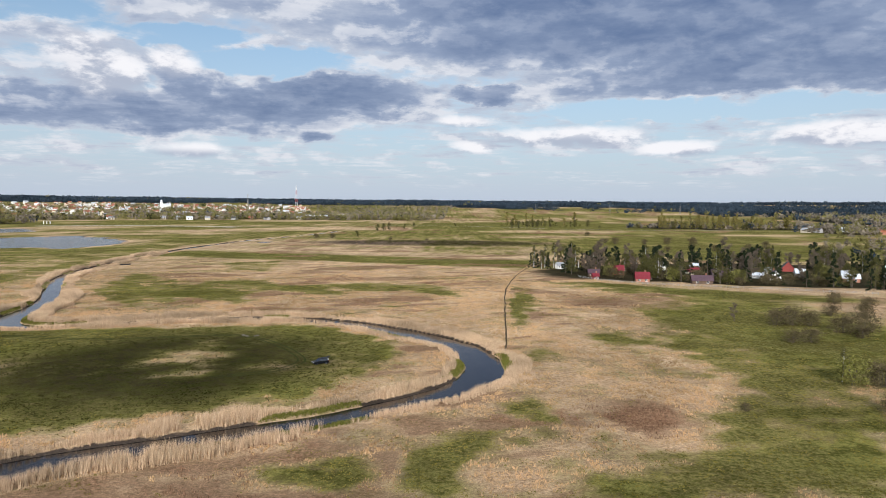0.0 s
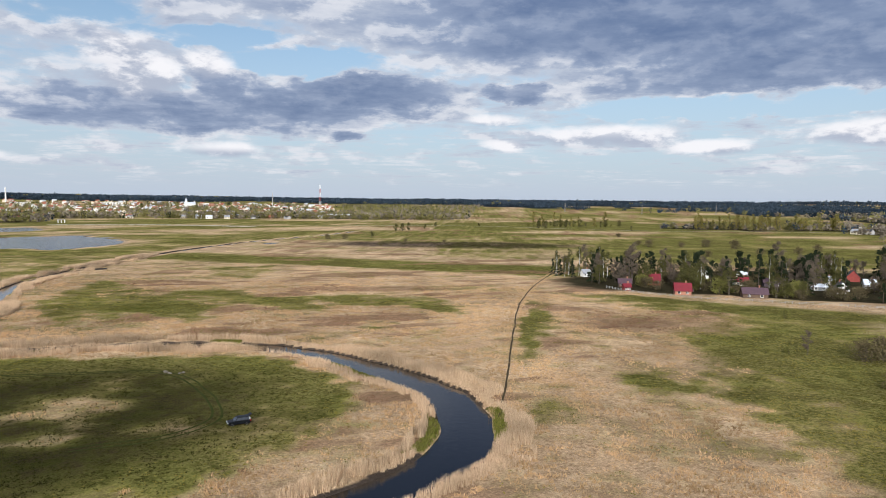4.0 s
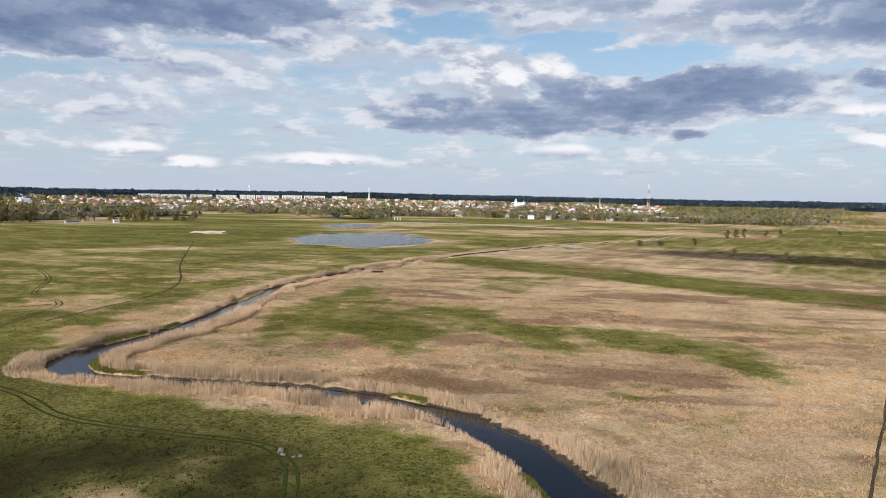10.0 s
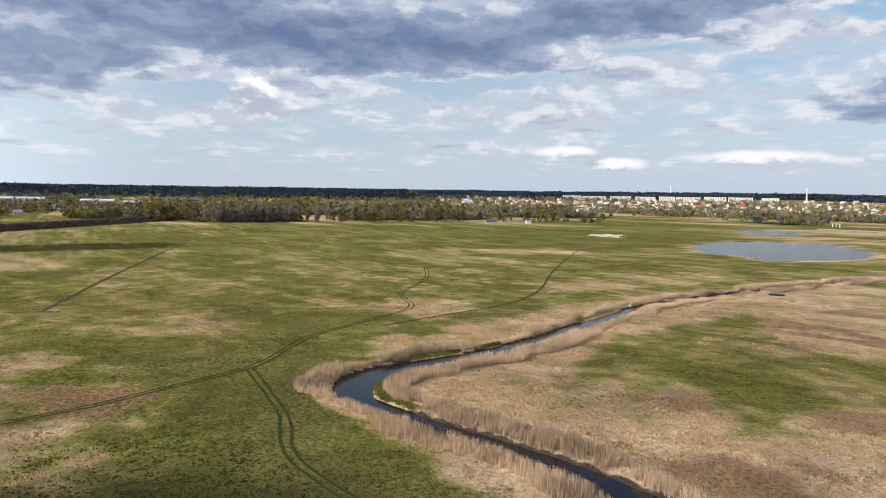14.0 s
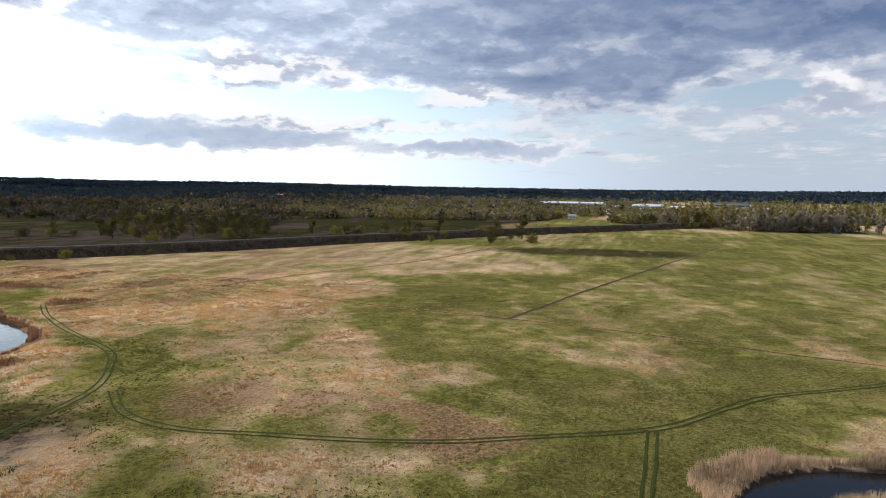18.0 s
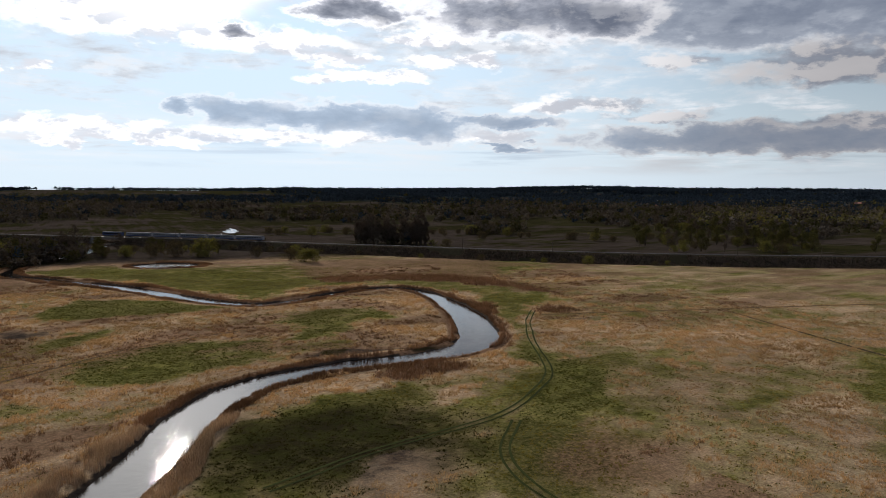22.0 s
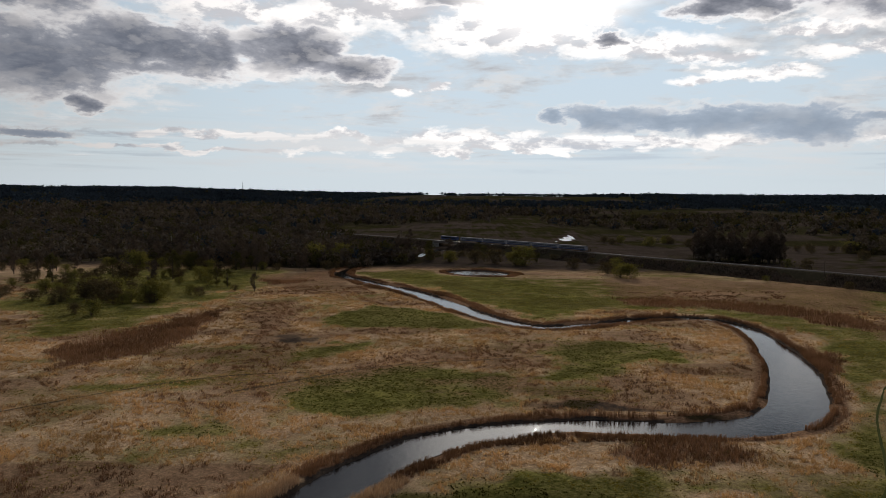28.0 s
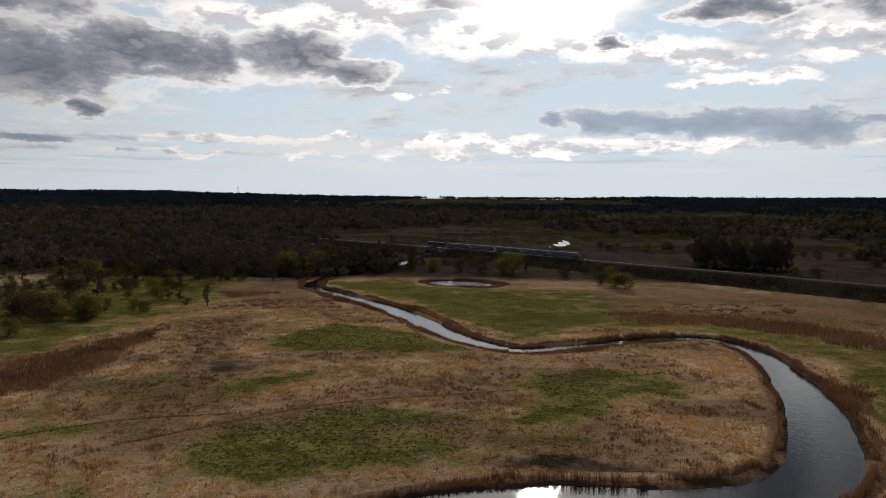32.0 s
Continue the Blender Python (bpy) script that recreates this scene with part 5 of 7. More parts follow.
def thickets():
    rng = np.random.default_rng(71)
    # the allotment gardens' trees, the riverside wood, the copse behind the railway, the western belt
    for n, cx, cy, rx, ry, rot, mix in ((90, 500, 1225, 130, 28, 6, ("poplar", "poplar", "leafing", "poplar")),
                                        (40, 190, 1290, 90, 20, 0, ("leafing", "willow", "leafing", "poplar")),
                                        (160, 190, 440, 122, 36, 8, ("birch", "spruce", "spruce", "pine", "leafing", "bare", "bare", "spruce")),
                                        (90, 190, 418, 115, 44, -6, ("bare", "scrub", "leafing", "spruce", "scrub", "bare")),
                                        (60, -912, 355, 12, 62, 15, ("grey", "grey", "grey", "bare")),
                                        (64, -925, 560, 36, 190, -4, ("grey", "poplar", "grey", "leafing", "willow", "poplar")),
                                        (36, -960, 330, 30, 120, 10, ("grey", "poplar", "grey", "poplar")),
                                        (30, -880, 810, 36, 90, -8, ("poplar", "willow", "grey", "leafing")),
                                        (46, 170, 372, 90, 9, -20, ("scrub", "scrub", "willow", "spruce", "leafing", "scrub")),
                                        (34, 180, 405, 105, 26, 5, ("scrub", "scrub", "willow")),
                                        (34, 80, 456, 24, 12, 0, ("birch", "birch", "bare", "birch", "spruce")),
                                        (46, 35, -275, 75, 34, 0, ("bare", "bare", "leafing", "scrub", "bare")),
                                        (40, 80, -340, 110, 40, 0, ("bare", "bare", "leafing", "birch", "bare")),
                                        (64, -318, -330, 32, 9, -35, ("bare", "bare", "bare")),
                                        (60, 85, -185, 85, 60, 0, ("scrub", "scrub", "leafing", "willow", "bare", "scrub", "willow")),
                                        (26, 45, -125, 45, 26, 0, ("scrub", "willow", "scrub")),
                                        (46, -70, -320, 90, 26, 12, ("willow", "scrub", "leafing", "scrub", "bare")),
                                        (40, 30, -245, 80, 14, 0, ("willow", "scrub", "leafing", "bare", "scrub")),
                                        (56, -700, -330, 260, 60, 36, ("scrub", "willow", "leafing", "scrub", "bare")),
                                        (34, -370, -440, 150, 60, -35, ("scrub", "scrub", "willow", "scrub")),
                                        (24, -560, -260, 90, 40, -35, ("scrub", "willow", "scrub", "leafing")),
                                        (40, -640, 20, 60, 130, 0, ("scrub", "willow", "scrub", "leafing")),
                                        (12, -943, 390, 16, 55, 0, ("grey", "birch")),
                                        (24, -935, 560, 30, 120, 0, ("leafing", "scrub", "willow", "leafing", "bare")),
                                        (16, -960, 250, 20, 60, 0, ("leafing", "leafing", "willow")),
                                        (30, -640, -190, 110, 26, 38, ("scrub", "willow", "scrub", "leafing"))):
        c, s = math.cos(radians(rot)), math.sin(radians(rot))
        big = 1.35 if cx < -200 else 1.0
        for i in range(n):
            r, a = math.sqrt(rng.uniform(0, 1)), rng.uniform(0, 6.28)
            u, v = rx * r * math.cos(a), ry * r * math.sin(a)
            kind = mix[int(rng.integers(0, len(mix)))]
            x, y = cx + u * c - v * s, cy + u * s + v * c
            if 60 < x < 310 and 340 < y < 480 and hides_cabin(x, y):
                continue
            plant(kind, x, y, rng.uniform(0.7, 1.2) * (1.3 if kind in ("scrub", "willow") else 1.1) * big)


thickets()


def far_woods():
    """Far woods, joined: crowns of a few large sprays each."""
    rng = np.random.default_rng(81)
    n = 520000
    r = 330 + 4300 * rng.uniform(0, 1, n) ** 1.25
    a = rng.uniform(0, 2 * np.pi, n)
    x, y = -60 + r * np.sin(a), 120 + r * np.cos(a)
    keep = rng.uniform(0.15, 0.9, n) < wood(x, y)
    b = np.degrees(a)
    keep &= ~((b > 50) & (b < 140))
    keep &= ~((y > 340) & (y < 520) & (x > 40) & (x < 300))
    x, y, r, b = x[keep], y[keep], r[keep], b[keep]
    order = rng.permutation(len(x))[:56000]
    x, y, r, b = x[order], y[order], r[order], b[order]
    z = height(x, y)
    wide = (3.4 + r / 520) * rng.uniform(0.75, 1.35, len(x))
    tall = (5.5 + 8 * rng.uniform(0, 1, len(x)) ** 1.4 + 5 * smooth(r, 900, 1600)) * (0.7 + 0.7 * fnoise(x / 90, y / 90, 84, 2))
    kind = rng.uniform(0, 1, len(x)) + 0.35 * (fnoise(x / 180, y / 180, 83, 2) - 0.5)
    # north and west: lighter copies, the sunlit look put into the colour
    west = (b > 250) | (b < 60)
    # with distance the haze-coloured pines take over
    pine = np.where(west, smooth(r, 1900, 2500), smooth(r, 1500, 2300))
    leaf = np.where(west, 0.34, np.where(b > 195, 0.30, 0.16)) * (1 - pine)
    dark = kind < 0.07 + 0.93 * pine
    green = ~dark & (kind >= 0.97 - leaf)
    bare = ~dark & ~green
    sets = (("far_wood", dark, M_HAZEPINE, "far pine wood on the rising ground, distance haze in its bluish colour", "wood"),
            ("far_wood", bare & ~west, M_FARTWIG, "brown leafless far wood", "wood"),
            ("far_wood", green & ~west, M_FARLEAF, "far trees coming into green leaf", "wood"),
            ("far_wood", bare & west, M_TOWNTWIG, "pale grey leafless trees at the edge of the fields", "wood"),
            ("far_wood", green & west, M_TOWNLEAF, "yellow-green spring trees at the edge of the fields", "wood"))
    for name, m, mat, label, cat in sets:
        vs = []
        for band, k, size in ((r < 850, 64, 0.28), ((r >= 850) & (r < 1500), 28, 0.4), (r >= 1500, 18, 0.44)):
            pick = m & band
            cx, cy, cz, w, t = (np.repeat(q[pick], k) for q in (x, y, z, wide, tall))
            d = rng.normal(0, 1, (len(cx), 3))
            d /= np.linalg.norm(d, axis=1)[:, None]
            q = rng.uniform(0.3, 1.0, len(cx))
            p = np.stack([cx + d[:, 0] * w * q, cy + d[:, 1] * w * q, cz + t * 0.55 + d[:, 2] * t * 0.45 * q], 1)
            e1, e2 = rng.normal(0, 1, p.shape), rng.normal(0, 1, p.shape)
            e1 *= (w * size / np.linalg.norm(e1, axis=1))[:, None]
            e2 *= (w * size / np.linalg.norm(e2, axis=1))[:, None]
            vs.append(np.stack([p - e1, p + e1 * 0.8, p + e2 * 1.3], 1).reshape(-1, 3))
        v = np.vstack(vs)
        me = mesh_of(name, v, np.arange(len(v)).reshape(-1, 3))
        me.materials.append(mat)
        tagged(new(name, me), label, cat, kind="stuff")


far_woods()


def town_trees():
    """Trees between the far houses, joined."""
    rng = np.random.default_rng(85)
    for n, mat, label in ((11500, M_TOWNLEAF, "spring-green trees between the houses of the town"), (7000, M_TOWNTWIG, "bare brown trees between the houses of the town"), (1300, M_NEEDLE, "dark firs between the houses of the town"), (500, M_WILLOW, "yellow-green willows at the edge of the town")):
        a = np.radians(np.concatenate([rng.uniform(-66, 2, n * 6 // 10), rng.uniform(-128, -64, n * 4 // 10)]))
        r = np.where(a > radians(-64), 1500 + 1350 * rng.uniform(0, 1, len(a)) ** 1.4, 960 + 1500 * rng.uniform(0, 1, len(a)) ** 1.5)
        x, y = -60 + r * np.sin(a), 120 + r * np.cos(a)
        keep = (fnoise(x / 120, y / 120, 87, 2) > 0.44) & (river_gap(x, y) > 4)
        x, y, r = x[keep], y[keep], r[keep]
        k = 16
        cx, cy, cz = (np.repeat(q, k) for q in (x, y, height(x, y)))
        w, t = (np.repeat(rng.uniform(*q, len(x)), k) for q in ((3, 5.5), (6, 15)))
        d = rng.normal(0, 1, (len(cx), 3))
        d /= np.linalg.norm(d, axis=1)[:, None]
        p = np.stack([cx + d[:, 0] * w, cy + d[:, 1] * w, cz + t * 0.55 + d[:, 2] * t * 0.45], 1)
        e1, e2 = rng.normal(0, 1, p.shape), rng.normal(0, 1, p.shape)
        e1 *= (w * 0.55 / np.linalg.norm(e1, axis=1))[:, None]
        e2 *= (w * 0.7 / np.linalg.norm(e2, axis=1))[:, None]
        v = np.stack([p - e1, p + e1, p + e2], 1).reshape(-1, 3)
        me = mesh_of("town_trees", v, np.arange(len(v)).reshape(-1, 3))
        me.materials.append(mat)
        tagged(new("town_trees", me), label, "trees", kind="stuff")


town_trees()

# ===== roads, ditches, wheel tracks =====
M_RUT = plain("worn_rut", (0.026, 0.032, 0.008), (0.058, 0.066, 0.017), 1.5, 0.95)
M_DITCH = plain("ditch_mud", (0.035, 0.026, 0.016), (0.11, 0.080, 0.045), 1.2, 0.9)
M_SAND = plain("sandy_road", (0.34, 0.29, 0.21), (0.52, 0.45, 0.34), 0.5, 0.95)


def ribbon(name, line, wide, mat, label, category, lift=0.05, wobble=0.25, seed=0, parent=None):
    p = curve(line, 2.0)[:, :2]
    d = np.gradient(p, axis=0)
    d /= np.linalg.norm(d, axis=1)[:, None]
    nrm = np.stack([-d[:, 1], d[:, 0]], 1)
    w = wide / 2 * (1 + wobble * 2 * (fnoise(p[:, 0] / 3 + seed, p[:, 1] / 3, 91) - 0.5))
    p = p + nrm * (0.8 * (fnoise(p[:, 0] / 12 + seed, p[:, 1] / 12, 92) - 0.5))[:, None]
    rows = [p + nrm * (w * s)[:, None] for s in (-1, 0, 1)]
    v = np.vstack([np.c_[q, height(q[:, 0], q[:, 1]) + lift] for q in rows])
    n, i = len(p), np.arange(len(p) - 1)
    f = np.vstack([np.stack([k * n + i, k * n + i + 1, (k + 1) * n + i + 1, (k + 1) * n + i], 1)[:, ::-1] for k in (0, 1)])
    me = mesh_of(name, v, f)
    me.materials.append(mat)
    return tagged(new(name, me), label, category, kind="structure")


for k, line in TRACKS.items():
    for off in (-0.85, 0.85):
        ribbon("wheel_track", shifted(line, off), 0.5, M_RUT, "dark rut of a wheel track worn into the meadow grass", "track", 0.09, 0.3, off)
for i, line in enumerate(DITCHES):
    ribbon("ditch", line, (0.5, 1.7, 1.2, 1.1, 0.5, 0.5, 0.9)[i], M_DITCH, "narrow dark drainage ditch cut through the meadow", "ditch", 0.12, 0.45, i)
ribbon("field_road", [(-420, 1130), (-270, 1185), (0, 1272), (245, 1148), (450, 1160), (700, 1150)], 5.0, M_SAND, "pale sandy road across the far fields", "road", 0.15)
ribbon("sand_bank", [(-640, 1090), (-560, 1120), (-470, 1150), (-330, 1120)], 34.0, M_SAND, "bare pale sand beside the far pond", "sand", 0.3, 0.8)


def ditch_grass():
    rng = np.random.default_rng(95)
    xs, ys = [], []
    for line in DITCHES[:1] + DITCHES[2:6]:
        p = curve(line, 1.0)[:, :2]
        n = len(p) * 8
        i = rng.integers(0, len(p), n)
        d = np.gradient(p, axis=0)[i]
        d /= np.linalg.norm(d, axis=1)[:, None]
        off = rng.choice([-1, 1], n) * rng.uniform(0.75, 2.0, n)
        xs.append(p[i, 0] - d[:, 1] * off + rng.normal(0, 0.3, n)), ys.append(p[i, 1] + d[:, 0] * off + rng.normal(0, 0.3, n))
    x, y = np.concatenate(xs), np.concatenate(ys)
    tufts("ditch_grass", x, y, height(x, y), 0.5, 0.14, M_DRY, "pale dry grass standing along the ditches", "dry grass", n=2, lean=0.5, seed=96)


ditch_grass()

# ===== railway =====
M_BANK = plain("embankment_turf", (0.024, 0.022, 0.012), (0.062, 0.050, 0.028), 0.6, 0.95, relief=0.4)
M_BALLAST = plain("railway_ballast", (0.034, 0.030, 0.025), (0.078, 0.068, 0.058), 3.0, 0.95, relief=0.1)
M_STEEL = plain("dull_steel", (0.16, 0.13, 0.11), (0.34, 0.31, 0.28), 4, 0.45, 0.8)
M_CONCRETE = plain("old_concrete", (0.24, 0.23, 0.21), (0.42, 0.41, 0.38), 1.5, 0.9)
RAIL_Z = 6.2
RAIL = curve([(-1400, 660), (-1180, 440), (-1000, 285), (-755, 95), (-592, -16), (-458, -95), (-365, -166), (-290, -245), (-245, -287), (-190, -342), (-130, -400), (-60, -462), (60, -560), (250, -700), (520, -850)], 8.0)[:, :2]
BRIDGE = (-108, -420, 17.0)


def sweep(p, offsets, levels, closed=False):
    d = np.gradient(p, axis=0)
    d /= np.linalg.norm(d, axis=1)[:, None]
    nrm = np.stack([-d[:, 1], d[:, 0]], 1)
    v = np.vstack([np.c_[p + nrm * o, np.full(len(p), z)] for o, z in zip(offsets, levels)])
    n, i, m = len(p), np.arange(len(p) - 1), len(offsets)
    f = [np.stack([k * n + i, k * n + i + 1, (k + 1) % m * n + i + 1, (k + 1) % m * n + i], 1)[:, ::-1] for k in range(m if closed else m - 1)]
    return v, np.vstack(f)


def make_railway():
    gap = np.hypot(RAIL[:, 0] - BRIDGE[0], RAIL[:, 1] - BRIDGE[1]) < BRIDGE[2]
    a, b = np.nonzero(gap)[0][[0, -1]]
    for seg in (RAIL[:a + 1], RAIL[b:]):
        v, f = sweep(seg, (-15, -4.2, -3.2, 3.2, 4.2, 15), (-0.6, RAIL_Z - 0.9, RAIL_Z - 0.35, RAIL_Z - 0.35, RAIL_Z - 0.9, -0.6))
        me = mesh_of("embankment", v, f)
        me.materials.append(M_BANK)
        tagged(new("embankment", me), "long grassy railway embankment across the valley", "embankment", kind="structure")
        v, f = sweep(seg, (-2.6, -1.7, 1.7, 2.6), (RAIL_Z - 0.33, RAIL_Z - 0.06, RAIL_Z - 0.06, RAIL_Z - 0.33))
        me = mesh_of("track_bed", v, f)
        me.materials.append(M_BALLAST)
        tagged(new("track_bed", me), "grey stone ballast of the railway line", "railway", kind="structure")
    for s in (-0.76, 0.76):
        v, f = sweep(RAIL, (s - 0.07, s - 0.04, s + 0.04, s + 0.07), (RAIL_Z - 0.06, RAIL_Z + 0.12, RAIL_Z + 0.12, RAIL_Z - 0.06))
        me = mesh_of("rail", v, f)
        me.materials.append(M_STEEL)
        tagged(new("rail", me), "dull steel rail of the railway line", "rail", kind="structure")
    # girder bridge over the river
    d = RAIL[b] - RAIL[a]
    turn = math.degrees(math.atan2(d[1], d[0]))
    mid = (RAIL[a] + RAIL[b]) / 2
    long = float(np.hypot(*d)) + 3
    br = empty("railway_bridge", pose(mid[0], mid[1], 0, 0, 0, turn), "steel girder railway bridge on concrete abutments over the river", "bridge")
    for y in (-2.4, 2.4):
        bm = bmesh.new()
        box(bm, 0, y, RAIL_Z - 1.1, long, 0.35, 2.0)
        for i in range(9):
            box(bm, -long / 2 + (i + 0.5) * long / 9, y * 1.09, RAIL_Z - 1.1, 0.25, 0.2, 2.0)
        part("girder", bm, M_STEEL, br)
    bm = bmesh.new()
    box(bm, 0, 0, RAIL_Z - 0.5, long, 4.6, 0.4)
    part("deck", bm, M_CONCRETE, br)
    for x in (-long / 2 + 1, long / 2 - 1):
        bm = bmesh.new()
        box(bm, x, 0, RAIL_Z / 2 - 1.2, 3.0, 9.0, RAIL_Z + 0.4)
        part("abutment", bm, M_CONCRETE, br)


def box(bm, x, y, z, a, b, c, turn=0.0):
    """A box by its middle and sizes."""
    m = pose(x, y, z, 0, 0, turn) @ Matrix.Diagonal((a, b, c, 1))
    bmesh.ops.create_cube(bm, size=1, matrix=m)


make_railway()

M_COACH = plain("coach_paint_grey", (0.22, 0.23, 0.25), (0.34, 0.35, 0.37), 1, 0.45)
M_COACH_BLUE = plain("coach_paint_blue", (0.03, 0.05, 0.12), (0.06, 0.09, 0.20), 1, 0.4)
M_GLASS = plain("dark_window_glass", (0.012, 0.015, 0.02), (0.03, 0.035, 0.045), 1, 0.08, spec=0.6)
M_BLACK = plain("black_metal", (0.012, 0.012, 0.013), (0.035, 0.035, 0.037), 3, 0.6)
M_ROOFGREY = plain("coach_roof", (0.05, 0.055, 0.065), (0.10, 0.105, 0.12), 1, 0.8)


def coach(long, paint, label, category):
    ob = empty("railway_coach", pose(0, 0, 0), label, category, "train coaches")
    bm = bmesh.new()
    box(bm, 0, 0, 2.35, long - 0.8, 2.9, 2.5)
    bmesh.ops.bevel(bm, geom=bm.edges[:], offset=0.12, segments=2, affect="EDGES")
    part("body", bm, paint, ob)
    bm = bmesh.new()
    prof = [(1.43, 3.6), (1.2, 3.95), (0.6, 4.15), (0, 4.2), (-0.6, 4.15), (-1.2, 3.95), (-1.43, 3.6)]
    ends = [[bm.verts.new((x, y, z)) for y, z in prof] for x in (-long / 2 + 0.42, long / 2 - 0.42)]
    for i in range(len(prof) - 1):
        bm.faces.new((ends[0][i], ends[0][i + 1], ends[1][i + 1], ends[1][i]))
    bm.faces.new(ends[0]), bm.faces.new(ends[1][::-1])
    part("roof", bm, M_ROOFGREY, ob)
    n = 10
    for side in (-1, 1):
        bm = bmesh.new()
        box(bm, 0, side * 1.46, 1.62, long - 1.2, 0.03, 0.7)
        part("stripe", bm, M_COACH_BLUE, ob)
        for i in range(n):
            bm = bmesh.new()
            box(bm, -long / 2 + 2.6 + i * (long - 5.2) / (n - 1), side * 1.46, 2.75, 1.35, 0.05, 0.85)
            part("window", bm, M_GLASS, ob)
    for x in (-long / 2 + 3.6, long / 2 - 3.6):
        bogie = bmesh.new()
        box(bogie, x, 0, 0.65, 3.4, 2.2, 0.45)
        bg = part("bogie", bogie, M_BLACK, ob)
        for dx in (-1.25, 1.25):
            for y in (-0.75, 0.75):
                bm = bmesh.new()
                tube(bm, (x + dx, y - 0.07, 0.46), (x + dx, y + 0.07, 0.46), 0.46, 0.46, 16)
                part("wheel", bm, M_STEEL, bg)
    return ob


def make_train():
    start = np.argmin(np.hypot(RAIL[:, 0] + 212, RAIL[:, 1] + 322))
    seg = np.hypot(*np.diff(RAIL[start:], axis=0).T)
    along = np.r_[0, np.cumsum(seg)]
    proto, n = None, 6
    for i in range(n):
        s = 12.6 + i * 25.2
        x, y = np.interp(s, along, RAIL[start:, 0]), np.interp(s, along, RAIL[start:, 1])
        x1, y1 = np.interp(s + 6, along, RAIL[start:, 0]), np.interp(s + 6, along, RAIL[start:, 1])
        m = pose(x, y, RAIL_Z + 0.12, 0, 0, math.degrees(math.atan2(y1 - y, x1 - x)))
        if proto is None:
            proto = coach(24.5, M_COACH, "grey passenger coach with blue stripe and dark windows on rails", "train")
            proto.matrix_world = m
        elif i == n - 1:
            ob = coach(19.0, M_COACH_BLUE, "dark blue railway engine at the head of the coaches", "locomotive")
            ob.matrix_world = m
        else:
            copy_thing(proto, m)


make_train()

def bank_scrub():
    """Rank grass and bushes on the slopes of the embankment."""
    rng = np.random.default_rng(97)
    d = np.gradient(RAIL, axis=0)
    d /= np.linalg.norm(d, axis=1)[:, None]
    n = 70000
    i = rng.integers(60, len(RAIL) - 60, n)
    t, side = rng.uniform(0, 1, n), rng.choice([-1, 1], n)
    off = rng.uniform(4.4, 17.0, n)
    p = RAIL[i] + (RAIL[i + 1] - RAIL[i]) * t[:, None]
    x, y = p[:, 0] - d[i, 1] * off * side, p[:, 1] + d[i, 0] * off * side
    z = np.maximum(RAIL_Z - 0.9 - (off - 4.2) * (RAIL_Z - 0.3) / 10.8, 0.0)
    k = (np.hypot(x - BRIDGE[0], y - BRIDGE[1]) > BRIDGE[2]) & (fnoise(x / 14, y / 14, 98, 2) > 0.36)
    tufts("bank_growth", x[k], y[k], z[k] - 0.1, 1.2 * rng.uniform(0.4, 1.6, k.sum()), 0.7, M_TWIG, "rank brown grass and low scrub on the railway embankment", "scrub", n=4, lean=0.7, seed=99, spread=0.7)
    for j in range(70):
        i = int(rng.integers(60, len(RAIL) - 60))
        off = float(rng.choice([-1, 1]) * rng.uniform(13, 22))
        x, y = RAIL[i, 0] - d[i, 1] * off, RAIL[i, 1] + d[i, 0] * off
        if math.hypot(x - BRIDGE[0], y - BRIDGE[1]) > 28:
            plant(("scrub", "scrub", "willow", "bare")[j % 4], x, y, float(rng.uniform(0.6, 1.3)) * (0.5 if j % 4 == 3 else 1.0))


bank_scrub()

# posts beside the line
def line_post():
    ob = empty("telegraph_post", pose(0, 0, 0), "plain wooden telegraph post beside the railway line", "post", "telegraph posts")
    bm = bmesh.new()
    tube(bm, (0, 0, -0.8), (0, 0, 8.0), 0.16, 0.10, 8)
    part("pole", bm, M_BARK, ob)
    bm = bmesh.new()
    box(bm, 0, 0, 7.5, 1.8, 0.12, 0.12)
    part("crossarm", bm, M_BARK, ob)
    return ob


POST = line_post()
for i, s in enumerate(range(36, len(RAIL) - 20, 7)):
    p = RAIL[s]
    d = RAIL[s + 1] - RAIL[s]
    d = d / np.hypot(*d)
    q = p + np.array([-d[1], d[0]]) * 5.2
    if np.hypot(*(p - np.array(BRIDGE[:2]))) < 22:
        continue
    m = pose(q[0], q[1], RAIL_Z - 1.4, 0, 0, math.degrees(math.atan2(d[1], d[0])))
    if i == 0:
        POST.matrix_world = m
    else:
        copy_thing(POST, m)

# ===== houses =====
def paint(name, a, b, rough=0.85):
    return plain(name, a, b, 1.2, rough)


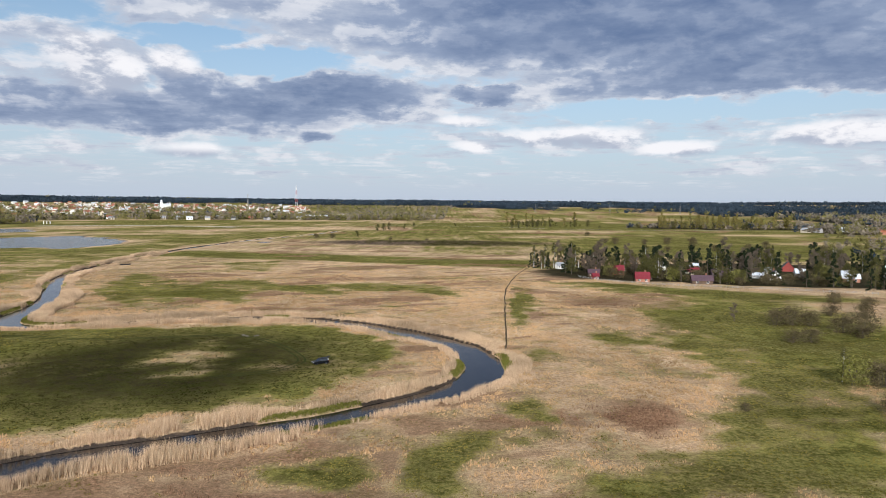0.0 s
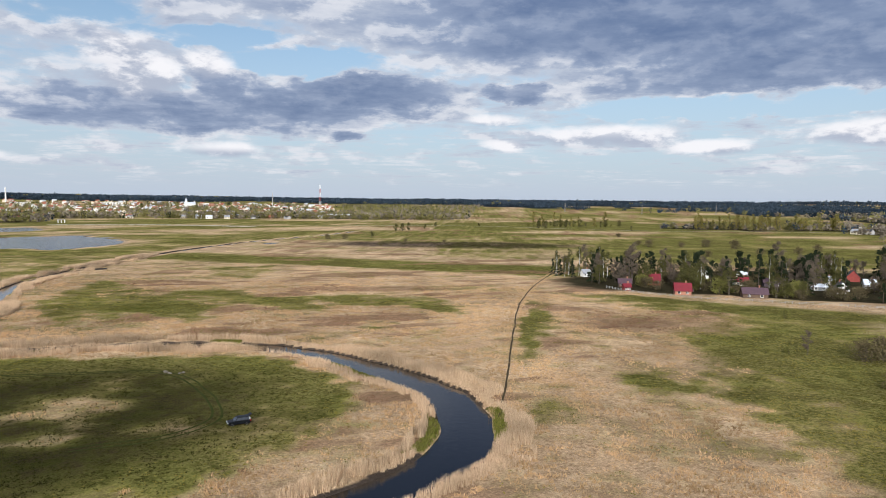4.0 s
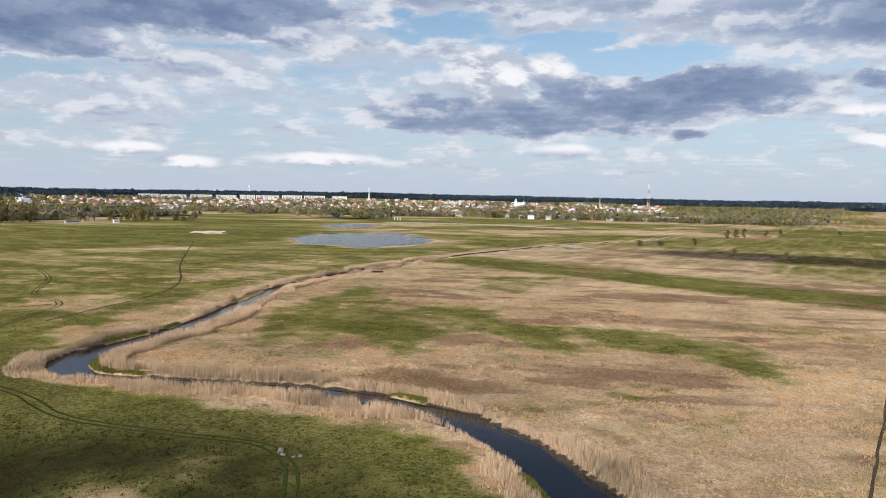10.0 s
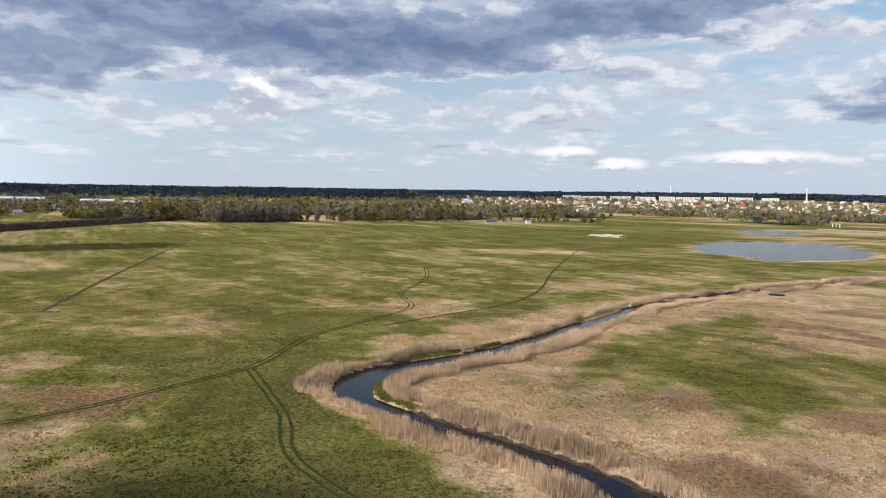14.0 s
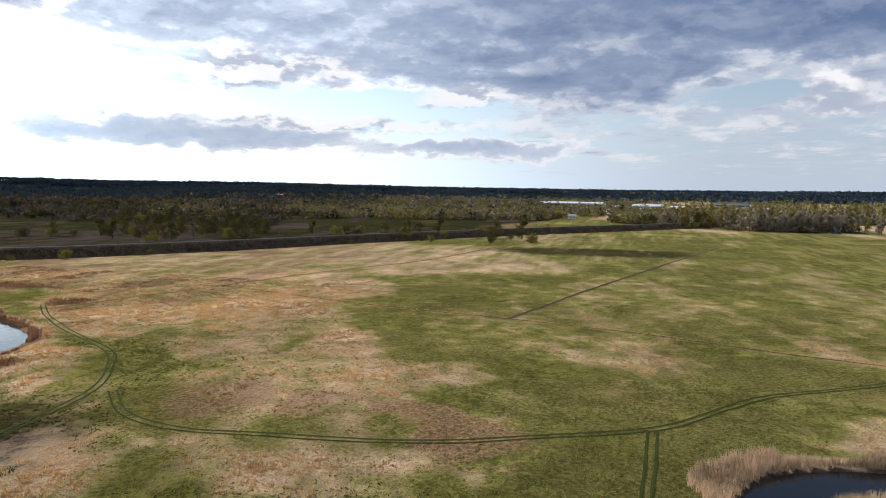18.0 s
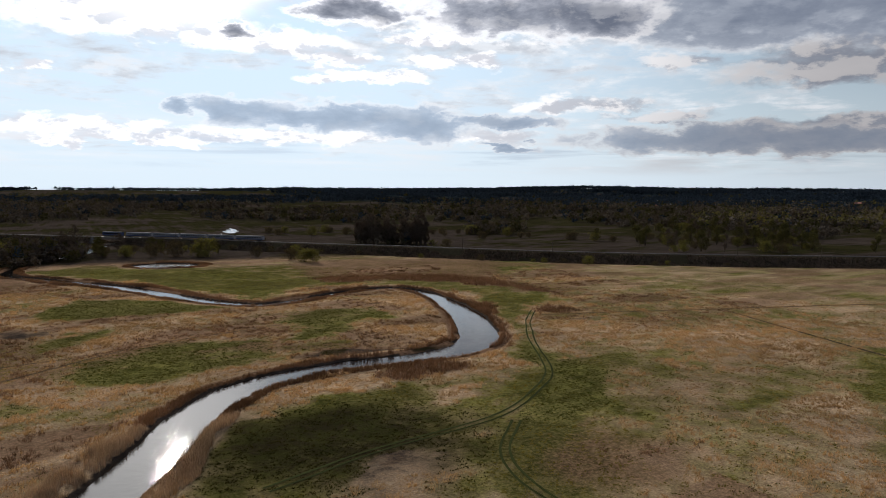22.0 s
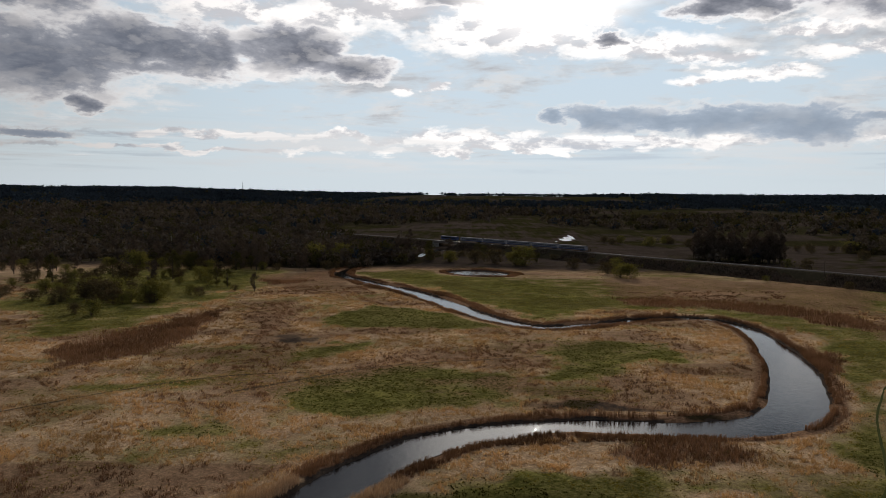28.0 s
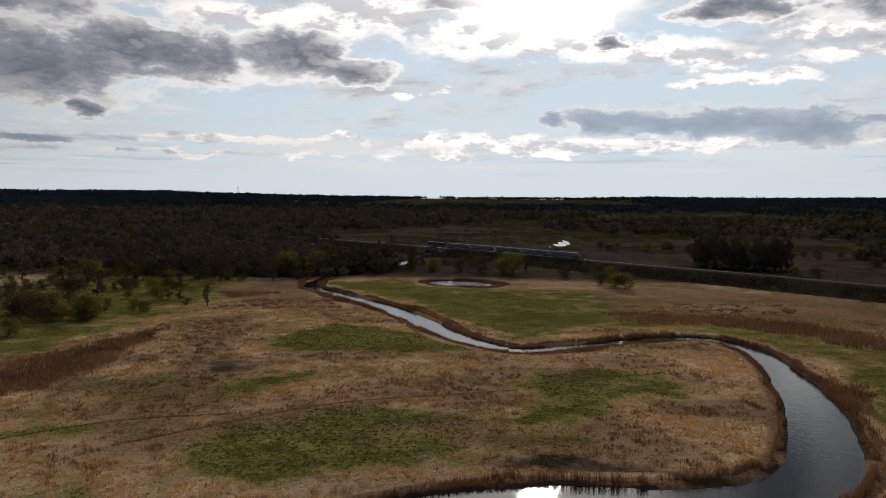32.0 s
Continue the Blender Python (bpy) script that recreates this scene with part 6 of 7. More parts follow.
WALLS = {"white": paint("white_render", (0.58, 0.57, 0.54), (0.78, 0.77, 0.74)), "brown": paint("brown_boards", (0.07, 0.045, 0.03), (0.15, 0.10, 0.07)), "red": paint("red_boards", (0.17, 0.03, 0.025), (0.27, 0.06, 0.05)),
         "brick": paint("red_brickwork", (0.26, 0.11, 0.07), (0.38, 0.18, 0.12)), "cream": paint("cream_render", (0.52, 0.45, 0.33), (0.68, 0.61, 0.47)), "grey": paint("grey_render", (0.28, 0.27, 0.26), (0.42, 0.41, 0.40)),
         "purple": paint("plum_boards", (0.05, 0.038, 0.043), (0.09, 0.068, 0.076))}
ROOFS = {"crimson": paint("crimson_sheet_roof", (0.115, 0.008, 0.014), (0.18, 0.018, 0.028), 0.6), "grey": paint("grey_sheet_roof", (0.22, 0.23, 0.25), (0.38, 0.39, 0.41), 0.5), "silver": paint("pale_sheet_roof", (0.42, 0.45, 0.50), (0.62, 0.65, 0.70), 0.4),
         "dark": paint("dark_slate_roof", (0.04, 0.04, 0.045), (0.09, 0.09, 0.095), 0.7), "tile": paint("clay_tile_roof", (0.24, 0.075, 0.045), (0.38, 0.14, 0.08)), "plum": paint("plum_sheet_roof", (0.045, 0.026, 0.034), (0.085, 0.05, 0.062), 0.7),
         "tan": paint("tan_asbestos_roof", (0.38, 0.34, 0.28), (0.55, 0.50, 0.42))}


def house(label, a, b, wall_h, roof_h, wall, roof, panes=(2, 2), chimney=True, group="village houses", fine=True):
    """A gabled house, a long and b deep, its ridge along x."""
    ob = empty("house", pose(0, 0, 0), label, "house", group)
    bm = bmesh.new()
    x, y = a / 2, b / 2
    v = [bm.verts.new(p) for p in ((-x, -y, -0.6), (x, -y, -0.6), (x, y, -0.6), (-x, y, -0.6), (-x, -y, wall_h), (x, -y, wall_h), (x, y, wall_h), (-x, y, wall_h), (-x, 0, wall_h + roof_h), (x, 0, wall_h + roof_h))]
    for f in ((0, 1, 5, 4), (2, 3, 7, 6), (1, 2, 6, 9, 5), (3, 0, 4, 8, 7), (3, 2, 1, 0)):
        bm.faces.new([v[i] for i in f])
    part("wall", bm, WALLS[wall], ob)
    slope = math.atan2(roof_h, y)
    for s in (-1, 1):
        bm = bmesh.new()
        l = math.hypot(y, roof_h) + 0.55
        m = pose(0, 0, wall_h + roof_h + 0.08) @ pose(0, 0, 0, -s * math.degrees(slope)) @ Matrix.Translation((0, s * l / 2, 0.02)) @ Matrix.Diagonal((a + 0.9, l, 0.14, 1))
        bmesh.ops.create_cube(bm, size=1, matrix=m)
        part("roof", bm, ROOFS[roof], ob)
    if chimney:
        bm = bmesh.new()
        box(bm, a * 0.2, 0.3, wall_h + roof_h + 0.25, 0.55, 0.55, 1.5)
        box(bm, a * 0.2, 0.3, wall_h + roof_h + 1.02, 0.7, 0.7, 0.12)
        part("chimney", bm, WALLS["brick"], ob)
    for s, n in ((-1, panes[0]), (1, panes[1])):
        for i in range(n):
            px = -x + (i + 0.5) * a / n
            bm = bmesh.new()
            box(bm, px, s * (y + 0.02), wall_h * 0.56, 1.25, 0.09, 1.35)
            w = part("window", bm, WALLS["white"] if fine else M_GLASS, ob)
            if fine:
                for dx in (-0.28, 0.28):
                    bm = bmesh.new()
                    box(bm, px + dx, s * (y + 0.07), wall_h * 0.56, 0.48, 0.03, 1.12)
                    part("pane", bm, M_GLASS, w)
    if fine:
        bm = bmesh.new()
        box(bm, x + 0.03, 0, 1.0, 0.08, 0.95, 2.05)
        door = part("door", bm, WALLS["brown"], ob)
        bm = bmesh.new()
        box(bm, x + 0.09, 0.33, 1.0, 0.05, 0.12, 0.05)
        part("door_handle", bm, M_STEEL, door)
    return ob


def stand(ob, x, y, turn, lift=0.0):
    z = float(height(np.array([float(x)]), np.array([float(y)]))[0])
    ob.matrix_world = pose(x, y, z + lift, 0, 0, turn)


def make_village():
    for label, a, b, wh, rh, wall, roof, x, y, turn in VILLAGE:
        stand(house(label, a * 0.76, b * 0.76, wh * 0.9, rh * 0.76, wall, roof), x, y, turn)
    # fence along the gardens
    fence = empty("fence", pose(0, 0, 0), "low weathered wooden post fence along the gardens", "fence")
    p = curve([(78, 400), (86, 383), (100, 371), (120, 362), (146, 354), (176, 344), (210, 332)], 0.5)[:, :2]
    dist = np.r_[0, np.cumsum(np.hypot(*np.diff(p, axis=0).T))]
    n = int(dist[-1] / 2.6)
    last, post = None, None
    for i in range(n + 1):
        s = i * 2.6
        x, y = float(np.interp(s, dist, p[:, 0])), float(np.interp(s, dist, p[:, 1]))
        z = float(height(np.array([x]), np.array([y]))[0])
        if post is None:
            bm = bmesh.new()
            box(bm, 0, 0, 0.5, 0.12, 0.12, 1.4)
            post = part("post", bm, WALLS["grey"], fence).data
            ob = fence.children[0]
        else:
            ob = new("post", post)
            ob.parent = fence
        ob.location = (x, y, z)
        if last:
            bm = bmesh.new()
            for h in (0.45, 0.95):
                a, b = Vector((last[0], last[1], last[2] + h)), Vector((x, y, z + h))
                tube(bm, a, b, 0.04, 0.04, 4)
            part("rail", bm, WALLS["grey"], fence)
        last = (x, y, z)


make_village()


def make_town():
    rng = np.random.default_rng(101)
    kinds = [house("white town house with a clay tile roof", 11, 9, 4.5, 3.6, "white", "tile", (2, 2), True, "town houses", False),
             house("white town house with a dark roof", 12, 9, 5.0, 3.4, "white", "dark", (2, 2), True, "town houses", False),
             house("cream town house with a grey sheet roof", 11, 9, 4.5, 3.2, "cream", "grey", (2, 2), True, "town houses", False),
             house("white town house with a pale sheet roof", 13, 9, 5.5, 2.6, "white", "silver", (2, 2), True, "town houses", False),
             house("brick town house with a clay tile roof", 10, 8, 4.0, 3.6, "brick", "tile", (2, 2), True, "town houses", False),
             house("grey town house with a dark roof", 10, 8, 4.2, 3.2, "grey", "dark", (2, 2), True, "town houses", False)]
    used = [False] * len(kinds)
    for n, a0, a1, r0, r1 in ((90, -62, -12, 1700, 2200), (55, -40, -10, 1480, 1800), (44, -100, -62, 1050, 2100), (32, -138, -124, 1750, 2300), (16, -124, -100, 1600, 2200), (26, 31, 42, 1150, 1550), (8, 160, 166, 1500, 2200)):
        for i in range(n):
            a, r = radians(rng.uniform(a0, a1)), rng.uniform(r0, r1)
            x, y = -60 + r * math.sin(a), 120 + r * math.cos(a)
            j = int(rng.integers(0, len(kinds)))
            turn = float(rng.choice([0, 90]) + rng.normal(20, 12))
            if used[j]:
                ob = copy_thing(kinds[j], pose(0, 0, 0))
            else:
                used[j], ob = True, kinds[j]
            stand(ob, x, y, turn)


make_town()


def far_town():
    """The town's farthest houses, joined by colour."""
    rng = np.random.default_rng(103)
    for mat_w, mat_r, n, label in (("white", "tile", 210, "far white houses with tile roofs in the town"), ("white", "silver", 120, "far white houses with pale roofs in the town"), ("cream", "tile", 260, "far cream houses in the town")):
        a, r = np.radians(rng.uniform(-62, -10, n)), 1750 + 1150 * rng.uniform(0, 1, n) ** 0.8
        x, y = -60 + r * np.sin(a), 120 + r * np.cos(a)
        z, t = height(x, y), rng.uniform(0, 3.14, n)
        l, d, h = rng.uniform(9, 20, n), rng.uniform(8, 11, n), rng.uniform(5, 9, n)
        unit = np.array([(-1, -1, -0.2), (1, -1, -0.2), (1, 1, -0.2), (-1, 1, -0.2), (-1, -1, 1), (1, -1, 1), (1, 1, 1), (-1, 1, 1), (-1, 0, 1.5), (1, 0, 1.5)])
        ux, uy, uz = unit[:, 0][None] * l[:, None] / 2, unit[:, 1][None] * d[:, None] / 2, unit[:, 2][None] * h[:, None]
        c, s = np.cos(t)[:, None], np.sin(t)[:, None]
        v = np.stack([x[:, None] + ux * c - uy * s, y[:, None] + ux * s + uy * c, z[:, None] + uz], 2).reshape(-1, 3)
        walls = np.array([(0, 1, 5), (0, 5, 4), (2, 3, 7), (2, 7, 6), (1, 2, 6), (1, 6, 5), (5, 6, 9), (3, 0, 4), (3, 4, 7), (4, 8, 7)])
        tops = np.array([(4, 5, 9), (4, 9, 8), (6, 7, 8), (6, 8, 9)])
        for part_name, faces, mat in (("far_houses", walls, WALLS[mat_w]), ("far_roofs", tops, ROOFS[mat_r])):
            f = (np.arange(n)[:, None, None] * 10 + faces[None]).reshape(-1, 3)
            me = mesh_of(part_name, v, f)
            me.materials.append(mat)
            tagged(new(part_name, me), label if mat_w in part_name or part_name == "far_houses" else "roofs of the town's farthest houses", "houses", kind="stuff")


far_town()


def hall(label, long, deep, high, wall, roof, x, y, turn, bays=8):
    ob = empty("hall", pose(0, 0, 0), label, "hall")
    bm = bmesh.new()
    box(bm, 0, 0, high / 2 - 0.3, long, deep, high + 0.6)
    part("wall", bm, WALLS[wall], ob)
    bm = bmesh.new()
    q = [bm.verts.new(p) for s in (-1, 1) for p in ((s * (long / 2 + 0.4), -deep / 2 - 0.4, high), (s * (long / 2 + 0.4), 0, high + deep * 0.09), (s * (long / 2 + 0.4), deep / 2 + 0.4, high))]
    for f in ((0, 3, 4, 1), (1, 4, 5, 2), (0, 1, 2), (5, 4, 3), (0, 2, 5, 3)):
        bm.faces.new([q[i] for i in f])
    part("roof", bm, ROOFS[roof], ob)
    for i in range(bays):
        for s in (-1, 1):
            bm = bmesh.new()
            box(bm, -long / 2 + (i + 0.5) * long / bays, s * (deep / 2 + 0.03), high * 0.6, long / bays * 0.7, 0.1, high * 0.28)
            part("window", bm, M_GLASS, ob)
    stand(ob, x, y, turn)


for spec in (("white two-storey works hall with bands of windows", 62, 16, 9, "white", "silver", -304, 1693, -14), ("barn-like hall with a pale tan roof", 52, 22, 8, "grey", "tan", -262, 1840, -14),
             ("long low white shed at the edge of town", 60, 14, 6, "white", "silver", -544, 1659, -8), ("white storage shed at the edge of town", 40, 12, 6, "white", "tile", -470, 1700, -4),
             ("long white factory hall among trees", 165, 40, 10, "white", "silver", -1868, 0, 84), ("white factory hall with a pale roof", 70, 35, 9, "white", "silver", -1780, 190, 80),
             ("blue-grey warehouse with a dark roof", 80, 40, 12, "grey", "dark", -1950, 395, 80), ("white warehouse beside the tree belt", 60, 30, 8, "white", "silver", -1700, 270, 80),
             ("long white greenhouse before the hill village", 95, 12, 4, "white", "silver", -1480, -900, 45), ("grey pavilion roofed house at the meadow's edge", 16, 10, 3.4, "grey", "dark", -862, 690, 70),
             ("small white house at the meadow's edge", 7, 7, 4, "white", "grey", -838, 738, 70), ("brick barn with a clay tile roof", 22, 10, 4, "brick", "tile", -1010, 905, 70), ("red brick school on the hillside", 40, 16, 10, "brick", "tile", -2038, -950, 60)):
    hall(*spec)


def block(label, long, floors, x, y, turn):
    """A slab of flats with balconies in columns."""
    ob = empty("apartment_block", pose(0, 0, 0), label, "apartment block", "apartment blocks")
    high = floors * 2.9
    bm = bmesh.new()
    box(bm, 0, 0, high / 2 - 1, long, 12, high + 2)
    part("wall", bm, WALLS["white"], ob)
    bm = bmesh.new()
    box(bm, 0, 0, high + 0.3, long + 0.5, 12.5, 0.6)
    part("roof", bm, WALLS["grey"], ob)
    for i in range(int(long / 9)):
        bm = bmesh.new()
        box(bm, -long / 2 + 4.5 + i * 9, -6.3, high / 2, 2.6, 1.0, high - 2)
        part("balcony", bm, WALLS["cream"] if i % 2 else WALLS["grey"], ob)
        for f in range(floors):
            bm = bmesh.new()
            box(bm, -long / 2 + 7.9 + i * 9, -6.04, f * 2.9 + 1.7, 2.4, 0.1, 1.4)
            part("window", bm, M_GLASS, ob)
    stand(ob, x, y, turn)


for bearing, far, long, floors in ((-51.2, 2850, 75, 6), (-49.4, 2800, 90, 6), (-47.4, 2850, 80, 6), (-45.5, 2820, 75, 6), (-43.9, 2900, 60, 6), (-42.3, 2850, 90, 6), (-40.4, 2900, 80, 6), (-38.6, 2880, 85, 6), (-36.6, 2950, 60, 5), (-27.2, 2600, 70, 4), (-33.2, 2500, 60, 4)):
    a = radians(bearing)
    block("pale slab block of flats above the town", long, floors, -60 + far * math.sin(a), 120 + far * math.cos(a), -bearing)

# ===== landmarks =====
def lattice(name, label, category, high, foot, top, step, mats, x, y):
    ob = empty(name, pose(0, 0, 0), label, category)
    n = int(high / step)
    for i in range(n):
        bm = bmesh.new()
        z0, z1 = i * step, (i + 1) * step
        w0, w1 = foot + (top - foot) * z0 / high, foot + (top - foot) * z1 / high
        c0 = [(sx * w0 / 2, sy * w0 / 2, z0 - (1 if i == 0 else 0)) for sx, sy in ((-1, -1), (1, -1), (1, 1), (-1, 1))]
        c1 = [(sx * w1 / 2, sy * w1 / 2, z1) for sx, sy in ((-1, -1), (1, -1), (1, 1), (-1, 1))]
        for k in range(4):
            tube(bm, c0[k], c1[k], 0.22, 0.22, 4)
            tube(bm, c0[k], c1[(k + 1) % 4], 0.12, 0.12, 4)
            tube(bm, c1[k], c1[(k + 1) % 4], 0.12, 0.12, 4)
        part("mast_section", bm, mats[i // 2 % len(mats)], ob)
    bm = bmesh.new()
    tube(bm, (0, 0, high), (0, 0, high + step), 0.2, 0.08, 6)
    part("aerial", bm, mats[0], ob)
    stand(ob, x, y, 0)


M_MAST_W, M_MAST_R = plain("mast_white", (0.6, 0.6, 0.6), (0.75, 0.75, 0.75), 1, 0.5), plain("mast_red", (0.35, 0.06, 0.05), (0.45, 0.1, 0.08), 1, 0.5)
lattice("radio_mast", "tall red and white lattice radio mast over the town", "mast", 84, 7, 2.0, 6, (M_MAST_W, M_MAST_R), -442, 2100)
lattice("radio_mast", "thin lattice radio mast on the far wooded ridge", "mast", 60, 4, 1.5, 6, (M_BLACK,), 720, -2560)
for x, y in ((330, 2500), (560, 2350), (780, 2300)):
    lattice("power_pylon", "grey lattice power pylon in the far fields", "pylon", 34, 5, 1.2, 5, (M_STEEL,), x, y)


def church():
    ob = empty("church", pose(0, 0, 0), "white church with a tall domed tower", "church")
    bm = bmesh.new()
    box(bm, 0, 0, 7, 34, 16, 16)
    part("nave", bm, WALLS["white"], ob)
    bm = bmesh.new()
    q = [bm.verts.new(p) for s in (-17.5, 17.5) for p in ((s, -8.6, 15), (s, 0, 21), (s, 8.6, 15))]
    for f in ((0, 3, 4, 1), (1, 4, 5, 2), (0, 1, 2), (5, 4, 3)):
        bm.faces.new([q[i] for i in f])
    part("roof", bm, ROOFS["silver"], ob)
    for x, w, h in ((-12, 8, 26), (14, 5, 20), (6, 4, 19)):
        bm = bmesh.new()
        box(bm, x, 0, h / 2, w, w, h)
        t = part("tower", bm, WALLS["white"], ob)
        bm = bmesh.new()
        bmesh.ops.create_uvsphere(bm, u_segments=16, v_segments=10, radius=w * 0.5, matrix=pose(x, 0, h + w * 0.3) @ Matrix.Diagonal((1, 1, 1.3, 1)))
        tube(bm, (x, 0, h + w * 0.9), (x, 0, h + w * 0.9 + 4), 0.3, 0.1, 6)
        part("dome", bm, ROOFS["silver"], t)
    stand(ob, -930, 2334, 20)


church()


def tower(label, high, r0, r1, x, y, mat, cap):
    ob = empty("tower", pose(0, 0, 0), label, "tower")
    bm = bmesh.new()
    tube(bm, (0, 0, -2), (0, 0, high), r0, r1, 16)
    part("shaft", bm, mat, ob)
    bm = bmesh.new()
    tube(bm, (0, 0, high), (0, 0, high + cap), r1 * 1.6, r1 * 1.3, 16)
    part("tower_head", bm, mat, ob)
    stand(ob, x, y, 0)


tower("white water tower on the wooded hill", 40, 4, 3.5, -2900, 3050, WALLS["white"], 10)
tower("slim white bell tower in the town", 46, 3.2, 1.6, -1640, 2450, WALLS["white"], 8)
tower("thin works chimney beyond the town", 55, 1.6, 1.0, -700, 2500, WALLS["grey"], 1)

M_CARPAINT = plain("black_car_paint", (0.004, 0.005, 0.006), (0.009, 0.010, 0.013), 1, 0.4, spec=0.12)
M_TYRE = plain("tyre_rubber", (0.012, 0.012, 0.012), (0.03, 0.03, 0.03), 8, 0.85)
M_RIM = plain("alloy_rim", (0.35, 0.35, 0.36), (0.55, 0.55, 0.56), 4, 0.3, 0.9)
M_LAMP = plain("headlight_glass", (0.7, 0.7, 0.7), (0.9, 0.9, 0.9), 1, 0.1)
M_REDLAMP = plain("tail_light", (0.3, 0.01, 0.01), (0.45, 0.02, 0.02), 1, 0.2)


def car():
    """An estate car with its tailgate up; it faces -x."""
    ob = empty("car", pose(-31.5, 178.2, 0, 0, 0, 30) @ Matrix.Scale(0.92, 4), "black off-road estate car with its tailgate open on the grass", "car")
    bm = bmesh.new()
    prof = [(-2.25, 0.45), (-2.3, 0.75), (-2.05, 0.98), (-1.0, 1.08), (1.9, 1.12), (2.2, 1.0), (2.25, 0.5), (1.9, 0.36), (-1.9, 0.36)]
    ends = [[bm.verts.new((x, y, z)) for x, z in prof] for y in (-0.92, 0.92)]
    for i in range(len(prof)):
        j = (i + 1) % len(prof)
        bm.faces.new((ends[0][i], ends[0][j], ends[1][j], ends[1][i]))
    bm.faces.new(ends[0][::-1]), bm.faces.new(ends[1])
    bmesh.ops.bevel(bm, geom=bm.edges[:], offset=0.07, segments=2, affect="EDGES")
    part("body", bm, M_CARPAINT, ob)
    bm = bmesh.new()
    low = [(-1.05, -0.84, 1.06), (2.0, -0.84, 1.1), (2.0, 0.84, 1.1), (-1.05, 0.84, 1.06)]
    high = [(-0.35, -0.66, 1.68), (1.85, -0.68, 1.68), (1.85, 0.68, 1.68), (-0.35, 0.66, 1.68)]
    lo, hi = [bm.verts.new(p) for p in low], [bm.verts.new(p) for p in high]
    for i in range(4):
        bm.faces.new((lo[i], lo[(i + 1) % 4], hi[(i + 1) % 4], hi[i]))
    bm.faces.new(hi)
    part("cabin_glass", bm, M_GLASS, ob)
    bm = bmesh.new()
    box(bm, 0.75, 0, 1.70, 2.3, 1.42, 0.08)
    bmesh.ops.bevel(bm, geom=bm.edges[:], offset=0.03, segments=2, affect="EDGES")
    part("roof", bm, M_CARPAINT, ob)
    for y in (-0.79, 0.79):
        for x in (-0.72, 0.45, 1.5):
            bm = bmesh.new()
            tube(bm, (x, y * 1.02, 1.06), (x + (0.35 if x < 0 else 0.0), y * 0.86, 1.68), 0.05, 0.05, 6)
            part("pillar", bm, M_CARPAINT, ob)
        bm = bmesh.new()
        box(bm, -0.85, y * 1.28, 1.15, 0.15, 0.2, 0.16)
        part("mirror", bm, M_CARPAINT, ob)
    bm = bmesh.new()
    box(bm, 2.25, 0, 1.74, 0.85, 1.3, 0.08)
    bmesh.ops.rotate(bm, verts=bm.verts, cent=(1.9, 0, 1.7), matrix=Matrix.Rotation(-0.5, 3, "Y"))
    gate = part("tailgate", bm, M_CARPAINT, ob)
    for x in (-1.42, 1.42):
        for y in (-0.86, 0.86):
            bm = bmesh.new()
            tube(bm, (x, y - 0.12, 0.36), (x, y + 0.12, 0.36), 0.37, 0.37, 20)
            w = part("wheel", bm, M_TYRE, ob)
            bm = bmesh.new()
            tube(bm, (x, y - 0.135, 0.36), (x, y + 0.135, 0.36), 0.23, 0.23, 16)
            part("rim", bm, M_RIM, w)
    for y in (-0.68, 0.68):
        bm = bmesh.new()
        box(bm, -2.24, y, 0.82, 0.12, 0.36, 0.16)
        part("headlight", bm, M_LAMP, ob)
        bm = bmesh.new()
        box(bm, 2.22, y * 1.15, 0.9, 0.08, 0.16, 0.3)
        part("tail_light", bm, M_REDLAMP, ob)
    bm = bmesh.new()
    box(bm, 2.0, 0, 1.28, 0.5, 1.0, 0.35)
    part("luggage", bm, M_MAST_W, ob, "pale bags in the open boot")


car()

M_STONE = plain("field_stone", (0.10, 0.088, 0.068), (0.22, 0.195, 0.155), 3, 0.9, relief=0.05)


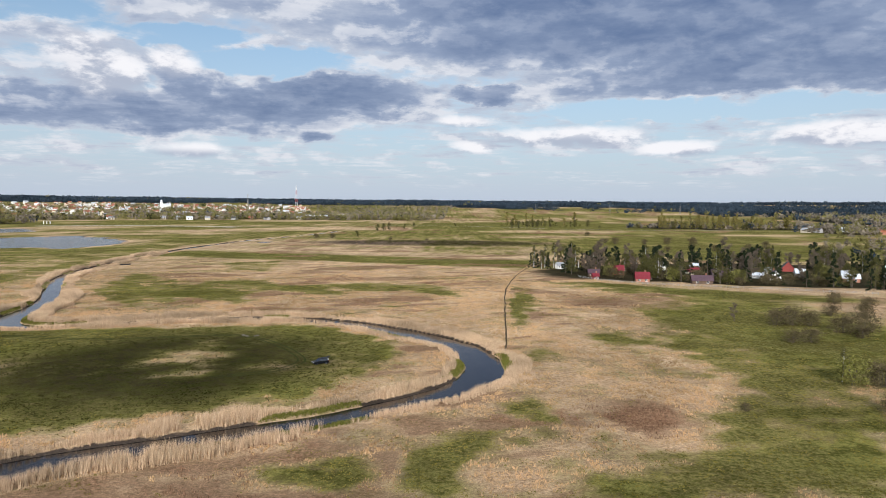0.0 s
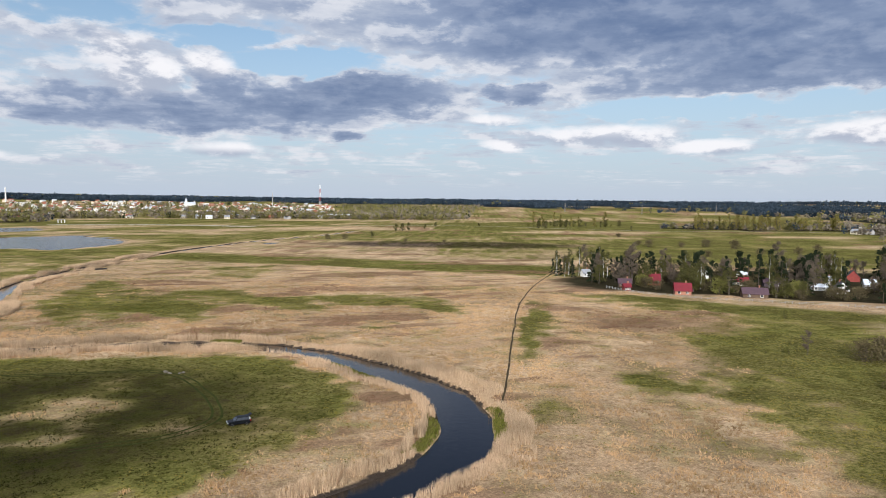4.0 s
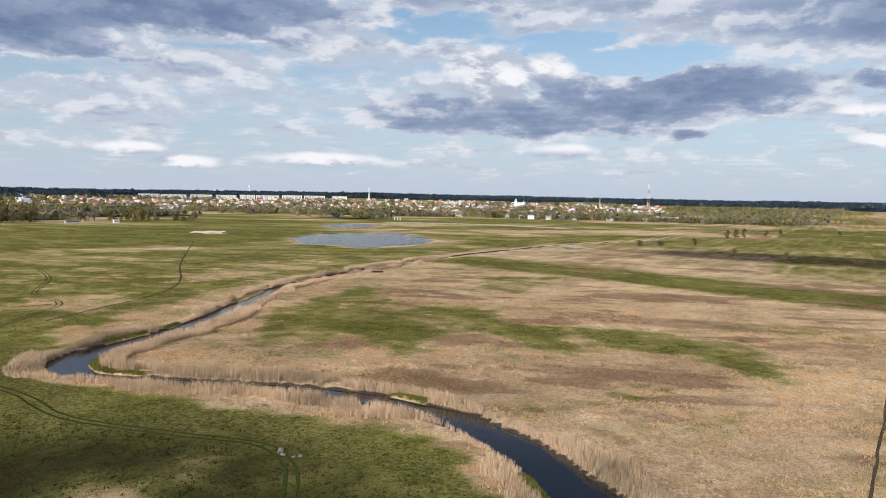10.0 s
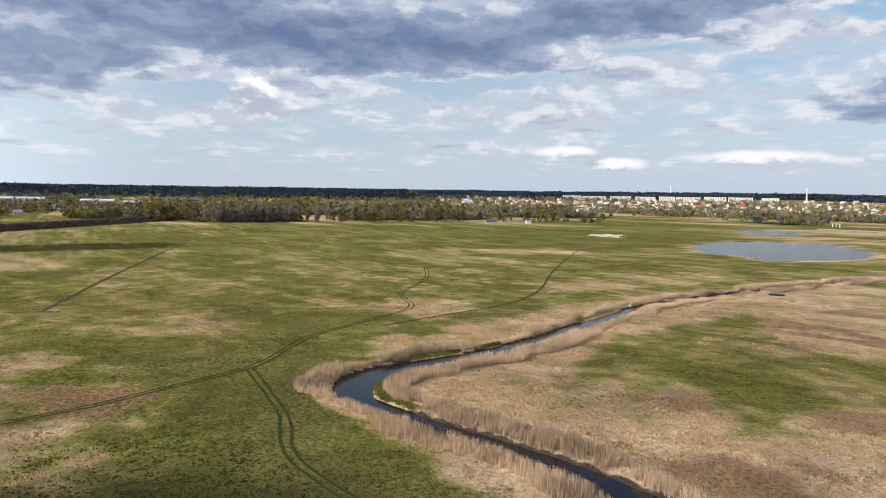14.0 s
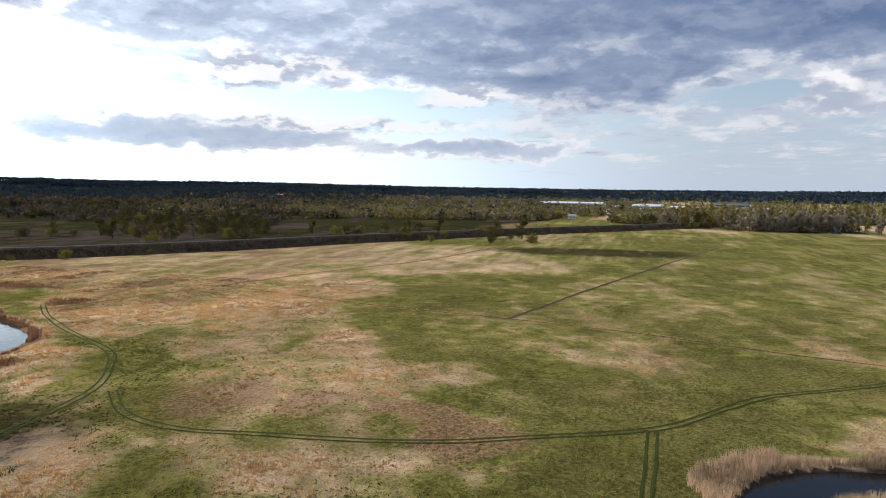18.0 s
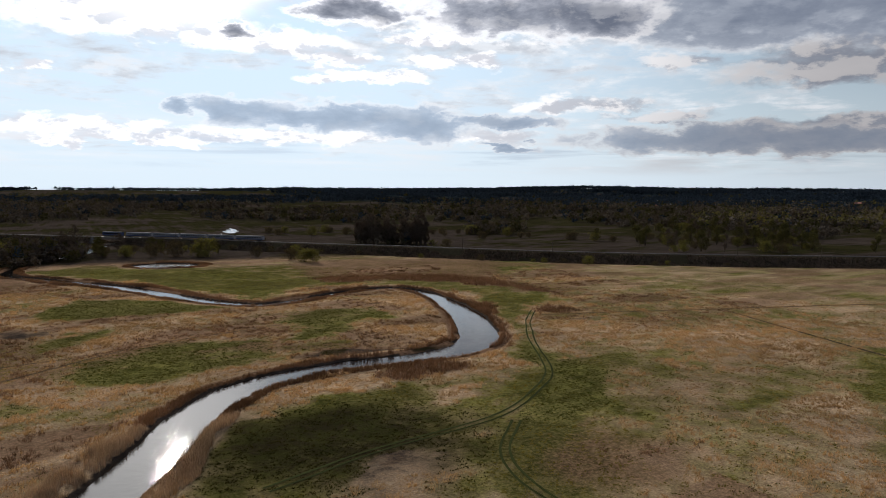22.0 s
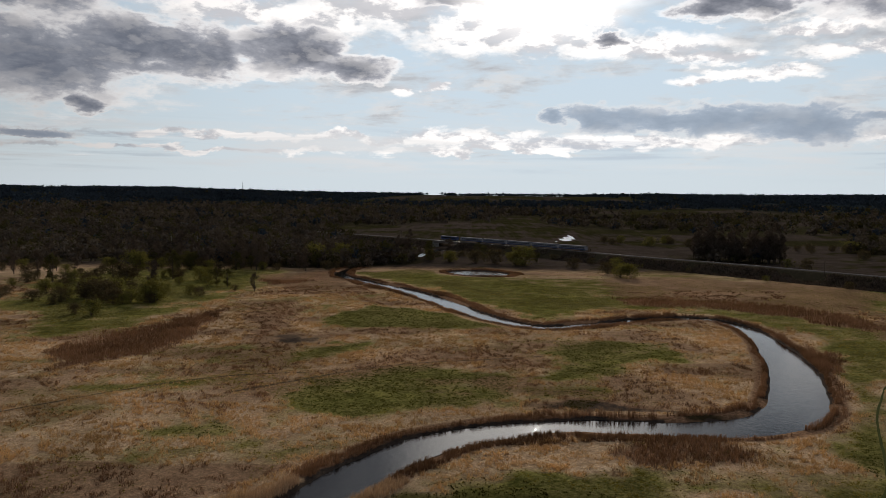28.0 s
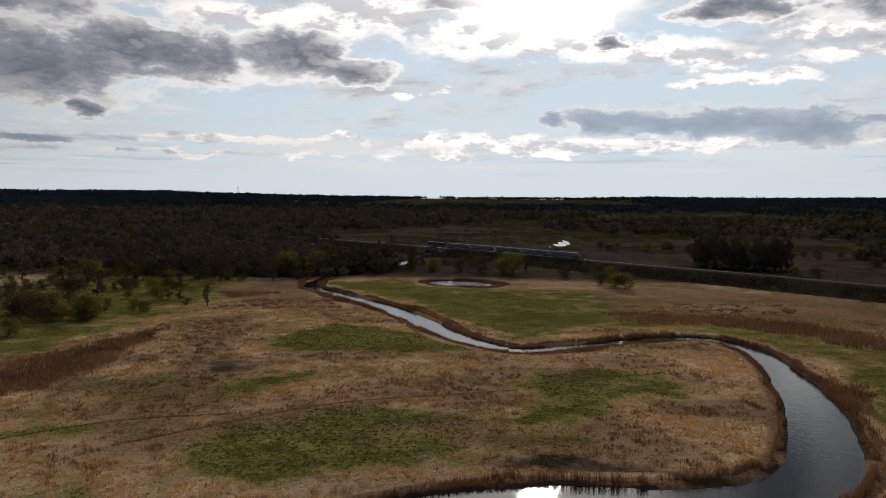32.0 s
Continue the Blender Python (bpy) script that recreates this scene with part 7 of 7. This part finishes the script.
def stones():
    rng = random.Random(7)
    for i in range(7):
        bm = bmesh.new()
        bmesh.ops.create_icosphere(bm, subdivisions=2, radius=1)
        for v in bm.verts:
            v.co *= 0.8 + 0.4 * noise.noise(v.co * 1.6 + Vector((i * 7, 0, 0)))
        s = rng.uniform(0.3, 0.55)
        me = bpy.data.meshes.new("stone")
        bm.to_mesh(me), bm.free()
        me.materials.append(M_STONE)
        ob = new("stone", me)
        ob.matrix_world = pose(-60 + rng.uniform(-2.6, 2.6), 215.3 + rng.uniform(-0.9, 0.9), s * 0.25, 0, 0, rng.uniform(0, 360)) @ Matrix.Diagonal((s * 1.3, s, s * 0.7, 1))
        tagged(ob, "pale weathered boulder on the meadow grass", "stone", "meadow stones")


stones()


def small_things():
    ob = empty("boat", pose(-206.5, 451, -0.1, 0, 0, 40), "small dark wooden boat drawn up on the bank", "boat")
    bm = bmesh.new()
    rows = []
    for x in (-3.2, -2.2, 0, 2.0, 3.4):
        w = 1.0 * (1 - abs(x / 3.6) ** 3)
        rows.append([bm.verts.new((x, y, z)) for y, z in ((-w, 0.8), (-w * 0.8, 0.2), (0, 0.0), (w * 0.8, 0.2), (w, 0.8))])
    for a, b in zip(rows, rows[1:]):
        for i in range(4):
            bm.faces.new((a[i], b[i], b[i + 1], a[i + 1]))
    part("hull", bm, M_BLACK, ob)
    for x in (-1.2, 1.0):
        bm = bmesh.new()
        box(bm, x, 0, 0.62, 0.3, 1.5, 0.05)
        part("thwart", bm, WALLS["brown"], ob)
    # heap of earth
    bm = bmesh.new()
    bmesh.ops.create_icosphere(bm, subdivisions=4, radius=1)
    for v in bm.verts:
        v.co = Vector((v.co.x * 22, v.co.y * 7, v.co.z * 3.0)) * (0.8 + 0.5 * noise.fractal(v.co * 1.7, 1.0, 2.0, 4))
    me = bpy.data.meshes.new("earth_heap")
    bm.to_mesh(me), bm.free()
    me.materials.append(M_SAND)
    ob = new("earth_heap", me)
    ob.matrix_world = pose(-559, 653, 0.2, 0, 0, 30)
    tagged(ob, "heap of bare dug earth in the green field", "earth heap")
    # sluice by the far water
    ob = empty("sluice", pose(-677, 1190, 0, 0, 0, 20), "small white concrete sluice by the far water", "sluice")
    for x in (-5, 0, 5):
        bm = bmesh.new()
        box(bm, x, 0, 2.2, 0.9, 3.0, 5.4)
        part("pier", bm, WALLS["white"], ob)
    bm = bmesh.new()
    box(bm, 0, 0, 5.2, 13, 3.4, 0.6)
    part("walkway", bm, WALLS["grey"], ob)


small_things()
